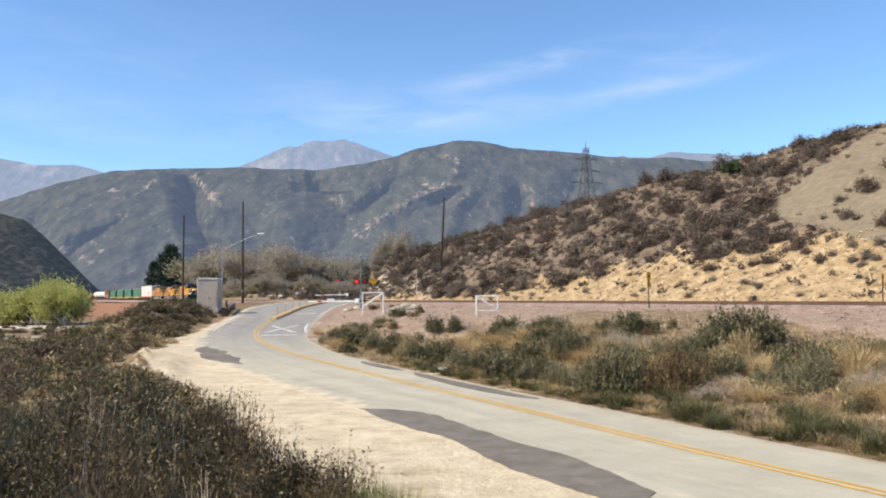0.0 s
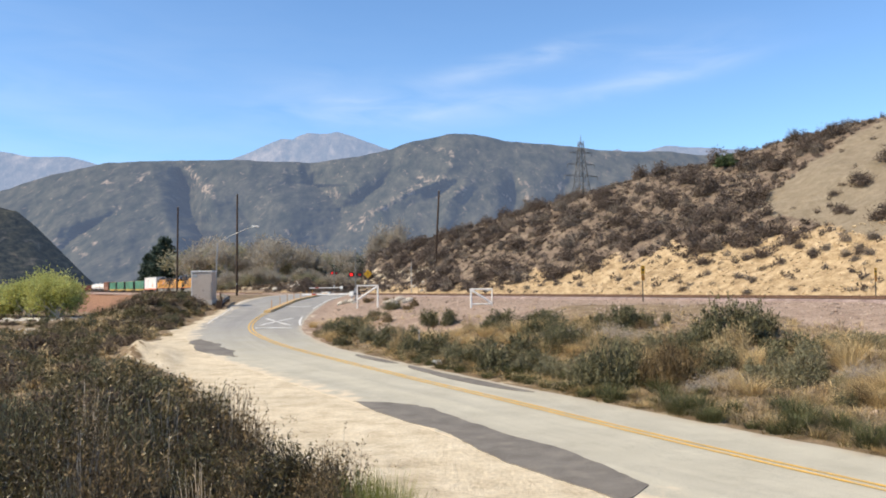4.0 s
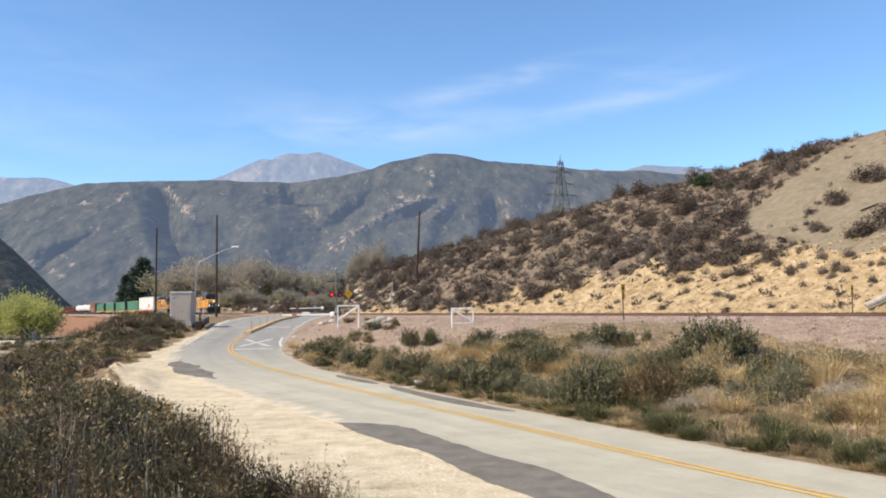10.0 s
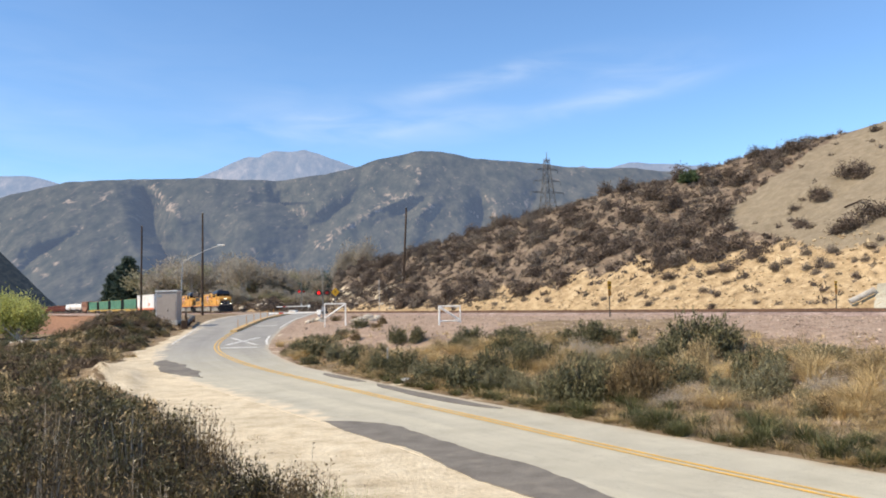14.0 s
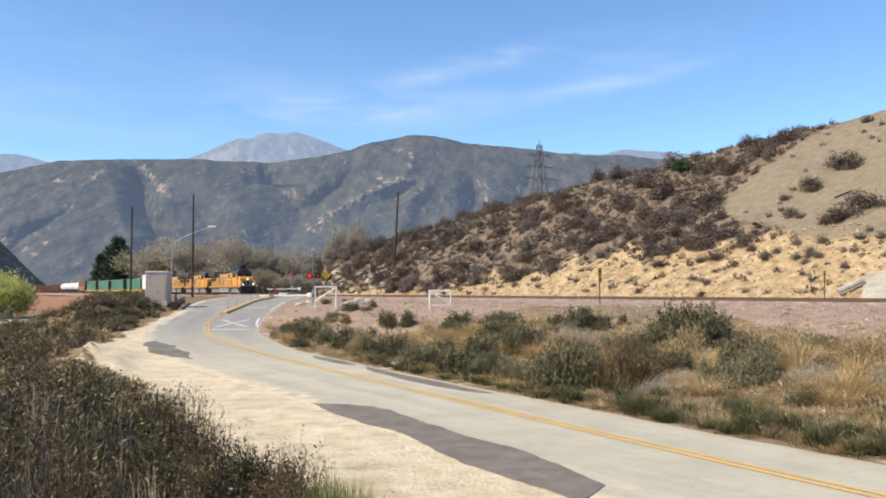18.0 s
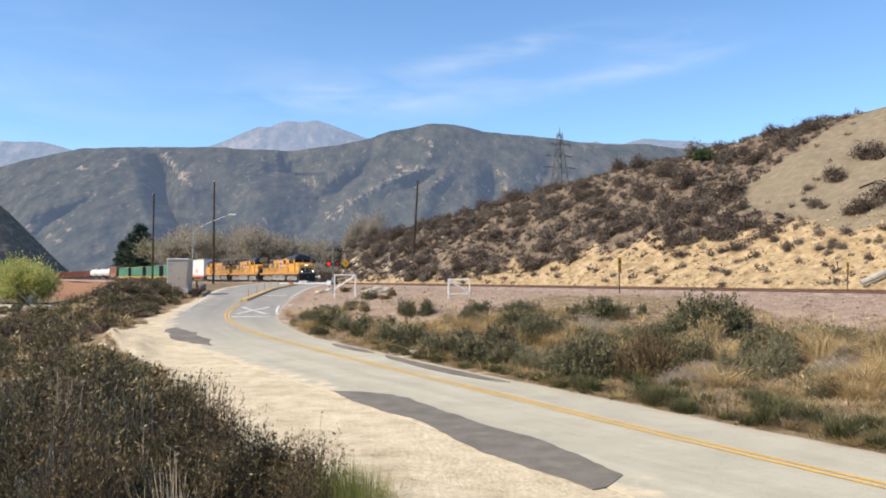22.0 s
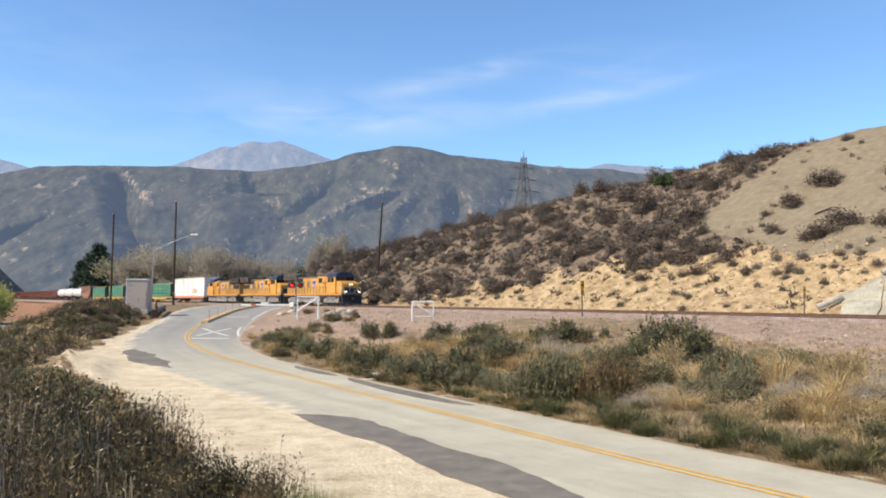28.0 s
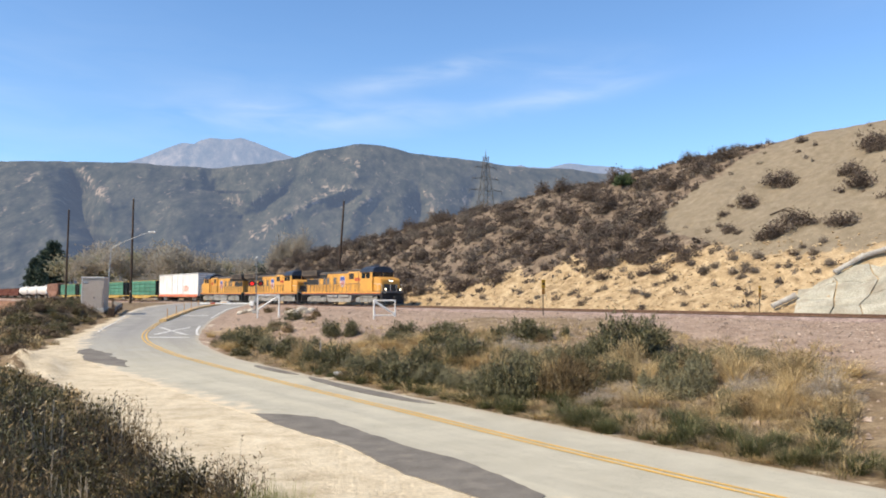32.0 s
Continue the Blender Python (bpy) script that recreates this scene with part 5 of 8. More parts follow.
def lumber_car(m):
    """A centrebeam flat car stacked with green-wrapped lumber."""
    half = 11.7
    c = thing("lumber_flatcar", m, "centrebeam flat car stacked with green-wrapped lumber bundles", "flat car", "lumber cars of the train")
    part("deck", box(BM(), -half, half, -1.45, 1.45, 1.0, 1.14, 0.02), FLAT_YELLOW, c)
    for sy in (-1, 1):
        part("side_sill", prism(BM(), [(-half, 1.12), (-half, 0.92), (-7.0, 0.90), (-4.5, 0.55), (4.5, 0.55), (7.0, 0.90), (half, 0.92), (half, 1.12)], sy * 1.45 - 0.04, sy * 1.45 + 0.04), FLAT_YELLOW, c, "yellow fish-belly side sill")
    for sgn in (-1, 1):
        bm = box(BM(), sgn * half - 0.08, sgn * half + 0.08, -1.4, 1.4, 1.14, 4.1, 0.02)
        # inner plate: dark colour stands in for the shade on the stack's end
        box(bm, sgn * 9.62 - 0.06, sgn * 9.62 + 0.06, -1.36, 1.36, 1.14, 4.12, 0.02)
        for k in range(5):
            box(bm, sgn * (half + 0.1) - 0.05, sgn * (half + 0.1) + 0.05, -1.4 + k * 0.66, -1.24 + k * 0.66, 1.14, 4.3)
        part("bulkhead", bm, WRAP_END, c, "dark ribbed end bulkhead, its inner plate the stack's shaded end")
        freight_truck(c, sgn * 9.0)
    bm = box(BM(), -half, half, -0.09, 0.09, 4.05, 4.30, 0.01)
    for k in range(9):
        box(bm, -half + 0.4 + k * 2.8, -half + 0.55 + k * 2.8, -0.08, 0.08, 1.14, 4.1)
    part("centre_beam", bm, FLAT_YELLOW, c)
    bme = bpy.data.meshes.new("lumber_block")
    bm = box(BM(), -1.82, 1.82, -0.60, 0.60, -0.345, 0.345, 0.03)
    bm.to_mesh(bme)
    bm.free()
    bme.materials.append(WRAP_GREEN)
    for i in range(5):
        for j in range(4):
            for sy in (-1, 1):
                b_ = new("lumber_block", bme)
                b_.parent = c
                b_.location = (-7.56 + i * 3.78 + random.uniform(-0.04, 0.04), sy * 0.76, 1.56 + j * 0.75)
    car_ends(c, half)
    return c


def hopper_car(m, mate, label, name="covered_hopper"):
    half = 8.0
    c = thing(name, m, label, "hopper car", "hopper cars of the train")
    bm = prism(BM(), [(-half, 4.5), (-half, 2.7), (-5.6, 1.15), (-3.9, 0.55), (-2.4, 1.2), (-0.8, 0.55), (0.8, 0.55), (2.4, 1.2), (3.9, 0.55), (5.6, 1.15), (half, 2.7), (half, 4.5)], -1.5, 1.5)
    part("body", bm, mate, c, "ribbed hopper body")
    part("roof", box(BM(), -half, half, -1.35, 1.35, 4.5, 4.68, 0.08), mate, c)
    for k in range(4):
        part("roof_hatch", rod(BM(), (-5.4 + k * 3.6, 0, 4.66), (-5.4 + k * 3.6, 0, 4.78), 0.38, seg=14), CAR_END, c)
    for sy in (-1, 1):
        for k in range(13):
            part("side_rib", box(BM(), -half + 0.2 + k * 1.3 - 0.05, -half + 0.2 + k * 1.3 + 0.05, sy * 1.54 - 0.04, sy * 1.54 + 0.04, 2.3, 4.5, 0.01), mate, c)
    for sgn in (-1, 1):
        bm = box(BM(), sgn * 7.7 - 0.9, sgn * 7.7 + 0.9, -1.4, 1.4, 1.0, 1.12, 0.02)
        for sy in (-1.35, 1.35):
            rod(bm, (sgn * 8.3, sy, 1.1), (sgn * 7.9, sy, 4.4), 0.05, seg=6)
        part("end_platform", bm, BLACK_STEEL, c)
        freight_truck(c, sgn * 6.4)
    car_ends(c, half + 0.4)
    return c


def tank_car(m):
    half = 8.2
    c = thing("tank_car", m, "white cylindrical tank car with top platform", "tank car", "tank cars of the train")
    bm = BM()
    mtx = Matrix.Translation((0, 0, 2.62)) @ Matrix.Rotation(math.pi / 2, 4, "Y")
    bmesh.ops.create_cone(bm, cap_ends=False, segments=28, radius1=1.45, radius2=1.45, depth=14.6, matrix=mtx)
    for sgn in (-1, 1):
        r = bmesh.ops.create_uvsphere(bm, u_segments=28, v_segments=10, radius=1.45)
        bmesh.ops.transform(bm, matrix=Matrix.Translation((sgn * 7.3, 0, 2.62)) @ Matrix.Diagonal((0.4, 1, 1, 1)), verts=r["verts"])
    part("tank", bm, TANK_WHITE, c, "white tank shell", smooth=True)
    part("dome", rod(BM(), (0, 0, 4.0), (0, 0, 4.45), 0.55, seg=18), TANK_WHITE, c)
    bm = box(BM(), -1.2, 1.2, -0.95, 0.95, 4.08, 4.12)
    for x in (-1.2, 1.2):
        for y in (-0.95, 0.95):
            rod(bm, (x, y, 4.1), (x, y, 4.75), 0.025, seg=6)
    for y in (-0.95, 0.95):
        rod(bm, (-1.2, y, 4.75), (1.2, y, 4.75), 0.025, seg=6)
    part("platform", bm, BLACK_STEEL, c)
    for sgn in (-1, 1):
        part("saddle", box(BM(), sgn * 6.2 - 0.7, sgn * 6.2 + 0.7, -1.2, 1.2, 0.85, 1.55, 0.04), BLACK_STEEL, c)
        part("end_frame", box(BM(), sgn * 7.7 - 0.75, sgn * 7.7 + 0.75, -1.35, 1.35, 0.88, 1.06, 0.03), BLACK_STEEL, c)
        freight_truck(c, sgn * 6.2)
        part("ladder", rod(BM(), (sgn * 0.9, 1.5, 1.2), (sgn * 0.9, 1.0, 4.1), 0.03, seg=6), GALV, c)
    car_ends(c, half + 0.25)
    return c


def gondola(m):
    half = 8.6
    c = thing("gondola", m, "rust-red ribbed gondola car", "gondola car", "gondolas of the train")
    part("floor", box(BM(), -half, half, -1.45, 1.45, 1.0, 1.15, 0.02), CAR_RUST, c)
    for sy in (-1, 1):
        bm = box(BM(), -half, half, sy * 1.45 - 0.05, sy * 1.45 + 0.05, 1.0, 3.55, 0.01)
        for k in range(14):
            box(bm, -half + 0.3 + k * 1.27, -half + 0.45 + k * 1.27, sy * 1.54 - 0.05, sy * 1.54 + 0.05, 0.95, 3.5)
        part("side_wall", bm, CAR_RUST, c)
    for sgn in (-1, 1):
        part("end_wall", box(BM(), sgn * half - 0.05, sgn * half + 0.05, -1.45, 1.45, 1.0, 3.6, 0.01), CAR_RUST, c)
        freight_truck(c, sgn * 6.6)
    part("load", prism(BM(), [(-half + 0.1, 2.9), (-6, 3.7), (-3, 3.5), (0, 3.8), (3.5, 3.5), (6.4, 3.75), (half - 0.1, 2.9)], -1.38, 1.38), WRAP_END, c, "dark scrap load")
    car_ends(c, half + 0.2)
    return c


SPEED = 5.15
SHORT = 0.905
TRAIN = []                    # (thing, metres behind the train's nose, turned round)


def build_train():
    a = locomotive(pose(0, 0, 0))
    b = copy_thing(a, pose(0, 0, 0))
    c = copy_thing(a, pose(0, 0, 0))
    a["label"] = "yellow lead locomotive with lit headlights and dark cab roof"
    c["label"] = "yellow trailing locomotive coupled with its cab to the rear"
    for lo in (b, c):                              # only the lead unit has its lamps lit
        for ob in lo.children_recursive:
            if ob.name.startswith(("headlight", "ditch_light")) and ob.data.materials[0] == LAMP_GLOW:
                ob.data = ob.data.copy()
                ob.data.materials[0] = LAMP_OFF
                ob["label"] = "unlit lamp"
    for lo in (b, c):                              # the trailing units are shorter models
        for ob in lo.children:
            ob.location.x *= SHORT
            if not ob.name.startswith("truck"):
                ob.data = ob.data.copy()
                ob.data.transform(Matrix.Diagonal((SHORT, 1, 1, 1)))
                for kid in ob.children:
                    kid.location.x *= SHORT
                    kid.data = kid.data.copy()
                    kid.data.transform(Matrix.Diagonal((SHORT, 1, 1, 1)))
    at = 0.0
    for lo, flip, length in ((a, False, 22.4), (b, False, 20.3), (c, True, 20.3)):
        TRAIN.append((lo, at + length / 2 - 0.1, flip))
        at += length
    bc = boxcar(pose(0, 0, 0))
    TRAIN.append((bc, at + 11.6, False))
    at += 23.2
    first = lumber_car(pose(0, 0, 0))
    lum = [first] + [copy_thing(first, pose(0, 0, 0)) for _ in range(3)]
    for u in lum:
        TRAIN.append((u, at + 12.2, False))
        at += 24.4
    h0 = hopper_car(pose(0, 0, 0), HOPPER_BROWN, "brown covered hopper car")
    for u in (h0,):
        TRAIN.append((u, at + 8.8, False))
        at += 17.6
    t0 = tank_car(pose(0, 0, 0))
    for u in [t0] + [copy_thing(t0, pose(0, 0, 0)) for _ in range(2)]:
        TRAIN.append((u, at + 8.9, False))
        at += 17.6
    g0 = gondola(pose(0, 0, 0))
    for k, u in enumerate([g0] + [copy_thing(g0, pose(0, 0, 0)) for _ in range(10)]):
        TRAIN.append((u, at + 9.2, False))
        at += 18.2


build_train()


# ---- plants: leaves and blades are single small faces, gathered on stems ----
LEAF_DARK = mat("dark_shrub_leaf", (0.046, 0.037, 0.013), (0.165, 0.13, 0.052), 3.0, 0.40, island=0.85, translucent=0.15, spec=0.4, lo=0.42, hi=0.72)
LEAF_BLUE = mat("blue_green_leaf", (0.090, 0.085, 0.043), (0.19, 0.173, 0.092), 3.0, 0.55, island=0.75, translucent=0.2, spec=0.3)
LEAF_TAN = mat("tan_dry_twigs", (0.29, 0.21, 0.108), (0.47, 0.365, 0.20), 1.5, 0.8, island=0.5, translucent=0.2)
LEAF_SAGE = mat("grey_green_leaf", (0.090, 0.088, 0.044), (0.18, 0.168, 0.095), 2.0, 0.7, island=0.45, translucent=0.18)
LEAF_OLIVE = mat("olive_brown_leaf", (0.088, 0.073, 0.033), (0.185, 0.152, 0.073), 1.5, 0.75, island=0.5, translucent=0.15)
LEAF_BROWN = mat("dry_brown_brush", (0.110, 0.077, 0.050), (0.21, 0.155, 0.102), 1.0, 0.85, island=0.5)
LEAF_GREEN = mat("fresh_green_leaf", (0.045, 0.068, 0.030), (0.085, 0.115, 0.05), 2.0, 0.6, island=0.4, translucent=0.25)
LEAF_LIME = mat("spring_willow_leaf", (0.36, 0.37, 0.11), (0.49, 0.49, 0.18), 0.5, 0.65, island=0.3, translucent=0.45)
LEAF_PINE = mat("dark_conifer_needles", (0.038, 0.058, 0.042), (0.070, 0.095, 0.062), 0.8, 0.7, island=0.4)
LEAF_GREY = mat("bare_grey_twigs", (0.33, 0.285, 0.225), (0.46, 0.41, 0.33), 0.4, 0.9, island=0.2, translucent=0.45)
LEAF_HAZEL = mat("budding_twigs", (0.27, 0.25, 0.155), (0.385, 0.355, 0.235), 0.4, 0.85, island=0.2, translucent=0.45)
BLADE_GOLD = mat("dry_golden_grass", (0.45, 0.325, 0.155), (0.64, 0.50, 0.275), 2.0, 0.7, island=0.35, translucent=0.25)
BLADE_GREEN = mat("green_grass_blade", (0.15, 0.17, 0.04), (0.28, 0.28, 0.09), 2.0, 0.6, island=0.4, translucent=0.3)
BLADE_OLIVE = mat("olive_dry_grass", (0.16, 0.13, 0.055), (0.27, 0.22, 0.10), 2.0, 0.7, island=0.4, translucent=0.25)
BLADE_DARK = mat("dark_weed_blade", (0.070, 0.078, 0.030), (0.15, 0.145, 0.062), 2.0, 0.65, island=0.45, translucent=0.2)
BLADE_STRAW = mat("grey_straw", (0.24, 0.185, 0.12), (0.36, 0.29, 0.20), 2.0, 0.8, island=0.4, translucent=0.2)
LEAF_RUST = mat("rusty_dry_leaf", (0.10, 0.068, 0.032), (0.25, 0.178, 0.09), 3.0, 0.7, island=0.6, translucent=0.2)
LEAF_SILVER = mat("silver_green_leaf", (0.15, 0.14, 0.078), (0.27, 0.245, 0.15), 2.0, 0.7, island=0.5, translucent=0.18)
LEAF_PALE = mat("pale_dead_leaf", (0.36, 0.31, 0.26), (0.52, 0.46, 0.39), 2.0, 0.85, island=0.4, translucent=0.2)
DEAD_TWIG = mat("pale_dead_twigs", (0.32, 0.26, 0.19), (0.50, 0.43, 0.34), 5.0, 0.9, island=0.3)
STEM = mat("grey_twig_bark", (0.045, 0.034, 0.024), (0.11, 0.088, 0.066), 5.0, 0.9, island=0.4)
BARK = mat("tree_bark", (0.24, 0.21, 0.175), (0.42, 0.38, 0.33), 2.0, 0.9, 0.4)


def unit(v):
    return v / np.maximum(np.linalg.norm(v, axis=-1, keepdims=True), 1e-9)


def leaf_faces(rng, pos, axis, length, width):
    """Pointed leaves at pos along axis, one face each."""
    n = len(pos)
    side = unit(np.cross(axis, unit(rng.normal(size=(n, 3)))))
    L = (length * rng.uniform(0.6, 1.3, n))[:, None]
    W = (width * rng.uniform(0.6, 1.3, n))[:, None]
    v = np.stack([pos - side * W * 0.5, pos + side * W * 0.5, pos + axis * L], 1).reshape(-1, 3)
    return v, np.arange(3 * n).reshape(-1, 3)


def twig_faces(a, b, r0, r1):
    """Three-sided tapering twigs from a to b."""
    n = len(a)
    d = unit(b - a)
    ref = np.where(np.abs(d[:, 2:3]) > 0.9, np.array([[1.0, 0, 0]]), np.array([[0, 0, 1.0]]))
    u = unit(np.cross(d, ref))
    w = np.cross(d, u)
    V = []
    for p, r in ((a, r0), (b, r1)):
        for k in range(3):
            t = k * 2 * math.pi / 3
            V.append(p + (u * math.cos(t) + w * math.sin(t)) * np.reshape(r, (-1, 1)))
    v = np.stack(V, 1).reshape(-1, 3)
    i = np.arange(n)[:, None] * 6
    f = np.concatenate([np.stack([i[:, 0] + k, i[:, 0] + (k + 1) % 3, i[:, 0] + 3 + (k + 1) % 3, i[:, 0] + 3 + k], 1) for k in range(3)])
    return v, f


def shrub_arrays(seed, radius, height, twigs, per, leaf_l, leaf_w, upright=0.5, spread=0.10, low=0.25, lobes=6):
    """A shrub: twigs fan out from the root into an uneven dome, leaves sit on their outer parts."""
    rng = np.random.default_rng(seed)
    lob = unit(np.abs(rng.normal(size=(lobes, 3))) * np.array([1, 1, 0.8]) * np.where(rng.random((lobes, 3)) < 0.5, -1, 1) * np.array([1, 1, 0]) + np.array([0, 0, 0.6]))
    lob_r = rng.uniform(0.55, 1.15, lobes)
    az = rng.uniform(0, 2 * math.pi, twigs)
    el = np.arcsin(rng.uniform(0.02, 1.0, twigs) ** (1.2 - 0.5 * upright))
    d = np.stack([np.cos(az) * np.cos(el), np.sin(az) * np.cos(el), np.sin(el)], 1)
    near = np.max((d @ lob.T > 0.84) * lob_r[None, :], axis=1)
    reach = np.where(near > 0, near, 0.55) * rng.uniform(0.7, 1.06, twigs)
    tip = d * reach[:, None] * np.array([radius, radius, height])
    root = np.stack([rng.normal(0, 0.16 * radius, twigs), rng.normal(0, 0.16 * radius, twigs), np.full(twigs, -0.08)], 1)
    root[:, :2] += tip[:, :2] * 0.25
    tip[:, 2] = np.maximum(tip[:, 2], 0.06 * height)
    mid = root + (tip - root) * 0.5
    r = 0.0035 * height + 0.0015
    sv, sf = twig_faces(root, tip, np.full(twigs, r), np.full(twigs, r * 0.3))
    t = rng.uniform(low, 1.05, (twigs, per)) ** 0.7
    p = np.where((t < 0.5)[..., None], root[:, None] + (mid - root)[:, None] * (t * 2)[..., None], mid[:, None] + (tip - mid)[:, None] * ((t - 0.5) * 2)[..., None])
    p = p.reshape(-1, 3) + rng.normal(0, spread, (twigs * per, 3)) * np.array([radius, radius, height * 0.8])
    p[:, 2] = np.maximum(p[:, 2], 0.01)
    grow = np.repeat(unit(tip - mid), per, axis=0)
    axis = unit(grow * 0.8 + rng.normal(0, 0.75, p.shape) + np.array([0, 0, 0.35 * upright]))
    lv, lf = leaf_faces(rng, p, axis, leaf_l, leaf_w)
    return (sv, sf), (lv, lf)


def grass_arrays(seed, radius, height, blades, width, lean=0.5, seg=3):
    """A tuft: blades rise from one root and bend outwards."""
    rng = np.random.default_rng(seed)
    az = rng.uniform(0, 2 * math.pi, blades)
    rr = radius * 0.35 * np.sqrt(rng.random(blades))
    base = np.stack([np.cos(az) * rr, np.sin(az) * rr, np.full(blades, -0.03)], 1)
    out = np.stack([np.cos(az + rng.normal(0, 0.5, blades)), np.sin(az + rng.normal(0, 0.5, blades)), np.zeros(blades)], 1)
    h = height * rng.uniform(0.45, 1.05, blades)
    l = lean * rng.uniform(0.1, 1.2, blades) * radius
    side = np.stack([-out[:, 1], out[:, 0], np.zeros(blades)], 1)
    V = []
    for k in range(seg + 1):
        t = k / seg
        c = base + out * (l * t ** 1.8)[:, None] + np.array([0, 0, 1.0]) * (h * (t - 0.22 * t * t))[:, None]
        w = (width * (1 - 0.85 * t))
        V += [c - side * w / 2, c + side * w / 2]
    v = np.stack(V, 1).reshape(-1, 3)
    i = np.arange(blades) * 2 * (seg + 1)
    f = np.concatenate([np.stack([i + 2 * k, i + 2 * k + 1, i + 2 * k + 3, i + 2 * k + 2], 1) for k in range(seg)])
    return v, f


def shrub_thing(name, label, category, group, seed, leaf_mat, stem_mat=None, **kw):
    st, le = shrub_arrays(seed, **kw)
    ob = thing(name, pose(0, 0, 0), label, category, group)
    if kw["twigs"] > 150:
        link_mesh("branchwork", np_mesh("branchwork", *st), stem_mat or STEM, ob)
    else:
        link_mesh("root_crown", np_mesh("root_crown", *twig_faces(np.array([[0.0, 0, -0.12]]), np.array([[0.03, 0.02, kw["height"] * 0.5]]), np.array([0.05 * kw["height"]]), np.array([0.02 * kw["height"]]))), STEM, ob)
    link_mesh("foliage", np_mesh("foliage", *le), leaf_mat, ob)
    return ob


def grass_thing(name, label, category, group, seed, blade_mat, **kw):
    ob = thing(name, pose(0, 0, 0), label, category, group)
    link_mesh("grass_crown", np_mesh("grass_crown", *grass_arrays(seed, **kw)), blade_mat, ob)
    return ob


class Stand:
    """Variants of one plant; the first plantings use the originals, later ones are copies."""

    def __init__(self, variants):
        self.variants, self.used, self.turn = variants, set(), 0
        self.kids = [list(v.children) for v in variants]

    def plant(self, x, y, scale=1.0, tall=1.0, sink=0.03, tilt=0.0):
        k = self.turn % len(self.variants)
        self.turn += 1
        m = Matrix.Translation((x, y, gz(x, y) - sink)) @ Matrix.Rotation(random.uniform(0, 6.28), 4, "Z") @ Matrix.Rotation(radians(tilt), 4, "X") @ Matrix.Diagonal((scale, scale, scale * tall, 1))
        if k not in self.used:
            self.used.add(k)
            self.variants[k].matrix_basis = m
            return self.variants[k]
        src, kids = self.variants[k], self.kids[k]
        ob = src.copy()
        scene.collection.objects.link(ob)
        ob.matrix_basis = m
        for kid in kids:
            c = kid.copy()
            scene.collection.objects.link(c)
            c.parent = ob
        return ob


def merged(name, arrays, places, material, label, category, parent=None):
    """Uncountable small plants as one object: base arrays set out at places (x, y, z, turn, scale)."""
    V, F, n = [], [], 0
    for i, (x, y, z, a, s) in enumerate(places):
        v, f = arrays[i % len(arrays)]
        c, d = math.cos(a) * s, math.sin(a) * s
        V.append(np.stack([v[:, 0] * c - v[:, 1] * d + x, v[:, 0] * d + v[:, 1] * c + y, v[:, 2] * s + z], 1))
        F.append(f + n)
        n += len(v)
    ob = link_mesh(name, np_mesh(name, np.vstack(V), np.vstack(F)), material, parent)
    return tagged(ob, label, category, kind="stuff")


rng = np.random.default_rng(12)

# near shrubs on the bank by the camera: dark, narrow-leaved, with grey twigs
near_dark = Stand([shrub_thing("leafy_shrub", "dark narrow-leaved shrub with grey twigs on the sandy bank", "shrub", "shrubs on the near bank", 100 + k, LEAF_DARK,
                               radius=0.72, height=1.9, twigs=240, per=28, leaf_l=0.072, leaf_w=0.031, upright=0.45, spread=0.05, lobes=12) for k in range(4)])
near_sage = Stand([shrub_thing("sage_shrub", "grey-green sage shrub on the sandy bank", "shrub", "sage on the near bank", 130 + k, LEAF_SAGE,
                               radius=0.68, height=1.7, twigs=300, per=24, leaf_l=0.06, leaf_w=0.016, upright=0.6, spread=0.07, lobes=9) for k in range(3)])
near_olive = Stand([shrub_thing("dry_shrub", "brown half-dry shrub with bare twigs", "shrub", "dry shrubs on the near bank", 150 + k, LEAF_RUST,
                                radius=0.62, height=1.5, twigs=260, per=20, leaf_l=0.06, leaf_w=0.019, upright=0.5, spread=0.07, lobes=9) for k in range(3)])
near_dead = Stand([shrub_thing("dead_shrub", "bare grey dead branches among the shrubs", "shrub", "dead branches on the near bank", 160 + k, LEAF_TAN, DEAD_TWIG,
                               radius=0.8, height=1.5, twigs=160, per=3, leaf_l=0.06, leaf_w=0.012, upright=0.4, spread=0.04, lobes=6) for k in range(2)])
tuft_olive = Stand([grass_thing("grass_tuft", "olive half-dry bunch grass", "grass", "grass tufts", 170 + k, BLADE_OLIVE, radius=0.55, height=0.95, blades=620, width=0.012, lean=0.55) for k in range(2)])
tuft_green = Stand([grass_thing("grass_tuft", "fresh green bunch grass by the roadside", "grass", "grass tufts", 180 + k, BLADE_GREEN, radius=0.6, height=0.75, blades=520, width=0.011, lean=0.6) for k in range(2)])
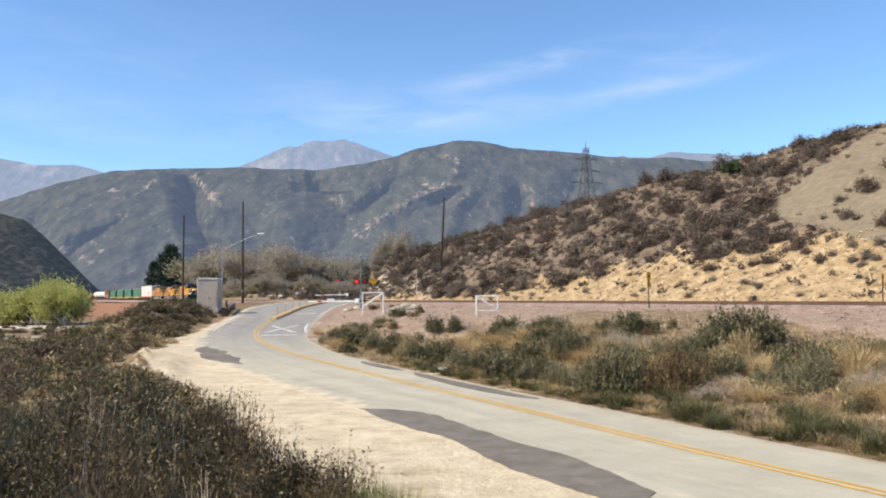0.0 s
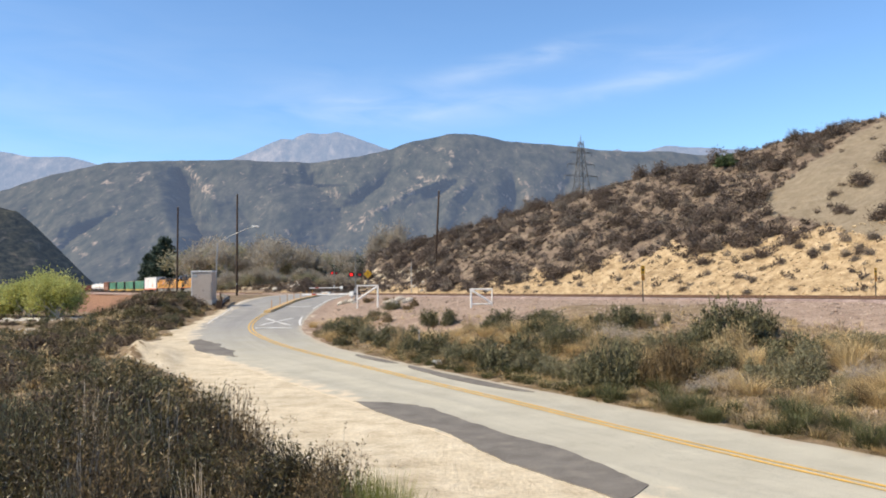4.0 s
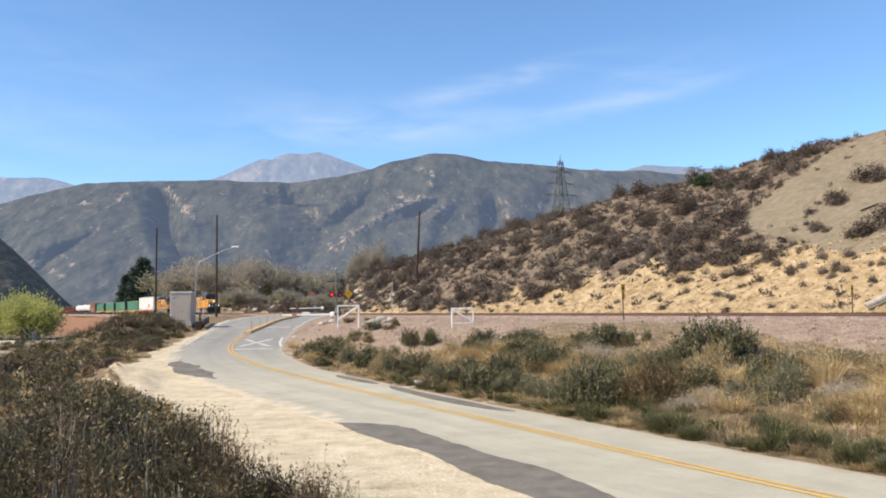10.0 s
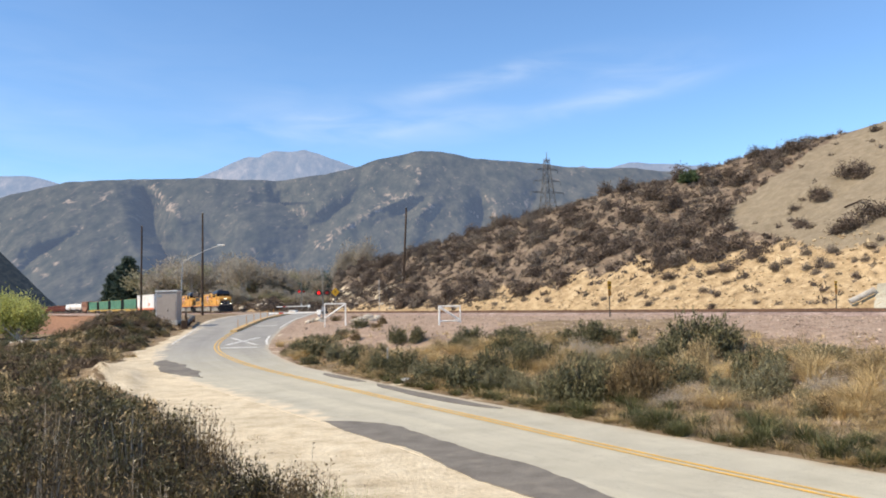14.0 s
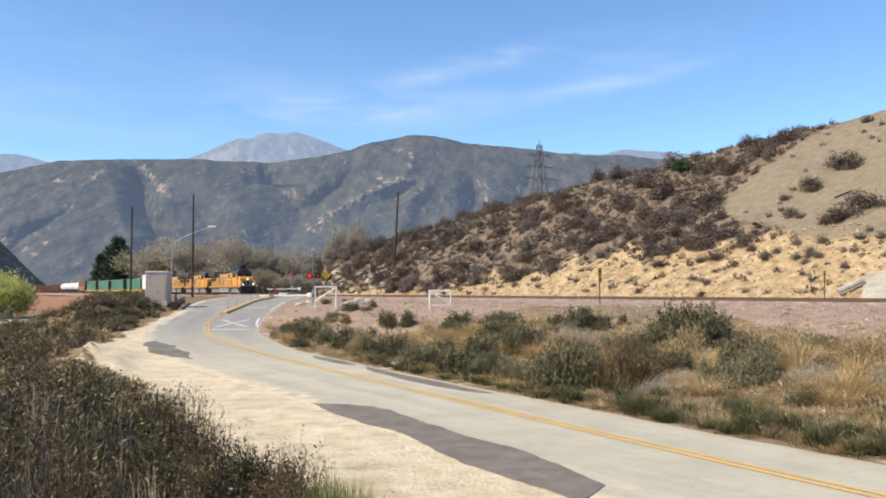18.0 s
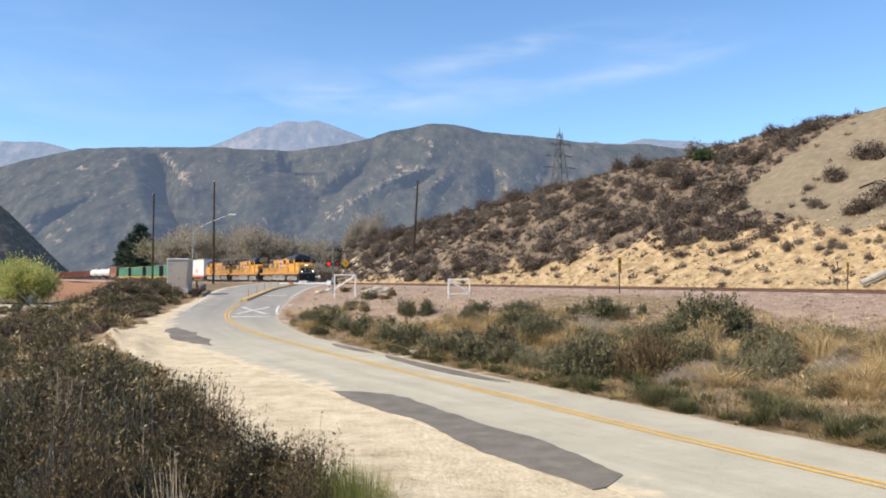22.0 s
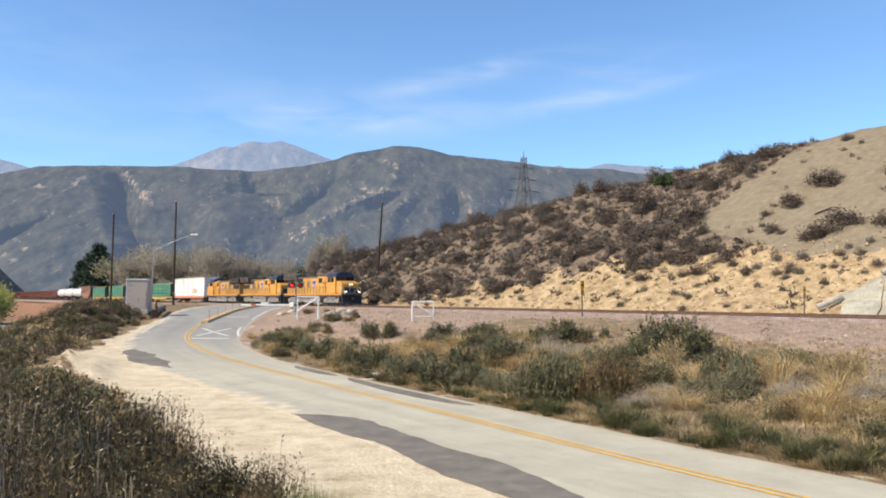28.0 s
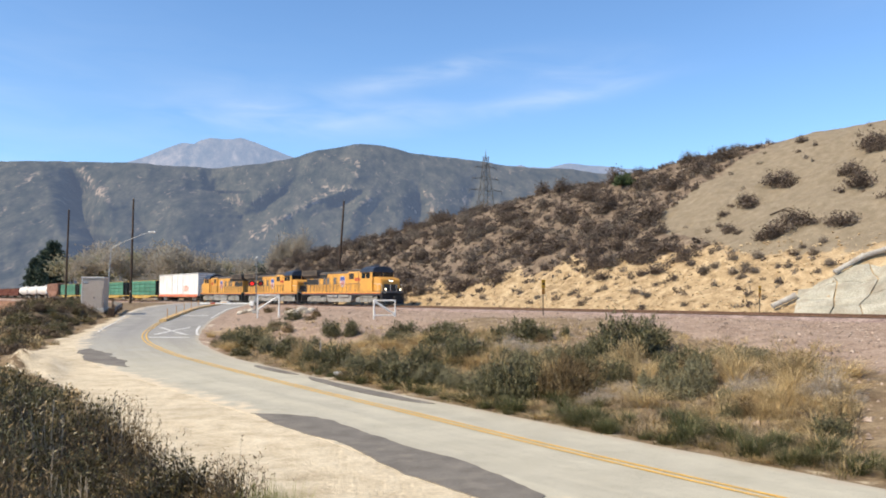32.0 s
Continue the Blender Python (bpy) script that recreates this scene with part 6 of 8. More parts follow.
# x, y, height of the top, kind
NEAR_ROWS = (
    "-5.99 13 2.6 d, -5.42 12.5 2.6 d, -5.49 13.5 2.58 d, -5.07 13.5 2.62 d, -4.66 13.5 2.62 d, -4.29 13.5 2.57 d, -3.91 13 2.5 d, -3.81 11.5 2.5 d, -3.57 12 2.36 d, "
    "-4.02 11 2.56 s, -4.47 11 2.5 d, -4.69 10.5 2.43 d, -4.94 10 2.37 o, -5.01 9.5 2.32 s, -4.26 9 2.33 d, -4.05 9.5 2.37 o, -3.85 10 2.36 s, -3.45 10 2.38 d, "
    "-3.26 10.5 2.27 d, -3.12 11 2.12 o, -3.25 12.5 2.12 o, -3.17 13 2.12 o, -2.98 12.8 1.85 o, -2.69 12.8 1.78 o, -2.5 9.5 2.15 d, -2.18 9.5 2.06 o, -1.86 9.5 2.13 d, "
    "-1.65 9.8 2.16 d, -1.44 9.8 2.16 d, -1.17 9.3 2.02 o, -2.52 8.5 2.2 d, -2.71 8.2 2.26 s, -2.92 8 2.25 d, -3.3 8 2.24 o, -3.49 7.6 2.25 s, -3.8 7.5 2.28 d, "
    "-1.94 8 2.07 o, -1.62 8 2.07 d, -1.29 8 2.0 o, -1.05 8.2 1.96 o, -6.68 13.5 2.5 s, -6.44 12.5 2.44 s, -5.61 12 2.48 s, -6.15 11.5 2.31 s, -6.67 12 2.45 o, "
    "-5.34 9.5 2.32 d, -4.31 7.5 2.28 d, -3.6 11.0 2.5 x, -2.9 8.8 2.38 x, -3.2 12.3 2.3 x, -2.3 8.2 2.3 x, -4.9 11.5 2.55 x, -1.9 10.2 2.1 x, "
    "-3.81 13.6 2.48 t, -3.65 13.6 2.44 t, -3.57 13 2.34 t, -0.88 8.7 2.05 g, -0.7 8.7 2.09 g, -0.5 8.6 2.03 g, -0.72 8.2 1.98 g, -0.41 8.4 1.94 g, -0.54 8 1.94 g, "
    "-4.0 12.6 2.52 d, -3.78 12.6 2.5 d, -3.6 12.8 2.44 d, -3.45 12.4 2.32 d, -3.9 11.8 2.42 d, -3.3 12.0 2.2 o, -4.2 12.0 2.5 d, "
    "-2.45 9.2 2.12 d, -2.3 8.8 2.12 o, -2.05 9.0 2.08 d, -1.8 9.2 2.12 d, -1.55 9.4 2.14 d, -1.35 9.2 2.06 d, -1.2 8.8 1.98 o, -1.75 8.4 2.0 d, -1.45 8.3 1.96 d, -2.1 8.1 2.0 d, -2.4 7.8 2.0 d, -1.15 8.0 1.9 d, -1.0 7.7 1.82 o, -1.9 7.5 1.9 d, "
    "-7.6 15.5 2.1 s, -8.4 17 1.9 o, -7.2 17.6 1.7 o, -9.6 18.5 1.9 d, -10.8 20.5 1.6 o, -8.8 21.5 1.2 s, -6.4 19.8 1.0 o, -7.8 14.2 2.2 o, -9.2 16.2 2.0 s")
for row in NEAR_ROWS.split(", "):
    x, y, top, kind = row.split()
    x, y = float(x), float(y)
    full = float(top) - gz(x, y) + (0.08 if x > -2.6 and kind in "do" else 0.0)
    if kind in "tg":
        st, base = (tuft_olive, 0.95) if kind == "t" else (tuft_green, 0.75)
        w = 0.78 if kind == "t" else 0.8
        st.plant(x, y, w, full / base * 1.15 / w)
        continue
    st, base = {"d": (near_dark, 1.9), "s": (near_sage, 1.7), "o": (near_olive, 1.5), "x": (near_dead, 1.5)}[kind]
    h = full * {"d": 0.93, "s": 0.93, "o": 1.0, "x": 1.0}[kind] * (1.0 if x > -2.75 else 1.04)
    w = min(max(h / base, 0.55), 1.0) 
    st.plant(x, y, w, h / base / w)

# further shrubs between them, none taller than the stand's outline as it falls towards the road
fill = np.random.default_rng(77)
FILL_A = [-0.62, -0.435, -0.33, -0.29, -0.264, -0.243, -0.20, -0.18, -0.15, -0.125, -0.10]
FILL_E = [-0.10, -0.102, -0.10, -0.102, -0.126, -0.145, -0.172, -0.178, -0.166, -0.185, -0.205]
for k in range(52):
    y = fill.uniform(7.3, 14.0)
    a = fill.uniform(-0.60, np.interp(y, [7.3, 9.5, 10.5, 14], [-0.13, -0.16, -0.26, -0.28]))
    x = a * y
    ground = gz(x, y)
    top = min(3.8 + (float(np.interp(a, FILL_A, FILL_E)) - 0.012) * y, ground + fill.uniform(0.9, 1.6))
    pick = fill.random()
    st, base = (near_dark, 1.9) if pick < 0.62 else (near_sage, 1.7) if pick < 0.76 else (near_olive, 1.5) if pick < 0.93 else (near_dead, 1.5)
    h = max(top - ground, 0.35)
    w = min(max(h / base, 0.5), 0.95)
    st.plant(x, y, w, h / base / w)

# brush on the flat and the rise left of the road
mid_olive = Stand([shrub_thing("brush", "low olive-brown brush on sandy ground", "shrub", "brush beside the road", 200 + k, LEAF_OLIVE,
                               radius=1.0, height=0.95, twigs=80, per=17, leaf_l=0.125, leaf_w=0.06, upright=0.7, spread=0.09) for k in range(3)])
mid_brown = Stand([shrub_thing("brush", "dry brown brush on sandy ground", "shrub", "brush beside the road", 210 + k, LEAF_BROWN,
                               radius=1.0, height=1.0, twigs=80, per=17, leaf_l=0.125, leaf_w=0.058, upright=0.6, spread=0.09) for k in range(3)])
mid_sage = Stand([shrub_thing("brush", "grey-green rounded brush on sandy ground", "shrub", "brush beside the road", 220 + k, LEAF_SAGE,
                              radius=0.9, height=0.9, twigs=80, per=17, leaf_l=0.12, leaf_w=0.05, upright=0.6, spread=0.08) for k in range(3)])
mid_tan = Stand([shrub_thing("dry_brush", "straw-coloured dry brush on sandy ground", "shrub", "brush beside the road", 230 + k, LEAF_TAN,
                             radius=0.9, height=0.8, twigs=80, per=17, leaf_l=0.14, leaf_w=0.032, upright=0.7, spread=0.09) for k in range(2)])


def sand_limit(y):
    return np.interp(y, [-60, 10, 16, 27, 33, 40, 47, 53, 62, 70, 83, 90], [6, 5.0, 5.2, 4.6, 3.8, 4.0, 3.0, 1.6, 1.7, 1.3, 1.5, 0.7])


count = 0
while count < 230:
    y = rng.uniform(20, 100) if rng.random() < 0.75 else rng.uniform(100, 190)
    x = -rng.uniform(0.04, 0.62) * y
    z, d, e, r, s, p, right, left, zr, on_road, h = [float(np.ravel(v)[0]) for v in ground_parts(np.array([x]), np.array([y]))]
    if e < float(sand_limit(y)) + 0.7 or p > -8 or (abs(x + 24.9) < 2.8 and 84 < y < 93) or (x > -0.30 * y + 0.5 and y < 36) or (abs(x + 14.7 + 0.3 * (y - 42)) < 1.9 and abs(y - 43) < 7):
        continue
    if y > 92 and x > -0.28 * y:
        continue
    pick = rng.random()
    st = mid_olive if pick < 0.32 else mid_brown if pick < 0.62 else mid_tan if pick < 0.76 else mid_sage
    sc = rng.uniform(0.75, 1.35) if y > 35 else rng.uniform(0.6, 1.0)
    if -28 < x < -18 and 58 < y < 84:
        sc *= 1.15
    st.plant(x, y, sc, rng.uniform(0.75, 1.1))
    count += 1

for k in range(150):                                       # close brush from the near bank to the rise
    y = rng.uniform(18, 62)
    x = -rng.uniform(0.27, 0.58) * y
    z, d, e, r, s, p, right, left, zr, on_road, h = [float(np.ravel(v)[0]) for v in ground_parts(np.array([x]), np.array([y]))]
    if e < float(sand_limit(y)) + 0.6 or (abs(x + 14.7 + 0.3 * (y - 42)) < 1.9 and abs(y - 43) < 7) or (x > -0.34 * y and y < 30):
        continue
    (mid_olive, mid_brown, mid_sage, mid_olive, mid_brown)[k % 5].plant(x, y, rng.uniform(0.6, 1.05), rng.uniform(0.8, 1.2))

for k in range(130):                                       # thick brush on the rise before the signal hut
    y = rng.uniform(56, 90)
    az = rng.uniform(-0.375, -0.272)
    x = az * y
    z, d, e, r, s, p, right, left, zr, on_road, h = [float(np.ravel(v)[0]) for v in ground_parts(np.array([x]), np.array([y]))]
    if e < 2.2 or (abs(x + 24.9) < 2.3 and y > 84):
        continue
    st = (mid_olive, mid_brown, mid_olive, mid_tan, mid_brown, mid_sage)[k % 6]
    st.plant(x, y, rng.uniform(0.7, 1.15), rng.uniform(0.8, 1.15))

for k in range(46):                                        # small dry plants on the dirt verge
    y = rng.uniform(56, 90)
    x = float(road_x(y)) - (float(np.interp(y, LANE_Y, LANE_L)) + rng.uniform(0.9, 3.6)) / float(road_cos(y))
    (mid_brown, mid_tan, mid_olive)[k % 3].plant(x, y, rng.uniform(0.25, 0.6), rng.uniform(0.7, 1.1))

# the bank between road and track
bank_dark = Stand([shrub_thing("green_shrub", "dark green leafy shrub on the gravel bank", "shrub", "shrubs on the gravel bank", 300 + k, LEAF_BLUE,
                               radius=1.0, height=1.05, twigs=130, per=28, leaf_l=0.10, leaf_w=0.050, upright=0.7, spread=0.055, lobes=14) for k in range(4)])
bank_sage = Stand([shrub_thing("sage_shrub", "grey-green shrub on the gravel bank", "shrub", "sage on the gravel bank", 310 + k, LEAF_SILVER,
                               radius=0.9, height=0.85, twigs=130, per=28, leaf_l=0.085, leaf_w=0.032, upright=0.7, spread=0.07) for k in range(3)])
bank_brown = Stand([shrub_thing("dry_shrub", "dry reddish-brown shrub on the gravel bank", "shrub", "dry shrubs on the gravel bank", 320 + k, LEAF_RUST,
                                radius=0.9, height=0.85, twigs=130, per=24, leaf_l=0.095, leaf_w=0.029, upright=0.8, spread=0.07) for k in range(3)])
bank_gold = Stand([grass_thing("dry_grass_tuft", "golden dry bunch grass on the gravel bank", "grass", "dry grass on the bank", 330 + k, BLADE_GOLD, radius=0.8, height=0.8, blades=290, width=0.017, lean=1.5) for k in range(4)])
bank_weed = Stand([grass_thing("roadside_weed", "dark green weeds along the road's edge", "grass", "roadside weeds", 340 + k, BLADE_DARK, radius=0.7, height=0.65, blades=240, width=0.022, lean=0.9) for k in range(3)])
bank_tan = Stand([shrub_thing("dry_shrub", "tan half-dead twiggy shrub on the gravel bank", "shrub", "tan shrubs on the gravel bank", 326 + k, LEAF_TAN,
                              radius=1.0, height=0.9, twigs=130, per=21, leaf_l=0.115, leaf_w=0.023, upright=0.8, spread=0.07) for k in range(3)])
bank_dead = Stand([shrub_thing("dead_shrub", "pale grey tangle of dead stalks on the gravel bank", "shrub", "dead stalks on the gravel bank", 350 + k, LEAF_PALE, DEAD_TWIG,
                               radius=1.0, height=0.8, twigs=220, per=9, leaf_l=0.08, leaf_w=0.02, upright=0.6, spread=0.06, lobes=7) for k in range(2)])
# x, y, half width, height, kind
BANK_ROWS = (
    "-6.9 53.7 0.6 1.0 d, -5.6 51.5 1.1 1.4 d, -4.3 49.0 0.9 1.3 s, -3.0 46.2 1.0 1.4 d, -1.9 44.2 0.8 1.2 t, -1.3 42.3 0.8 1.3 d, -0.1 41.3 0.9 1.2 d, 0.7 39.8 0.7 1.0 s, 1.4 38.2 0.8 1.1 t, 1.6 37.0 0.6 0.9 d, 2.4 35.2 1.0 1.4 d, "
    "3.1 36.6 0.8 1.1 d, 3.9 37.8 0.9 1.2 d, 3.6 47.8 1.0 0.95 d, 5.4 46.2 1.0 0.95 d, 6.0 38.2 1.0 1.4 d, 5.2 37.6 0.7 1.2 d, 9.2 41.7 1.1 1.2 d, 8.3 42.1 0.8 1.0 d, 10.1 41.4 0.8 1.0 d, "
    "6.0 29.0 1.0 1.6 d, 5.3 29.4 0.6 1.3 d, 6.6 28.8 0.6 1.2 d, 7.0 30.6 0.7 1.3 d, 7.9 28.2 1.1 1.5 b, 8.6 28.6 0.8 1.3 b, 7.2 28.7 0.7 1.4 b, 8.2 29.8 0.8 1.4 b, 9.0 30.6 0.8 1.2 b, "
    "11.7 33.6 1.3 1.9 d, 12.7 33.8 1.1 1.8 d, 11.0 34.2 1.0 1.5 d, 13.7 35.4 0.9 1.3 d, 10.6 33.0 0.7 1.2 d, 11.5 41.6 0.3 0.6 d, 11.2 26.3 1.0 1.2 s, 10.4 27.0 0.8 1.0 s, 12.2 27.2 0.8 1.1 s, 11.6 28.2 0.6 1.1 d, "
    "7.8 45.2 0.8 0.8 g, 4.1 41.5 0.9 0.9 g, 3.2 42.6 0.8 0.8 g, 10.7 28.5 0.9 1.4 g, 11.3 29.6 0.9 1.4 g, 10.2 29.8 0.8 1.3 t, 11.2 31.2 0.9 1.4 t, 10.2 31.6 0.8 1.2 g, 13.2 26.6 1.0 1.6 g, 13.9 27.6 1.0 1.6 g, 11.9 22.4 0.7 1.1 g, 12.9 23.6 0.8 1.3 g, 14.1 30.5 0.8 1.0 g, 15.2 26.0 1.0 1.4 t, 14.2 24.8 0.9 1.4 g, 12.6 29.6 0.7 1.0 t, "
    "8.5 38.1 1.2 0.8 r, 8.0 39.5 0.9 0.8 r, 9.4 37.4 0.8 0.8 r, 9.2 27.2 0.9 0.5 r, 10.0 27.9 0.7 0.5 r, 8.4 26.9 0.7 0.45 r, 12.8 25.1 0.8 0.9 r, 14.6 23.8 0.8 1.0 r, 6.6 40.2 0.8 0.8 r, 4.6 32.5 0.9 1.0 s, 3.3 33.9 0.7 1.0 s, 5.4 31.4 0.8 1.0 s, 6.4 33.2 0.8 1.1 t, 7.4 34.6 0.8 1.0 s, "
    "-0.5 51.1 0.7 1.2 d, -3.7 68.1 0.9 0.7 d, -2.4 67.0 0.6 0.6 b, 0.6 50.2 0.6 1.0 d, 1.8 46.6 0.7 0.8 t, 2.8 45.6 0.7 0.9 d, 0.4 46.0 0.7 0.9 g, -1.6 48.0 0.7 0.9 d, -0.6 46.8 0.6 0.8 g, -2.8 50.0 0.7 1.0 t, 6.6 50.8 0.6 0.5 s, 10.8 46.6 0.5 0.4 d, -2.0 71.5 0.6 0.8 b, -5.0 83.0 0.9 0.7 b, -7.2 84.5 0.7 0.8 b, "
    "-3.4 56.0 0.6 0.7 b, -5.8 57.0 0.6 0.8 d, -4.6 60.5 0.6 0.7 b, 5.0 43.6 0.8 1.0 d, 6.6 43.2 0.8 0.9 t, 6.0 41.8 0.8 1.0 d, 7.6 41.2 0.7 0.8 t, 4.8 39.6 0.8 0.9 t, 7.2 36.8 0.9 1.0 t, 8.8 34.0 0.8 1.0 s, 9.6 35.2 0.8 0.9 t, 8.2 32.2 0.8 1.0 t, 9.4 32.2 0.7 1.0 d")
for row in BANK_ROWS.split(", "):
    x, y, w, hgt, kind = row.split()
    w, hgt = float(w), float(hgt)
    st, base = {"d": (bank_dark, 1.05), "s": (bank_sage, 0.85), "b": (bank_brown, 0.85), "t": (bank_tan, 0.9), "g": (bank_gold, 0.8), "r": (bank_dead, 0.8)}[kind]
    st.plant(float(x), float(y), w * 1.1, hgt * (0.8 if kind == "g" else 1.12) / base / (w * 1.1))
count = 0
while count < 250:
    y = rng.uniform(14, 62)
    d_ = rng.uniform(0.5, 22)
    x = float(road_x(y)) + (float(np.interp(y, LANE_Y, LANE_R)) + d_) / float(road_cos(y))
    s, p = track_sp(x, y)
    if p > -24 or x > 0.66 * y or (y > 46 and x > -4.5):
        continue
    pick = rng.random()
    thin = float(sstep(14, 24, x - 0.1 * y))              # sparser, drier towards the gravel in the south
    if rng.random() < 0.3 * thin:
        continue
    if d_ < 3.0 and y < 34:
        bank_weed.plant(x, y, rng.uniform(0.7, 1.25))
    elif pick < 0.15 * (1 - 0.8 * thin):
        bank_dark.plant(x, y, rng.uniform(0.5, 1.0), rng.uniform(0.8, 1.15))
    elif pick < 0.28:
        bank_sage.plant(x, y, rng.uniform(0.5, 1.0), rng.uniform(0.7, 1.1))
    elif pick < 0.36:
        bank_brown.plant(x, y, rng.uniform(0.5, 0.95), rng.uniform(0.7, 1.1))
    elif pick < 0.44:
        bank_dead.plant(x, y, rng.uniform(0.5, 0.9), rng.uniform(0.6, 1.0))
    elif pick < 0.66:
        bank_tan.plant(x, y, rng.uniform(0.5, 1.0), rng.uniform(0.7, 1.1))
    else:
        bank_gold.plant(x, y, rng.uniform(0.7, 1.3))
    count += 1
for k in range(84):                                       # weeds close along the right edge
    y = 13 + k * 0.36
    x = float(road_x(y)) + (float(np.interp(y, LANE_Y, LANE_R)) + rng.uniform(0.25, 1.9)) / float(road_cos(y))
    (bank_weed if k % 5 else bank_gold).plant(x, y, rng.uniform(0.6, 1.0), rng.uniform(0.7, 1.1) * (1.0 if k % 5 else 0.7))

# chaparral on the cut hillside
LEAF_CHAP = mat("chaparral_leaf", (0.082, 0.061, 0.049), (0.16, 0.123, 0.097), 0.6, 0.9, island=0.4)
LEAF_ASH = mat("grey_brown_leaf", (0.125, 0.100, 0.082), (0.23, 0.19, 0.152), 0.8, 0.9, island=0.45)
hill_brown = Stand([shrub_thing("chaparral_shrub", "dark brown chaparral shrub on the hillside", "shrub", "chaparral on the hillside", 400 + k, LEAF_CHAP,
                                radius=1.15, height=1.9, twigs=84, per=15, leaf_l=0.17, leaf_w=0.13, upright=0.95, spread=0.14, low=0.1, lobes=16) for k in range(5)])
hill_grey = Stand([shrub_thing("chaparral_shrub", "grey-brown twiggy shrub on the hillside", "shrub", "chaparral on the hillside", 410 + k, LEAF_ASH,
                               radius=1.05, height=1.6, twigs=76, per=15, leaf_l=0.17, leaf_w=0.11, upright=0.95, spread=0.14, low=0.1, lobes=16) for k in range(4)])
hill_green = Stand([shrub_thing("green_tree_shrub", "round green shrub standing out on the hillside", "shrub", "", 420, LEAF_GREEN,
                                radius=2.2, height=2.2, twigs=120, per=12, leaf_l=0.4, leaf_w=0.2, upright=0.5, spread=0.08)])


def slope_point(s, p):
    x, y = on_track(s, p)
    return x, y


def bare_here(s, p):
    return s < np.interp(p, BARE_P, BARE_S) and p > 13


def cut_height(s):
    return float(np.interp(s, CUT_S, CUT_TOP))


count = 0
while count < 300:
    s, p = rng.uniform(-45, 100), 5 + 40 * rng.random() ** 0.85
    x, y = slope_point(s, p)
    if p > np.interp(s, [-60, 0, 31, 49, 77, 84, 110], [44, 42, 37, 31, 27, 23, 18]):
        continue
    keep = 1.0
    if p - 4 < cut_height(s):
        keep = 0.08
    if bare_here(s, p):
        keep = 0.0
    if rng.random() > keep or (abs(s - 62) < 8 and p < 9):
        continue
    sc = rng.uniform(0.7, 1.4) * (0.6 if p - 4 < cut_height(s) else 1.0)
    if p > 35:
        sc *= 0.65
    (hill_brown if rng.random() < 0.6 else hill_grey).plant(x, y, sc, rng.uniform(0.7, 1.05), 0.15)
    count += 1
for s, p, w in ((-30.0, 29.0, 1.75), (-31.4, 28.4, 1.2), (-29.2, 24.6, 1.4), (-28.6, 25.4, 1.1), (-37.6, 16.7, 1.6), (-36.4, 16.3, 1.2), (-38.0, 18.6, 1.4), (-39.2, 18.4, 1.3), (-31.3, 18.2, 0.9), (-32.4, 18.0, 0.6), (-37.7, 11.4, 0.6),
                (-22.7, 16.0, 1.35), (-26.0, 15.5, 1.3), (-25.0, 15.2, 1.0), (-27.5, 12.0, 1.0), (-17.6, 23.0, 1.8), (-18.4, 21.6, 1.4), (-16.4, 22.6, 1.4), (-19.1, 15.5, 1.2), (-13.9, 17.2, 1.6), (-15.2, 17.0, 1.4), (-31.0, 12.5, 0.6), (-28.3, 7.6, 0.42), (-30.4, 7.0, 0.4),
                (-33.4, 11.3, 0.7), (-16.1, 38.3, 1.5), (-17.4, 38.6, 1.1), (-15.9, 34.6, 1.6), (-14.9, 35.6, 1.4), (-14.0, 32.7, 1.6), (-13.2, 31.6, 1.3), (-10.3, 39.4, 1.4), (-18.5, 29.9, 0.6), (-27.7, 22.5, 0.7), (-8.9, 21.5, 1.5), (-8.9, 16.1, 1.5), (-3.7, 23.9, 1.6), (-21.2, 11.9, 1.1),
                (-22.0, 9.8, 0.85), (-40.9, 13.5, 0.6), (-41.6, 10.0, 0.4), (-31.4, 5.0, 0.5), (-22.3, 13.6, 1.0), (-29.5, 9.4, 0.55), (-26.4, 11.2, 0.8), (-37.5, 34.4, 1.7), (-38.6, 33.2, 1.4), (-38.1, 28.6, 1.4), (-40.9, 25.2, 1.5), (-42.8, 18.0, 1.5), (-46.0, 22.0, 1.4), (-26.0, 40.5, 0.9)):
    x, y = slope_point(s, p)
    hill_brown.plant(x, y, w * 0.92, 0.66, 0.2)
for s, p, w in ((-37.2, 12.1, 0.55), (-35.2, 13.0, 0.5), (-37.7, 13.2, 0.6), (-38.2, 10.0, 0.45), (-34.2, 11.7, 0.5), (-33.2, 11.3, 0.45), (-36.3, 11.6, 0.55), (-38.8, 10.8, 0.5), (-31.0, 12.5, 0.45), (-28.0, 7.9, 0.38), (-30.3, 7.1, 0.36), (-31.3, 5.2, 0.35),
                (-40.6, 11.7, 0.4), (-41.5, 11.6, 0.4), (-41.9, 12.7, 0.35), (-45.4, 11.2, 0.5), (-42.9, 13.2, 0.55), (-42.7, 15.2, 0.45), (-41.2, 14.4, 0.4), (-41.6, 10.2, 0.3), (-44.9, 10.2, 0.35), (-30.3, 19.8, 0.55), (-28.5, 20.5, 0.4), (-27.6, 17.5, 0.35), (-35.5, 5.6, 0.35),
                (-24.0, 8.2, 0.4), (-20.0, 7.4, 0.4), (-16.0, 6.6, 0.45), (-12.0, 7.6, 0.5), (-7.0, 6.4, 0.45), (-2.0, 6.8, 0.5), (3.0, 6.0, 0.45), (8.0, 7.2, 0.5)):
    x, y = slope_point(s, p)
    hill_grey.plant(x, y, w * 1.05, 0.85, 0.1)
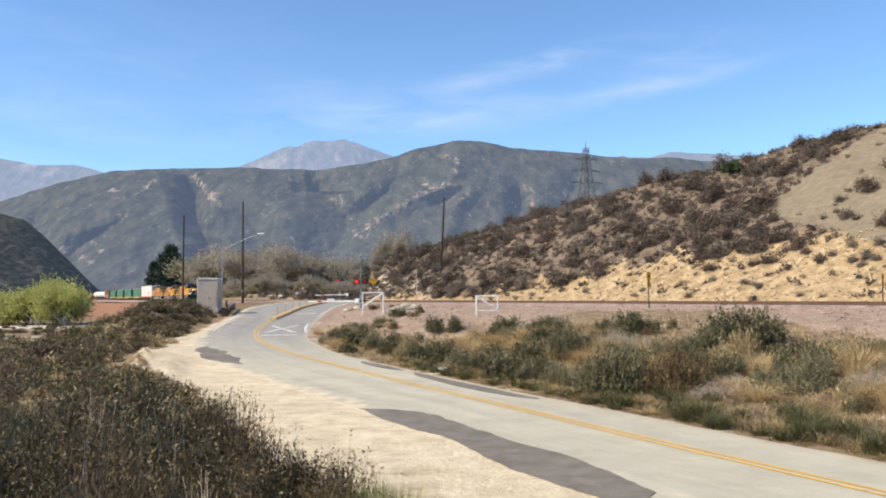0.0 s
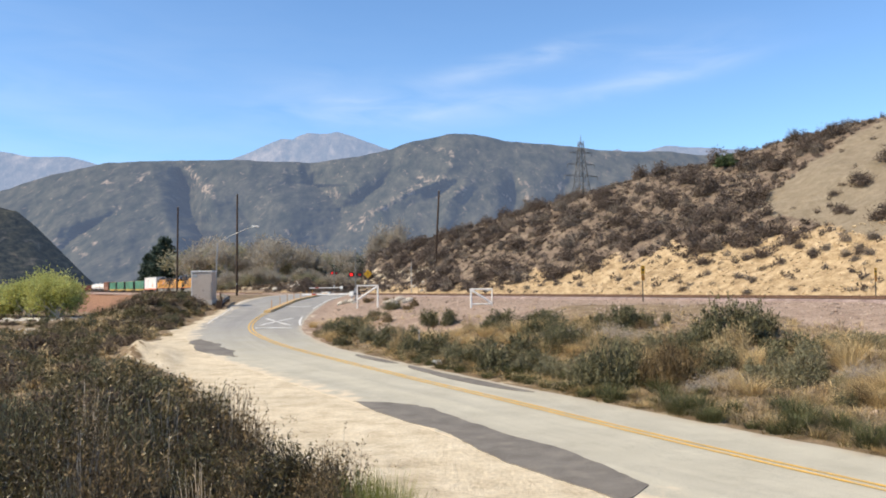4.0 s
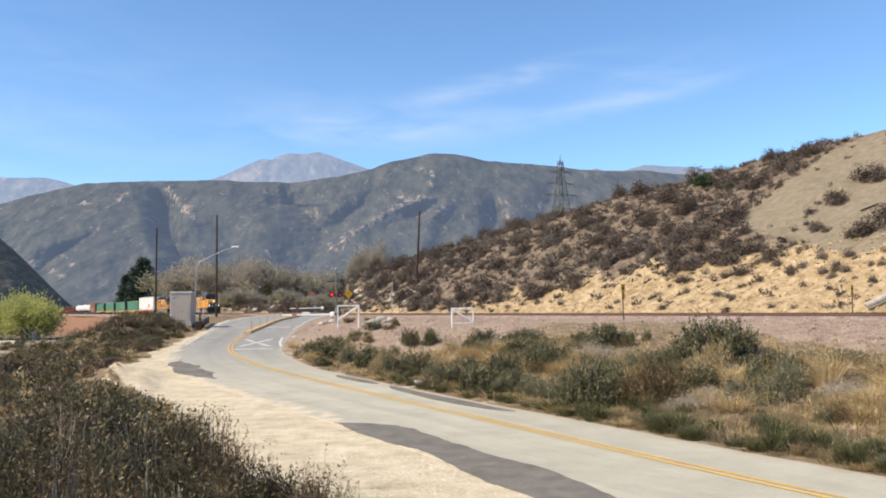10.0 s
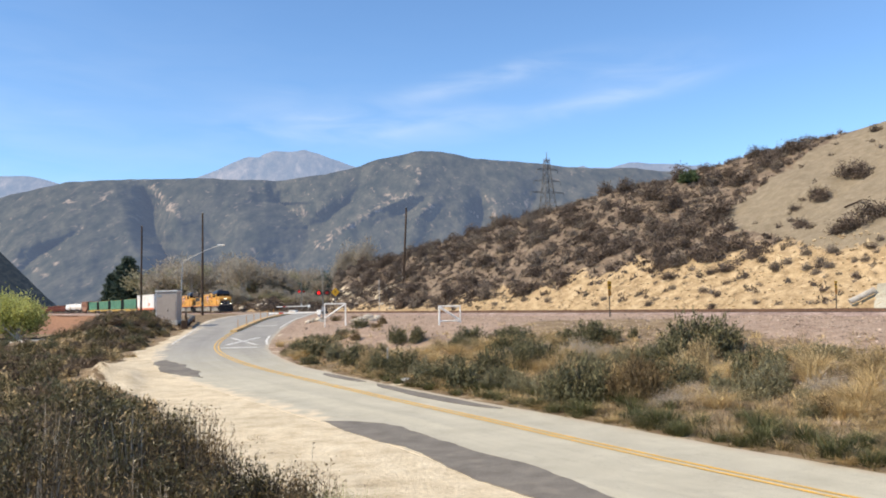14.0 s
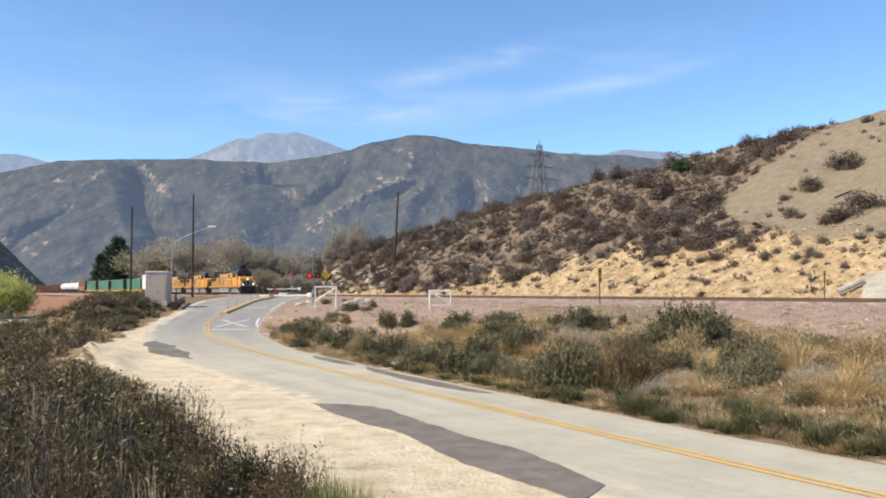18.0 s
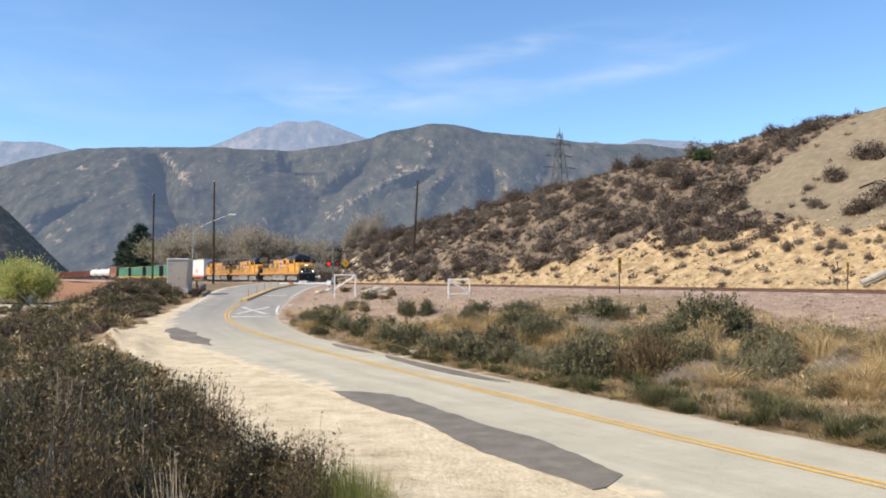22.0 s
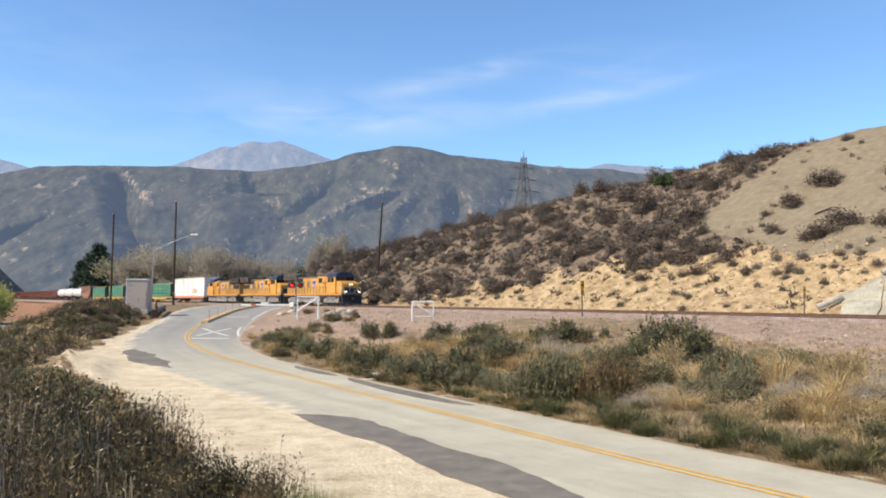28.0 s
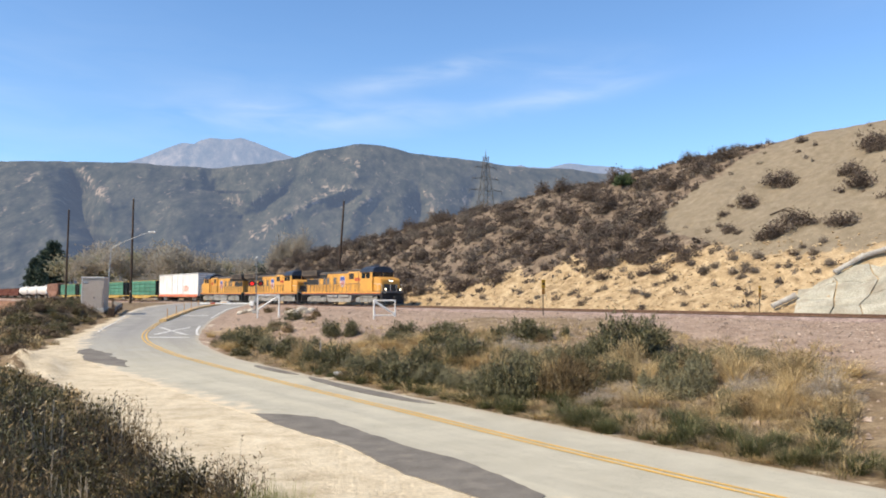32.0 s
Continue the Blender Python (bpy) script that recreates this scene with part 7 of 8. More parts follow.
x, y = slope_point(-3.8, 33.8)
hill_green.plant(x, y, 1.05, 0.95, 0.2)


def gz_many(x, y):
    return ground_z(np.asarray(x), np.asarray(y))


def scrub_places(n, smin, smax, pmin, pmax, seed, scale):
    r_ = np.random.default_rng(seed)
    m = n * 8
    s, p = r_.uniform(smin, smax, m), r_.uniform(pmin, pmax, m)
    ct = np.interp(s, CUT_S, CUT_TOP)
    bare_ = (s < np.interp(p, BARE_P, BARE_S)) & (p > 13)
    ok = ~(bare_ & (r_.random(m) > 0.03)) & ~((p - 4 < ct) & (p > 3) & (r_.random(m) > 0.14))
    ok &= p < np.interp(s, [-60, 0, 31, 49, 77, 84, 110, 300], [44, 42, 37, 31, 27, 23, 30, 90])
    s, p = s[ok][:n], p[ok][:n]
    x = TRACK_O[0] + s * TRACK_A[0] + p * TRACK_N[0]
    y = TRACK_O[1] + s * TRACK_A[1] + p * TRACK_N[1]
    k = len(x)
    return list(zip(x, y, gz_many(x, y) - 0.1, r_.uniform(0, 6.28, k), scale * r_.uniform(0.5, 1.2, k)))


small = [shrub_arrays(500 + k, radius=0.8, height=0.95, twigs=14, per=5, leaf_l=0.28, leaf_w=0.20, upright=0.7, spread=0.17, low=0.15)[1] for k in range(5)]
merged("hillside_scrub", small, scrub_places(3300, -45, 110, 5, 44, 5, 0.75), LEAF_CHAP, "low brown scrub between the shrubs of the hillside", "scrub")
merged("hillside_scrub", small, scrub_places(2400, -45, 110, 5, 44, 6, 0.7), LEAF_ASH, "pale dry scrub between the shrubs of the hillside", "scrub")
merged("far_brush", small, scrub_places(900, 100, 290, 6, 90, 7, 1.6), LEAF_BROWN, "reddish-brown brush beyond the track", "scrub")


def flat_places(n, seed, test, scale, ylo, yhi, xlo, xhi):
    r_ = np.random.default_rng(seed)
    m = n * 8
    y = r_.uniform(ylo, yhi, m)
    x = r_.uniform(xlo, xhi, m) * y
    ok = test(x, y, r_)
    x, y = x[ok][:n], y[ok][:n]
    k = len(x)
    return list(zip(x, y, gz_many(x, y) - 0.04, r_.uniform(0, 6.28, k), scale * r_.uniform(0.5, 1.3, k)))


def left_ok(x, y, r_):
    z, d, e, r, s, p, right, left, zr, on_road, h = ground_parts(x, y)
    return (e > sand_limit(y) + 0.2) & ~((np.abs(x + 14.7 + 0.3 * (y - 42)) < 1.8) & (np.abs(y - 43) < 7)) & (((x + 61) / 9) ** 2 + ((y - 118) / 9) ** 2 > 1) & (((x + 88) / 16) ** 2 + ((y - 182) / 12) ** 2 > 1) & (p < -6) & ~((y > 92) & (x > -0.28 * y)) & ~((np.abs(x + 24.9) < 2.4) & (y > 84) & (y < 92)) & (d < 0)


def bank_ok(x, y, r_):
    z, d, e, r, s, p, right, left, zr, on_road, h = ground_parts(x, y)
    return (d > 0) & (r > 0.1) & (p < -19) & (r_.random(len(x)) < 1.0 - 0.85 * sstep(-32, -20, p)) & ~((y > 47) & (x > -4) & (r_.random(len(x)) < 0.8))


tiny = [grass_arrays(520 + k, 0.5, 0.42, 18, 0.026, 1.0, 2) for k in range(5)]
far_small = [shrub_arrays(530 + k, radius=1.0, height=0.8, twigs=26, per=7, leaf_l=0.24, leaf_w=0.13, upright=0.5, spread=0.13, low=0.15)[1] for k in range(5)]
merged("low_brush", far_small, flat_places(430, 31, left_ok, 0.75, 22, 200, -0.62, -0.02), LEAF_OLIVE, "low olive brush and dry growth on the flat", "scrub")
merged("low_brush", far_small, flat_places(360, 32, left_ok, 0.75, 22, 200, -0.62, -0.02), LEAF_BROWN, "low brown brush on the flat", "scrub")
merged("dry_grass", tiny, flat_places(1600, 33, bank_ok, 1.1, 15, 66, -0.12, 0.66), BLADE_GOLD, "thin dry grass on the gravel bank", "grass")
merged("bank_growth", tiny, flat_places(1400, 34, bank_ok, 1.1, 15, 66, -0.12, 0.66), BLADE_STRAW, "thin grey-brown growth on the gravel bank", "grass")
merged("verge_grass", tiny, flat_places(620, 38, lambda x, y, r_: (lambda q: (q[1] > 0) & (q[1] > q[6] + 0.12) & (q[1] < q[6] + 1.6))(ground_parts(x, y)), 0.75, 12, 55, -0.15, 0.66), BLADE_OLIVE, "dull green grass along the road's edge", "grass")
merged("dry_growth", far_small, flat_places(420, 36, left_ok, 0.7, 15, 120, -0.62, -0.05), LEAF_TAN, "pale straw-coloured dry growth on the flat", "scrub")
merged("roadside_sprigs", tiny, flat_places(260, 37, lambda x, y, r_: (lambda q: (q[1] < 0) & (q[2] > 2.2 + 1.5 * r_.random(len(x))) & (q[2] < 6.0))(ground_parts(x, y)), 0.45, 9, 55, -0.4, 0.1), BLADE_STRAW, "sparse dry sprigs on the sandy shoulder", "grass")
merged("dry_grass", tiny, flat_places(900, 35, left_ok, 1.0, 6, 60, -0.6, -0.02), BLADE_OLIVE, "thin dry grass between the shrubs", "grass")


# ---- trees of the valley ----
def tree(name, label, seed, height, spread_, leaf_mat, leaf, n_leaf, bare=0.0, conifer=False, group="valley trees"):
    """Trunk with limbs that fork, and a crown of clumped leaf faces."""
    r_ = np.random.default_rng(seed)
    ob = thing(name, pose(0, 0, 0), label, "tree", group)
    A, B, R0, R1 = [], [], [], []
    tips = []

    def grow(p, d, length, rad, depth):
        q = p + d * length
        A.append(p), B.append(q), R0.append(rad), R1.append(rad * 0.65)
        if depth == 0:
            tips.append((p, q))
            return
        for _ in range(3 if depth > 1 else 4):
            nd = d * 0.75 + r_.normal(0, 0.45, 3)
            nd[2] = abs(nd[2]) * 0.9 + 0.15
            grow(p + d * length * r_.uniform(0.6, 1.0), nd / np.linalg.norm(nd), length * r_.uniform(0.55, 0.8), rad * 0.55, depth - 1)

    if conifer:
        A.append(np.array([0, 0, -0.3])), B.append(np.array([0, 0, height * 0.97])), R0.append(height * 0.02), R1.append(0.03)
        for k in range(130):
            z = height * (0.06 + 0.90 * k / 130)
            a = r_.uniform(0, 6.28)
            l = spread_ * (1 - (z / height) ** 2.2) * r_.uniform(0.65, 1.1) + 0.2
            p = np.array([0, 0, z])
            q = p + np.array([math.cos(a) * l, math.sin(a) * l, 0.12 * l])
            A.append(p), B.append(q), R0.append(0.05), R1.append(0.015)
            tips.append((p + (q - p) * 0.15, q))
    else:
        for k in range(3):
            d = np.array([r_.normal(0, 0.22), r_.normal(0, 0.22), 1.0])
            grow(np.array([r_.normal(0, 0.2), r_.normal(0, 0.2), -0.3]), d / np.linalg.norm(d), height * 0.30, height * 0.016, 3)
    link_mesh("trunk", np_mesh("trunk", *twig_faces(np.array(A), np.array(B), np.array(R0), np.array(R1))), BARK, ob)
    per = max(3, n_leaf // len(tips))
    P, D = [], []
    for p, q in tips:
        t = r_.uniform(0.0, 1.25, per)[:, None]
        P.append(p + (q - p) * t + r_.normal(0, 0.055 * height if not conifer else 0.03 * height, (per, 3)))
        D.append(np.repeat((q - p)[None] / np.linalg.norm(q - p), per, 0))
    P, D = np.vstack(P), np.vstack(D)
    P[:, 2] = np.maximum(P[:, 2], 0.1)
    link_mesh("crown", np_mesh("crown", *leaf_faces(r_, P, unit(D + r_.normal(0, 0.6, P.shape)), leaf, leaf * (0.6 if not bare else 0.2))), leaf_mat, ob)
    return ob


grey_trees = Stand([tree("bare_cottonwood", "bare grey cottonwood tree in the valley", 600 + k, 10.5, 5, LEAF_GREY, 0.7, 1900, bare=1) for k in range(3)])
bud_trees = Stand([tree("budding_tree", "olive budding tree in the valley", 610 + k, 8.0, 4, LEAF_HAZEL, 0.42, 1700) for k in range(3)])
lime_trees = Stand([tree("willow_tree", "bright spring-green willow on the flat", 620 + k, 7.5, 4, LEAF_LIME, 0.24, 8600, group="willows on the flat") for k in range(2)])
pines = Stand([tree("conifer_tree", "tall dark green conifer beyond the track", 630 + k, 11.5, 3.0, LEAF_PINE, 0.6, 9000, conifer=True, group="conifers beyond the track") for k in range(2)])
oaks = Stand([tree("evergreen_oak", "dark evergreen oak in the valley", 640, 7.0, 4, LEAF_PINE, 0.5, 1500)])
for k in range(84):
    az = -0.335 + 0.325 * (k + rng.uniform(-0.4, 0.4)) / 84
    dist = rng.uniform(250, 330)
    x, y = az * dist, dist
    s, p = track_sp(x, y)
    if p < 5 or -0.362 < az < -0.316:
        continue
    want = np.interp(az, [-0.34, -0.30, -0.25, -0.20, -0.16, -0.10, -0.04], [19, 22, 24, 25, 22, 18, 14]) * dist / 290
    if rng.random() < 0.6:
        grey_trees.plant(x, y, want / 10.5 * rng.uniform(0.8, 1.05))
    else:
        bud_trees.plant(x, y, want * 0.85 / 8.0 * rng.uniform(0.8, 1.05))
for k in range(46):                                       # lower growth before the trees
    dist = rng.uniform(225, 248)
    az = -0.325 + 0.27 * (k + rng.uniform(-0.4, 0.4)) / 46
    if track_sp(az * dist, dist)[1] > 5 and not -0.362 < az < -0.316:
        (bud_trees if k % 3 else grey_trees).plant(az * dist, dist, rng.uniform(0.55, 0.95), 0.9, 0.8)
for az, dist, h in ((-0.331, 345, 20.5), (-0.3495, 350, 15.0), (-0.337, 358, 18.5)):
    pines.plant(az * dist, dist, h / 11.5)
for az, dist, h in ((-0.49, 190, 8.6), (-0.468, 196, 10.0), (-0.458, 188, 8.6), (-0.505, 200, 8.0), (-0.525, 195, 7.6), (-0.545, 205, 7.8), (-0.565, 195, 7.5), (-0.318, 175, 4.2)):
    lime_trees.plant(az * dist, dist, h * 2.0 / 7.5, 1.0, 2.4)
for az, dist, h in ((-0.098, 260, 16.5), (-0.115, 265, 14.0), (-0.13, 270, 12.5)):
    oaks.plant(az * dist, dist, h / 7.0, 0.9)
for az, dist, h in ((-0.079, 205, 18.0), (-0.070, 207, 20.0), (-0.060, 208, 24.0), (-0.048, 204, 23.0), (-0.04, 206, 16.0)):
    grey_trees.plant(az * dist, dist, h / 10.5 * 0.5, 1.9)


# ---- poles, lamps, crossing equipment ----
RED_LENS = glow("red_flasher_glow", (1.0, 0.02, 0.015), 0.9)
RED_DIM = mat("dark_red_lens", (0.36, 0.022, 0.018), (0.42, 0.03, 0.02), 2.0, 0.25)
SIGN_YELLOW = mat("yellow_sign_sheet", (0.66, 0.36, 0.02), (0.58, 0.32, 0.03), 2.0, 0.5)
SIGN_RUST = mat("rusty_yellow_sign", (0.55, 0.26, 0.03), (0.40, 0.17, 0.04), 3.0, 0.6)
BEIGE = mat("grey_beige_panel", (0.43, 0.355, 0.295), (0.48, 0.40, 0.335), 0.8, 0.6, 0.03, stain=(0.36, 0.30, 0.25), stain_scale=0.9, fine_amt=0.08)
MAST_GREY = mat("dull_mast_paint", (0.15, 0.145, 0.14), (0.23, 0.225, 0.215), 2.0, 0.6, 0.05, stain=(0.12, 0.09, 0.07), stain_scale=1.5)
BEIGE_ROOF = mat("pale_roof_panel", (0.62, 0.60, 0.57), (0.68, 0.66, 0.63), 1.0, 0.5, 0.03)
CURB_YELLOW = mat("yellow_painted_curb", (0.62, 0.37, 0.11), (0.56, 0.42, 0.24), 1.5, 0.7, 0.1, stain=(0.40, 0.33, 0.22), stain_scale=1.5)
ROCK = mat("pale_boulder", (0.36, 0.32, 0.26), (0.55, 0.50, 0.42), 1.0, 0.9, 0.5, rand=0.25)


def utility_pole(x, y, top, lean_x=0.0, lean_y=0.0, r=0.17, label="dark weathered wooden utility pole"):
    z = gz(x, y)
    h = top - z
    ob = thing("utility_pole", pose(x, y, z), label, "pole", "utility poles")
    bm = rod(BM(), (0, 0, -0.5), (lean_x, lean_y, h), r, r * 0.68, seg=14)
    part("shaft", bm, POLE_WOOD, ob, smooth=False)
    cap = rod(BM(), (lean_x, lean_y, h), (lean_x, lean_y, h + 0.06), r * 0.74, r * 0.5, seg=14)
    part("pole_cap", cap, GALV, ob)
    bm = box(BM(), -0.05, 0.05, -r - 0.03, -r + 0.01, 1.5, 1.75, 0.005)
    part("pole_tag", bm, GALV, ob)
    return ob


utility_pole(-28.0, 115.0, 17.0, 0.05)
utility_pole(-0.45, 135.0, 19.6, 0.75, 0.0, 0.2, "dark leaning wooden utility pole on the slope")
utility_pole(-47.4, 150.0, 18.8, 0.15, 0.0, 0.2)


def street_lamp(x, y, pole_top, lamp_dx, lamp_z):
    z = gz(x, y)
    ob = thing("street_lamp", pose(x, y, z), "galvanised street lamp with a long curved arm", "street lamp")
    h = pole_top - z
    part("base", box(BM(), -0.22, 0.22, -0.22, 0.22, -0.2, 0.15, 0.03), CONCRETE, ob)
    part("pole", rod(BM(), (0, 0, 0.1), (0.25, 0, h), 0.095, 0.065, seg=12), GALV, ob)
    bm = BM()
    pts = [(0.25, h - 0.1)] + [(0.25 + lamp_dx * t, h + (lamp_z - pole_top) * (1 - (1 - t) ** 1.35)) for t in (0.12, 0.3, 0.5, 0.7, 0.85)]
    for (a0, b0), (a1, b1) in zip(pts, pts[1:]):
        rod(bm, (a0, 0, b0), (a1, 0, b1), 0.042, 0.038, seg=8)
    part("arm", bm, GALV, ob)
    ex, ez = pts[-1]
    bm = box(BM(), ex - 0.05, ex + 0.75, -0.16, 0.16, ez - 0.02, ez + 0.14, 0.05)
    part("luminaire", bm, WHITE_STEEL, ob, "white cobra-head luminaire")
    return ob


street_lamp(-25.6, 95.0, 9.1, 4.7, 11.05)


def bungalow(x, y, top):
    """A steel signal hut."""
    z = gz(x, y)
    h = top - z
    ob = thing("signal_hut", pose(x, y, z, 0, 0, 4), "grey-beige steel railway signal hut with pale roof", "hut")
    part("footing", box(BM(), -1.1, 1.1, -1.0, 1.2, -0.3, 0.18, 0.02), CONCRETE, ob)
    part("wall", box(BM(), -1.06, 1.06, -0.95, 1.15, 0.15, h - 0.12, 0.02), BEIGE, ob, "grey-beige steel walls")
    part("roof", box(BM(), -1.14, 1.14, -1.03, 1.23, h - 0.14, h, 0.03), BEIGE_ROOF, ob, "pale overhanging roof")
    d = part("door", box(BM(), 0.05, 0.92, -0.985, -0.94, 0.25, 2.2, 0.01), BEIGE, ob)
    part("handle", box(BM(), 0.12, 0.18, -1.03, -0.98, 1.1, 1.3, 0.01), BLACK_STEEL, d)
    part("vent", box(BM(), -0.9, -0.5, -0.975, -0.94, h - 0.7, h - 0.45, 0.01), GALV, ob)
    # pale strip at the left corner paints the brightness of the sunlit side
    part("corner_trim", box(BM(), -1.08, -1.0, -0.97, -0.94, 0.15, h - 0.14), BEIGE_ROOF, ob)
    return ob


bungalow(-24.95, 88.0, 5.75)


GUARD_STEEL = mat("weathered_guard_steel", (0.15, 0.14, 0.13), (0.24, 0.225, 0.21), 3.0, 0.7, 0.1, metal=0.2)


def guardrail():
    """A short run of steel guardrail at the road's left edge, with a return."""
    pts = [(-22.1, 84.5), (-22.9, 88.5), (-23.7, 92.5), (-24.3, 96.0), (-25.6, 97.6)]
    ob = thing("guardrail", pose(*pts[0], gz(*pts[0])), "short dark weathered steel guardrail at the road's edge", "guardrail")
    x0, y0, z0 = pts[0][0], pts[0][1], gz(*pts[0])
    for k, (a, b) in enumerate(zip(pts, pts[1:])):
        za, zb = gz(*a) - z0, gz(*b) - z0
        va = Vector((a[0] - x0, a[1] - y0, za))
        vb = Vector((b[0] - x0, b[1] - y0, zb))
        side = (vb - va).cross(Vector((0, 0, 1))).normalized()
        prof = [(0.0, 0.42), (0.07, 0.47), (0.07, 0.55), (0.0, 0.61), (0.07, 0.67), (0.07, 0.75), (0.0, 0.80), (-0.03, 0.80), (-0.03, 0.42)]
        bm = BM()
        r0 = [bm.verts.new(va + side * o + Vector((0, 0, q))) for o, q in prof]
        r1 = [bm.verts.new(vb + side * o + Vector((0, 0, q))) for o, q in prof]
        for i in range(len(prof)):
            j = (i + 1) % len(prof)
            bm.faces.new((r0[i], r0[j], r1[j], r1[i]))
        bm.faces.new(r0[::-1])
        bm.faces.new(r1)
        part("rail_beam", bm, GUARD_STEEL, ob, "dull weathered steel beam" if k == 0 else "")
    for a in pts:
        part("post", box(BM(), a[0] - x0 - 0.16, a[0] - x0 + 0.08, a[1] - y0 - 0.1, a[1] - y0 + 0.1, gz(*a) - z0 - 0.2, gz(*a) - z0 + 0.8, 0.01), POLE_WOOD, ob)
    part("end_block", box(BM(), -0.5, 0.1, -0.35, 0.1, -0.1, 0.85, 0.04), POLE_WOOD, ob)
    return ob


guardrail()


def median():
    """The raised median on the crossing's approach: curb pieces and thin marker posts."""
    ob = thing("road_median", pose(0, 0, 0), "raised yellow-painted median curb with thin marker posts", "median", kind="structure")
    n = 26
    for k in range(n):
        y0, y1 = 77.5 + k * 2.0, 77.5 + k * 2.0 + 1.86
        bm = BM()
        xa, xb = float(road_x(y0)), float(road_x(y1))
        za, zb = float(road_z(y0)), float(road_z(y1))
        q = [(-0.36, 0.0), (-0.27, 0.2), (0.27, 0.2), (0.36, 0.0)]
        va = [bm.verts.new((xa + dx, y0, za + 0.02 + dz)) for dx, dz in q]
        vb = [bm.verts.new((xb + dx, y1, zb + 0.02 + dz)) for dx, dz in q]
        bm.faces.new(va)
        bm.faces.new(vb[::-1])
        for i in range(4):
            bm.faces.new((va[i], vb[i], vb[(i + 1) % 4], va[(i + 1) % 4]))
        bmesh.ops.recalc_face_normals(bm, faces=bm.faces)
        part("curb_block", bm, CURB_YELLOW, ob)
    for k in range(7):
        y = 80 + k * 5.5
        x, z = float(road_x(y)), float(road_z(y)) + 0.2
        bm = rod(BM(), (x, y, z), (x, y, z + 0.85), 0.03, seg=8)
        part("marker_post", bm, SIGN_RUST, ob, "thin orange-brown marker post")
    part("median_nose", box(BM(), float(road_x(130)) - 0.6, float(road_x(130)) + 0.6, 129, 131, float(road_z(130)), float(road_z(130)) + 0.4, 0.08), WHITE_STEEL, ob, "white median end block")


median()

# painted marks on the approach: a stretched cross and two bars
for a, b in (((0.7, 63.5), (3.0, 70.5)), ((3.0, 63.5), (0.7, 70.5))):
    bm = BM()
    for k in range(10):
        t0, t1 = k / 10, (k + 1) / 10
        P = []
        for t in (t0, t1):
            o, y = a[0] + (b[0] - a[0]) * t, a[1] + (b[1] - a[1]) * t
            P.append((float(road_x(y)) + o, y, float(road_z(y)) + 0.028))
        bm.faces.new([bm.verts.new((P[0][0] - 0.16, P[0][1], P[0][2])), bm.verts.new((P[0][0] + 0.16, P[0][1], P[0][2])),
                      bm.verts.new((P[1][0] + 0.16, P[1][1], P[1][2])), bm.verts.new((P[1][0] - 0.16, P[1][1], P[1][2]))])
    part("crossing_mark", bm, WHITE_LINE, road, "worn white cross painted on the lane")
for y in (61.0, 86.0):
    bm = BM()
    ys = [y, y + 0.6]
    cols = [0.3 + k * 0.55 for k in range(6)]
    for o0, o1 in zip(cols, cols[1:]):
        bm.faces.new([bm.verts.new((float(road_x(ya)) + o, ya, float(road_z(ya)) + 0.028)) for o, ya in ((o0, ys[0]), (o1, ys[0]), (o1, ys[1]), (o0, ys[1]))])
    part("stop_bar", bm, WHITE_LINE, road, "worn white bar painted across the lane")


def flasher_mast(x, y, top, light_z, yaw, lit, bell=True):
    z = gz(x, y)
    ob = thing("crossing_signal", pose(x, y, z, 0, 0, yaw), "railway crossing signal mast with twin red flashing lamps", "crossing signal", "crossing signals")
    h, lz = top - z, light_z - z
    part("foundation", box(BM(), -0.35, 0.35, -0.35, 0.35, -0.3, 0.16, 0.03), CONCRETE, ob)
    part("mast", rod(BM(), (0, 0, 0.1), (0, 0, h), 0.07, 0.06, seg=12), MAST_GREY, ob)
    part("cross_arm", rod(BM(), (-0.55, 0, lz), (0.55, 0, lz), 0.045, seg=8), BLACK_STEEL, ob)
    for k, sx in enumerate((-0.42, 0.42)):
        disc = part("backing_disc", rod(BM(), (sx, -0.10, lz), (sx, -0.07, lz), 0.29, seg=20), BLACK_STEEL, ob, "black round lamp backing")
        part("lens", rod(BM(), (sx, -0.19, lz), (sx, -0.11, lz), 0.15, 0.16, seg=18), RED_LENS if k == lit else RED_DIM, disc, "red signal lens")
        part("hood", box(BM(), sx - 0.17, sx + 0.17, -0.36, -0.1, lz + 0.17, lz + 0.2, 0.01), BLACK_STEEL, disc)
        part("rear_housing", rod(BM(), (sx, -0.06, lz), (sx, 0.14, lz), 0.16, 0.12, seg=12), BLACK_STEEL, disc)
    part("junction_box", box(BM(), -0.16, 0.16, -0.22, -0.08, 1.0, 1.5, 0.02), GALV, ob)
    if bell:
        part("bell", rod(BM(), (0, -0.05, h), (0, -0.05, h + 0.14), 0.14, 0.06, seg=12), GALV, ob)
    return ob


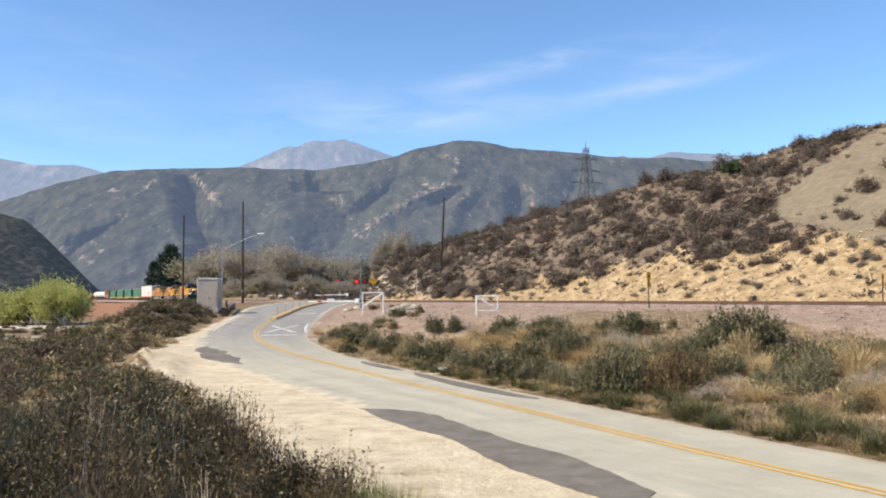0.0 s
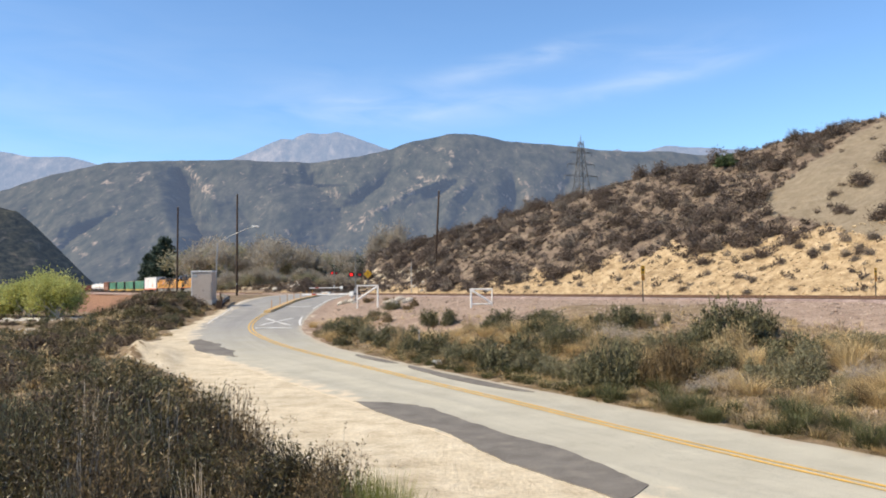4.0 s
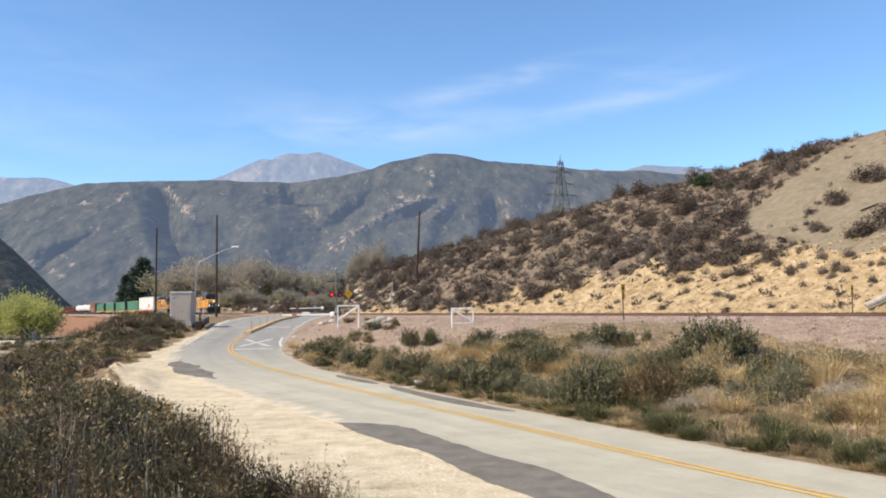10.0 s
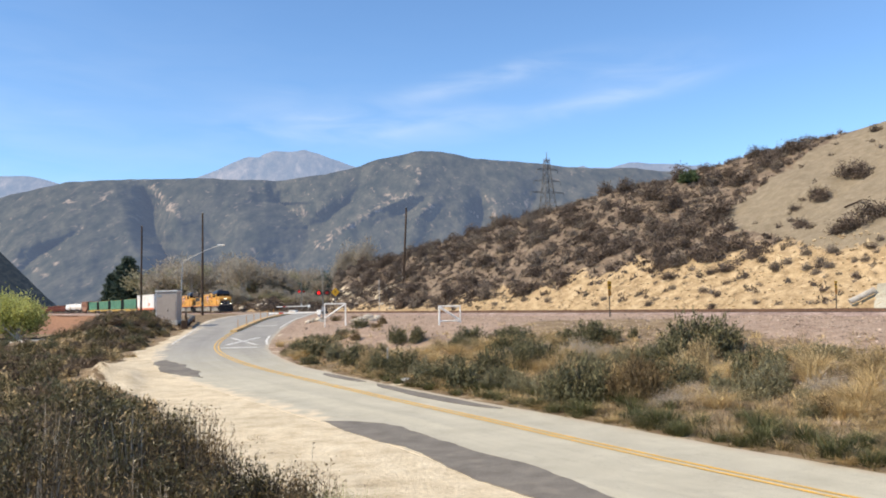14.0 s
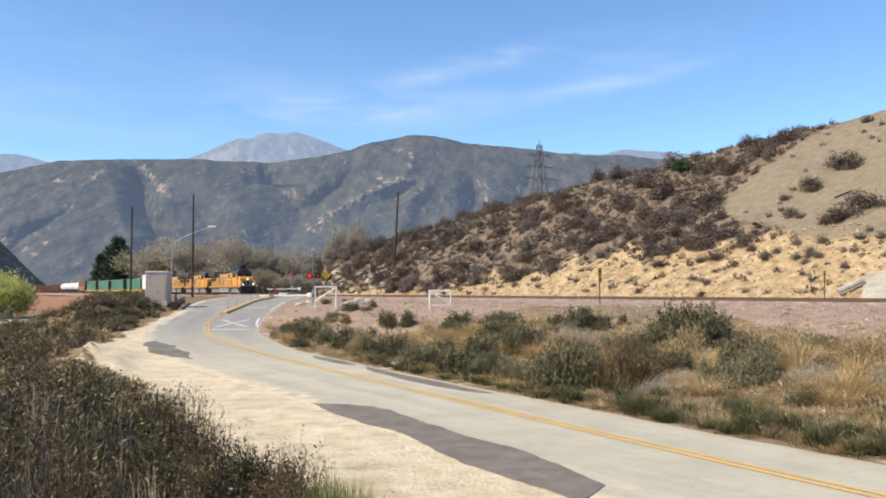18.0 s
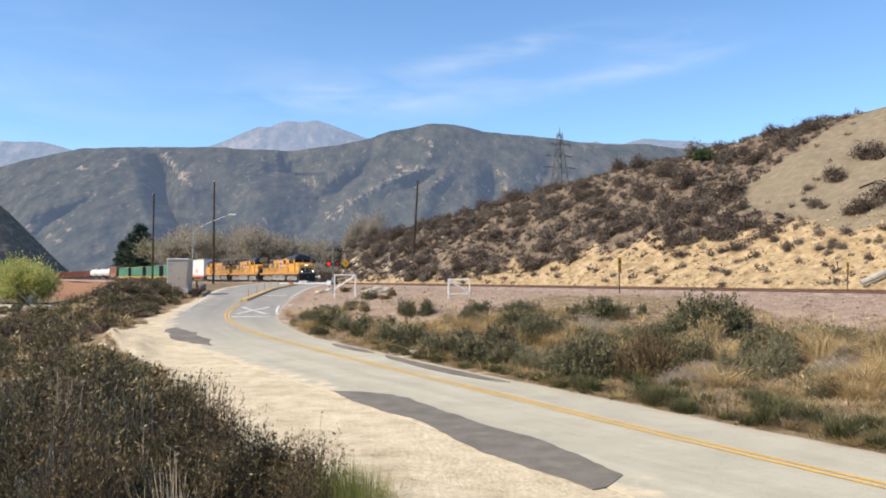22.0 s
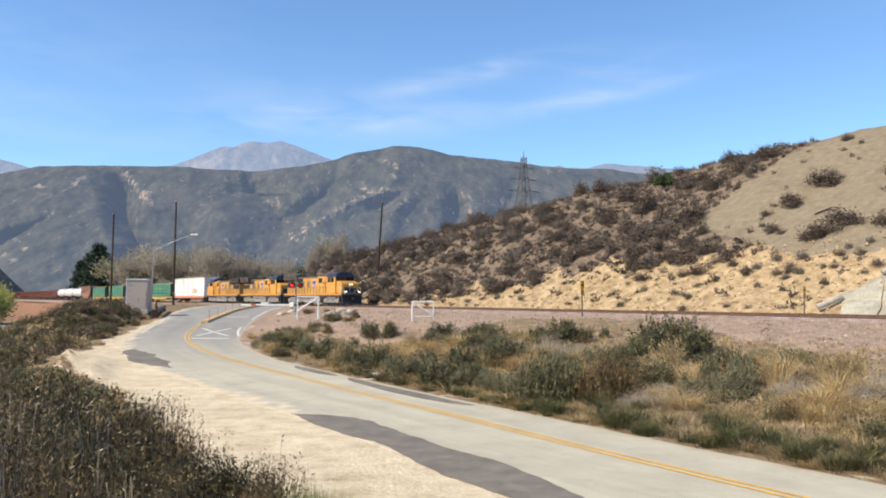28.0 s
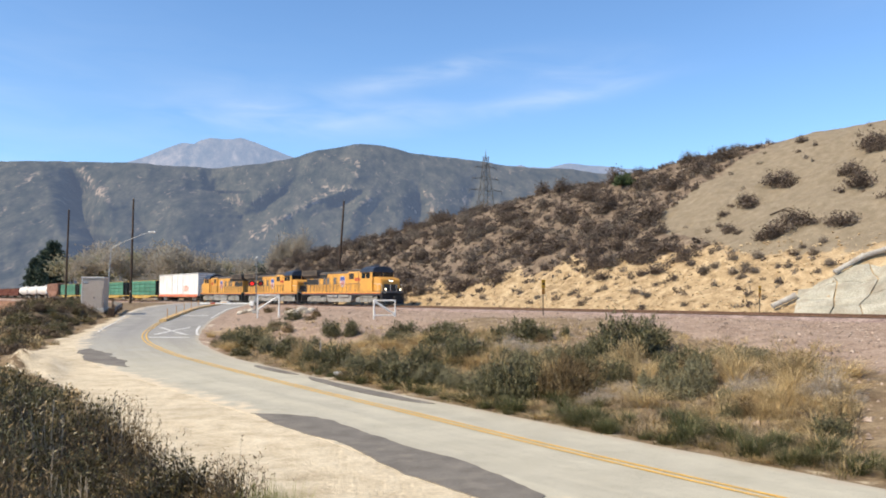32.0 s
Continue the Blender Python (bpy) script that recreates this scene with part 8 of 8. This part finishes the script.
def gate_arm(x, y, yaw, length, label):
    """A lowered gate arm with its mechanism on a stub post."""
    z = gz(x, y)
    ob = thing("crossing_gate", pose(x, y, z, 0, 0, yaw), label, "crossing gate", "crossing gates")
    part("gate_post", rod(BM(), (0, 0, -0.2), (0, 0, 1.15), 0.09, seg=10), GALV, ob)
    part("mechanism", box(BM(), -0.28, 0.22, -0.22, 0.22, 0.75, 1.25, 0.04), WHITE_STEEL, ob)
    n = 10
    for k in range(n):
        a, b = 0.2 + length * k / n, 0.2 + length * (k + 1) / n
        part("arm_section", box(BM(), a, b - 0.005, -0.03, 0.03, 0.92 - k * 0.004, 1.07 - k * 0.004, 0.006), RED_TRIM if k == 7 else WHITE_STEEL, ob, "red and white gate arm section" if k == 0 else "")
    part("counterweight", box(BM(), -1.0, -0.25, -0.1, 0.1, 0.86, 1.14, 0.04), BLACK_STEEL, ob)
    return ob


flasher_mast(-8.5, 85.0, 7.75, 5.15, 8, 0)
flasher_mast(-19.6, 156.0, 9.1, 6.6, 0, 0)
gate_arm(-18.0, 154.0, 172, 6.0, "lowered white and red crossing gate arm")
gate_arm(-9.2, 88.0, 165, 5.5, "lowered white and red crossing gate arm beside the mast")


def yard_gate(x0, y0, x1, y1, z0, z1, flip):
    """A white tubular steel gate with a diagonal brace."""
    ob = thing("white_gate", pose(x0, y0, z0), "white tubular steel gate with diagonal brace", "gate", "white access gates")
    dx, dy, h = x1 - x0, y1 - y0, z1 - z0
    g0, g1 = gz(x0, y0) - z0, gz(x1, y1) - z0
    part("gate_post", rod(BM(), (0, 0, g0 - 0.3), (0, 0, h), 0.055 if flip else 0.075, seg=10), WHITE_STEEL, ob)
    part("gate_post", rod(BM(), (dx, dy, g1 - 0.3), (dx, dy, h), 0.075 if flip else 0.05, seg=10), WHITE_STEEL, ob)
    part("top_rail", rod(BM(), (0, 0, h - 0.05), (dx, dy, h - 0.05), 0.06, seg=8), WHITE_STEEL, ob)
    flip or part("bottom_rail", rod(BM(), (0, 0, 0.06), (dx, dy, 0.06), 0.05, seg=8), WHITE_STEEL, ob)
    part("brace", rod(BM(), (dx, dy, h - 0.08) if flip else (0, 0, h - 0.08), (0, 0, 0.1) if flip else (dx, dy, 0.1), 0.08, seg=8), WHITE_STEEL, ob)
    return ob


yard_gate(-7.35, 75.0, -5.5, 75.2, 2.58, 4.02, True)
yard_gate(2.46, 62.0, 4.05, 62.2, 2.42, 3.64, False)


def track_sign(x, y, top, size, label):
    z = gz(x, y)
    ob = thing("track_sign", pose(x, y, z, 0, 0, 38), label, "sign", "trackside signs")
    part("post", box(BM(), -0.03, 0.03, -0.03, 0.03, -0.3, top - z, 0.005), BLACK_STEEL, ob)
    h = top - z
    bm = box(BM(), -size * 0.36, size * 0.36, -0.045, -0.03, h - size, h, 0.01)
    part("upper_plate", bm, SIGN_YELLOW, ob, "weathered yellow plate")
    bm = box(BM(), -size * 0.30, size * 0.30, -0.045, -0.03, h - 1.75 * size, h - 1.06 * size, 0.01)
    part("lower_plate", bm, SIGN_RUST, ob, "rusty yellow plate")
    for zz in (h - 0.5 * size,):
        part("sign_bar", box(BM(), -size * 0.2, size * 0.2, -0.05, -0.044, zz - 0.06, zz + 0.06), BLACK_STEEL, ob)
    return ob


track_sign(14.9, 60.0, 5.2, 0.62, "yellow trackside sign with two plates on a dark post")
track_sign(31.0, 58.3, 4.85, 0.55, "small rusty yellow trackside sign below the slope")


def diamond_sign(x, y, zc):
    z = gz(x, y)
    ob = thing("warning_sign", pose(x, y, z, 0, 0, 10), "yellow diamond road warning sign on a steel post", "sign")
    part("post", box(BM(), -0.03, 0.03, -0.02, 0.02, -0.3, zc - z + 0.3, 0.004), GALV, ob)
    bm = box(BM(), -0.53, 0.53, -0.04, -0.025, -0.53, 0.53, 0.004, Matrix.Translation((0, 0, zc - z)) @ Matrix.Rotation(radians(45), 4, "Y"))
    part("plate", bm, SIGN_YELLOW, ob, "yellow diamond plate")
    bm = box(BM(), -0.04, 0.04, -0.048, -0.042, zc - z - 0.22, zc - z + 0.22)
    box(bm, -0.16, 0.04, -0.048, -0.042, zc - z + 0.10, zc - z + 0.18)
    part("arrow", bm, BLACK_STEEL, ob, "black arrow")
    return ob


diamond_sign(-12.2, 143.5, 6.15)


def thin_post(x, y, top, name, label, r=0.045, mate=None):
    z = gz(x, y)
    ob = thing(name, pose(x, y, z), label, "post")
    part("post_shaft", rod(BM(), (0, 0, -0.3), (0, 0, top - z), r, r * 0.8, seg=8), mate or GALV, ob)
    part("post_top", rod(BM(), (0, 0, top - z), (0, 0, top - z + 0.05), r * 1.2, r * 0.6, seg=8), mate or GALV, ob)
    return ob


thin_post(-4.1, 126.8, 7.6, "signal_post", "slim grey steel post beside the track", 0.06)
thin_post(-1.0, 42.6, 1.55, "marker_post", "thin grey marker post in the roadside brush", 0.03)


def rock(x, y, r, seed, flat=0.7, group="boulders", label="pale rough boulder on dry ground", name="boulder"):
    bm = BM()
    bmesh.ops.create_icosphere(bm, subdivisions=2, radius=r)
    for v in bm.verts:
        n_ = noise.noise(v.co * (1.3 / r) + Vector((seed * 3.1, seed, 0)))
        v.co *= 1 + 0.38 * n_
        v.co.z *= flat
    ob = part(name, bm, ROCK)
    ob.matrix_basis = Matrix.Translation((x, y, gz(x, y) + r * 0.25)) @ Matrix.Rotation(seed * 1.7, 4, "Z")
    return tagged(ob, label, "rock", group)


for k in range(34):                                   # pale rocks beyond the crossing
    y = rng.uniform(140, 190)
    az = rng.uniform(-0.285, -0.19)
    x = az * y
    s, p = track_sp(x, y)
    if p < 6:
        x, y = on_track(s, rng.uniform(6, 14))
    if abs((x - float(road_x(y)))) < 6:
        continue
    rock(x, y, rng.uniform(0.3, 0.75), k + 2)
for k in range(14):                                   # stones along the foot of the cut
    s = rng.uniform(10, 60)
    x, y = on_track(s, rng.uniform(4.6, 9))
    rock(x, y, rng.uniform(0.15, 0.35), k + 70, group="stones at the cut's foot", label="pale stone at the foot of the cut")
for x, y, r in ((-4.4, 79.0, 0.5), (-3.6, 80.0, 0.6), (-2.8, 79.6, 0.45), (-5.0, 80.2, 0.4), (-9.6, 86.2, 0.45), (-9.0, 85.6, 0.4), (-10.2, 86.6, 0.38), (-3.2, 78.4, 0.35)):
    rock(x, y, r, x * 3.3, group="stones by the gate", label="pale stone on the gravel by the gate")


def litter(x, y):
    z = gz(x, y)
    ob = thing("litter_bag", pose(x, y, z), "crumpled white litter at the road's edge", "litter")
    bm = BM()
    bmesh.ops.create_icosphere(bm, subdivisions=2, radius=0.2)
    for v in bm.verts:
        v.co *= 1 + 0.5 * noise.noise(v.co * 6)
        v.co.z = v.co.z * 0.55 + 0.1
        v.co.x *= 1.5
    part("bag", bm, WHITE_STEEL, ob)
    bm = box(BM(), 0.25, 0.5, -0.12, 0.08, 0.0, 0.12, 0.02)
    part("carton", bm, WHITE_STEEL, ob)
    return ob


litter(-0.05, 38.9)


TOWER_STEEL = mat("dull_tower_steel", (0.10, 0.10, 0.10), (0.16, 0.16, 0.16), 0.5, 0.8)


def lattice_tower(x, y, top):
    z = gz(x, y)
    h = top - z
    ob = thing("transmission_tower", pose(x, y, z, 0, 0, 20), "grey steel lattice transmission tower behind the ridge", "tower")

    def w(t):
        return 3.1 * (1 - t) ** 1.25 + 0.45
    levels = [0, 0.16, 0.30, 0.42, 0.53, 0.63, 0.72, 0.80, 0.88, 1.0]
    for sx in (-1, 1):
        for sy in (-1, 1):
            bm = BM()
            for a, b in zip(levels, levels[1:]):
                rod(bm, (sx * w(a), sy * w(a), a * h), (sx * w(b), sy * w(b), b * h), 0.11, 0.10, seg=5)
            part("leg", bm, TOWER_STEEL, ob)
    for a, b in zip(levels, levels[1:]):
        for sg in (-1, 1):
            for (p0, p1) in (((-1, sg), (1, sg)), ((sg, -1), (sg, 1))):
                bm = BM()
                rod(bm, (p0[0] * w(a), p0[1] * w(a), a * h), (p1[0] * w(b), p1[1] * w(b), b * h), 0.05, seg=4)
                rod(bm, (p1[0] * w(a), p1[1] * w(a), a * h), (p0[0] * w(b), p0[1] * w(b), b * h), 0.05, seg=4)
                part("cross_brace", bm, TOWER_STEEL, ob)
    for t, l in ((0.70, 4.6), (0.80, 3.8), (0.90, 3.0)):
        bm = BM()
        for sg in (-1, 1):
            rod(bm, (0, 0, t * h + 0.5), (sg * l, 0, t * h), 0.07, seg=5)
            rod(bm, (0, 0, t * h - 0.1), (sg * l, 0, t * h), 0.07, seg=5)
            rod(bm, (sg * l, 0, t * h), (sg * l, 0, t * h - 0.9), 0.06, seg=5)
        part("cross_arm", bm, TOWER_STEEL, ob)
    part("peak", rod(BM(), (0, 0, h), (0, 0, h + 1.6), 0.12, 0.03, seg=6), TOWER_STEEL, ob)
    return ob


lattice_tower(35.2, 200.0, 39.0)


SHOTCRETE = mat("sprayed_concrete", (0.31, 0.295, 0.235), (0.42, 0.395, 0.32), 0.7, 0.95, 0.6, rand=0.12, stain=(0.27, 0.23, 0.17), stain_scale=0.5)


def lined_slope():
    """Cracked sprayed-concrete lining on the foot of the cut, in uneven slabs."""
    ob = thing("slope_lining", pose(0, 0, 0), "cracked grey sprayed-concrete slope lining beside the track", "slope lining", kind="structure")
    cols, rws = 12, 4
    r_ = random.Random(4)
    node = {}
    for i in range(cols + 1):
        for j in range(rws + 1):
            s = -46.2 - i * 2.4 + (r_.uniform(-0.75, 0.75) if 0 < i else 0) + j * 0.4
            p = 4.5 + j * min(0.83 + 0.3 * i, 2.0) + (r_.uniform(-0.45, 0.45) if j and i else 0)
            node[i, j] = (s, p)
    for i in range(cols):
        for j in range(rws):
            c = [node[i, j], node[i + 1, j], node[i + 1, j + 1], node[i, j + 1]]
            ms, mp_ = sum(a for a, _ in c) / 4, sum(b for _, b in c) / 4
            bm = BM()
            n = 5
            grid = {}
            for u in range(n + 1):
                for v in range(n + 1):
                    a, b = u / n, v / n
                    s = (c[0][0] * (1 - a) + c[1][0] * a) * (1 - b) + (c[3][0] * (1 - a) + c[2][0] * a) * b
                    p = (c[0][1] * (1 - a) + c[1][1] * a) * (1 - b) + (c[3][1] * (1 - a) + c[2][1] * a) * b
                    s, p = ms + (s - ms) * 0.955, mp_ + (p - mp_) * 0.955
                    x, y = on_track(s, p)
                    bulge = 0.28 - 0.16 * max(abs(a - 0.5), abs(b - 0.5)) * 2 + 0.05 * noise.noise((x * 0.9, y * 0.9, i + j))
                    grid[u, v] = bm.verts.new((x, y, gz(x, y) + bulge))
            for u in range(n):
                for v in range(n):
                    bm.faces.new((grid[u, v], grid[u + 1, v], grid[u + 1, v + 1], grid[u, v + 1]))
            r = bmesh.ops.extrude_face_region(bm, geom=bm.faces[:])
            bmesh.ops.translate(bm, vec=(0, 0, -0.5), verts=[g for g in r["geom"] if isinstance(g, bmesh.types.BMVert)])
            bmesh.ops.recalc_face_normals(bm, faces=bm.faces)
            part("slab", bm, SHOTCRETE, ob, smooth=False)
    return ob


lined_slope()


def drain_pipe(points, r, label):
    x0, y0 = on_track(*points[0])
    z0 = gz(x0, y0)
    ob = thing("drain_pipe", pose(x0, y0, z0), label, "pipe", "drain pipes on the slope")
    for a, b in zip(points, points[1:]):
        pa, pb = on_track(*a), on_track(*b)
        va = Vector((pa[0] - x0, pa[1] - y0, gz(*pa) - z0 + r + 0.25))
        vb = Vector((pb[0] - x0, pb[1] - y0, gz(*pb) - z0 + r + 0.25))
        part("pipe_length", rod(BM(), va, vb, r, seg=16), PIPE_GREY, ob)
        part("joint_band", rod(BM(), vb - (vb - va).normalized() * 0.12, vb + (vb - va).normalized() * 0.12, r * 1.12, seg=16), PIPE_GREY, ob)
    return ob


PIPE_GREY = mat("weathered_pipe", (0.36, 0.33, 0.29), (0.46, 0.43, 0.38), 1.0, 0.7, 0.1, stain=(0.24, 0.20, 0.16), stain_scale=1.2)
drain_pipe([(-44.3, 4.8), (-45.3, 6.2)], 0.22, "grey drain pipe stub at the foot of the slope")
drain_pipe([(-47.0, 8.9), (-48.4, 10.5), (-49.6, 12.4), (-51.6, 15.0)], 0.2, "long grey drain pipe running down the slope")


def fallen_board(s_, p_, length, turn, label):
    x, y = on_track(s_, p_)
    ob = thing("fallen_board", pose(x, y, gz(x, y) + 0.1, 8, -22, turn), label, "board", "boards on the slope")
    part("board", box(BM(), -length / 2, length / 2, -0.16, 0.16, -0.05, 0.06, 0.015), POLE_WOOD, ob)
    part("splinter", box(BM(), length / 2 - 0.3, length / 2 + 0.12, -0.12, -0.02, -0.03, 0.03, 0.01), POLE_WOOD, ob)


fallen_board(-29.7, 15.6, 1.5, -25, "dark weathered board lying on the loose slope")
fallen_board(-34.5, 21.5, 1.6, -20, "dark weathered board half buried in the loose slope")

# loose stones on the gravel bank and along the ballast's foot
RUBBLE = mat("cut_rubble", (0.30, 0.22, 0.13), (0.52, 0.405, 0.255), 1.0, 0.95, 0.3, island=0.3)


def stones(name, x, y, size, material, label, r_):
    """Small angular stones strewn over the ground, as one object."""
    base_v = np.array([(1, 0, 0), (-1, 0, 0), (0, 1, 0), (0, -1, 0), (0, 0, 0.8), (0, 0, -0.8)], dtype=float)
    base_f = np.array([(0, 2, 4), (2, 1, 4), (1, 3, 4), (3, 0, 4), (2, 0, 5), (1, 2, 5), (3, 1, 5), (0, 3, 5)])
    k = len(x)
    v = base_v[None] * (1 + r_.normal(0, 0.25, (k, 6, 1))) * size[:, None, None]
    a = r_.uniform(0, 6.28, k)
    c, sn = np.cos(a)[:, None], np.sin(a)[:, None]
    vx, vy = v[..., 0] * c - v[..., 1] * sn, v[..., 0] * sn + v[..., 1] * c
    V = np.stack([vx + x[:, None], vy + y[:, None], v[..., 2] + (gz_many(x, y) + size * 0.2)[:, None]], -1).reshape(-1, 3)
    F = (base_f[None] + (np.arange(k) * 6)[:, None, None]).reshape(-1, 3)
    tagged(link_mesh(name, np_mesh(name, V, F), material), label, "gravel", kind="stuff")


def cut_rubble():
    r_ = np.random.default_rng(78)
    s, p = r_.uniform(-48, 22, 5200), 4.2 + 13 * r_.random(5200) ** 1.4
    ok = p - 4 < np.interp(s, CUT_S, CUT_TOP) + 1.0
    s, p = s[ok], p[ok]
    x, y = TRACK_O[0] + s * TRACK_A[0] + p * TRACK_N[0], TRACK_O[1] + s * TRACK_A[1] + p * TRACK_N[1]
    stones("rubble", x, y, 0.04 + 0.17 * r_.random(len(x)) ** 3, RUBBLE, "broken yellow earth and stones on the cut", r_)


cut_rubble()


def loose_stones():
    r_ = np.random.default_rng(77)
    n = 15000
    y = r_.uniform(15, 95, n)
    x = r_.uniform(-0.14, 0.7, n) * y
    z, d, e, r, s, p, right, left, zr, on_road, h = ground_parts(x, y)
    ok = (d > 0) & (r > 0.15) & (p < -4.5) & (r_.random(n) < 0.2 + 0.8 * sstep(-34, -20, p) + 0.8 * sstep(8, 14, x - 0.1 * y))
    x, y = x[ok], y[ok]
    k = len(x)
    stones("gravel", x, y, r_.uniform(0.025, 0.065, k) * (1 + 1.2 * (r_.random(k) > 0.95)), STONE_PINK, "loose pinkish stones on the gravel bank", r_)


loose_stones()


# ---- what moves ----
def train_pose(t, behind, flip):
    s = SPEED * (32.0 - t) + 1.5 + behind
    x, y = on_track(s)
    return pose(x, y, RAIL_Z + 0.01, 0, 0, TRACK_YAW + (180 if flip else 0))


def motions():
    times = [0, 0.1] + list(range(1, 32)) + [31.9, 32]
    for ob, behind, flip in TRAIN:
        walk(ob, [(t, train_pose(t, behind, flip)) for t in times])
    # wheels of the locomotives turn on their axles
    for ob, behind, flip in TRAIN[:3]:
        for tr in [c for c in ob.children if c.name.startswith("truck")]:
            for w in [c for c in tr.children if c.name.startswith("wheelset")]:
                x, z = w.location.x, w.location.z
                rate = math.degrees(SPEED / z) * (-1 if flip else 1)
                walk(w, [(k / 10, pose(x, 0, z, 0, (rate * k / 10) % 360, 0)) for k in range(0, 321)])


motions()
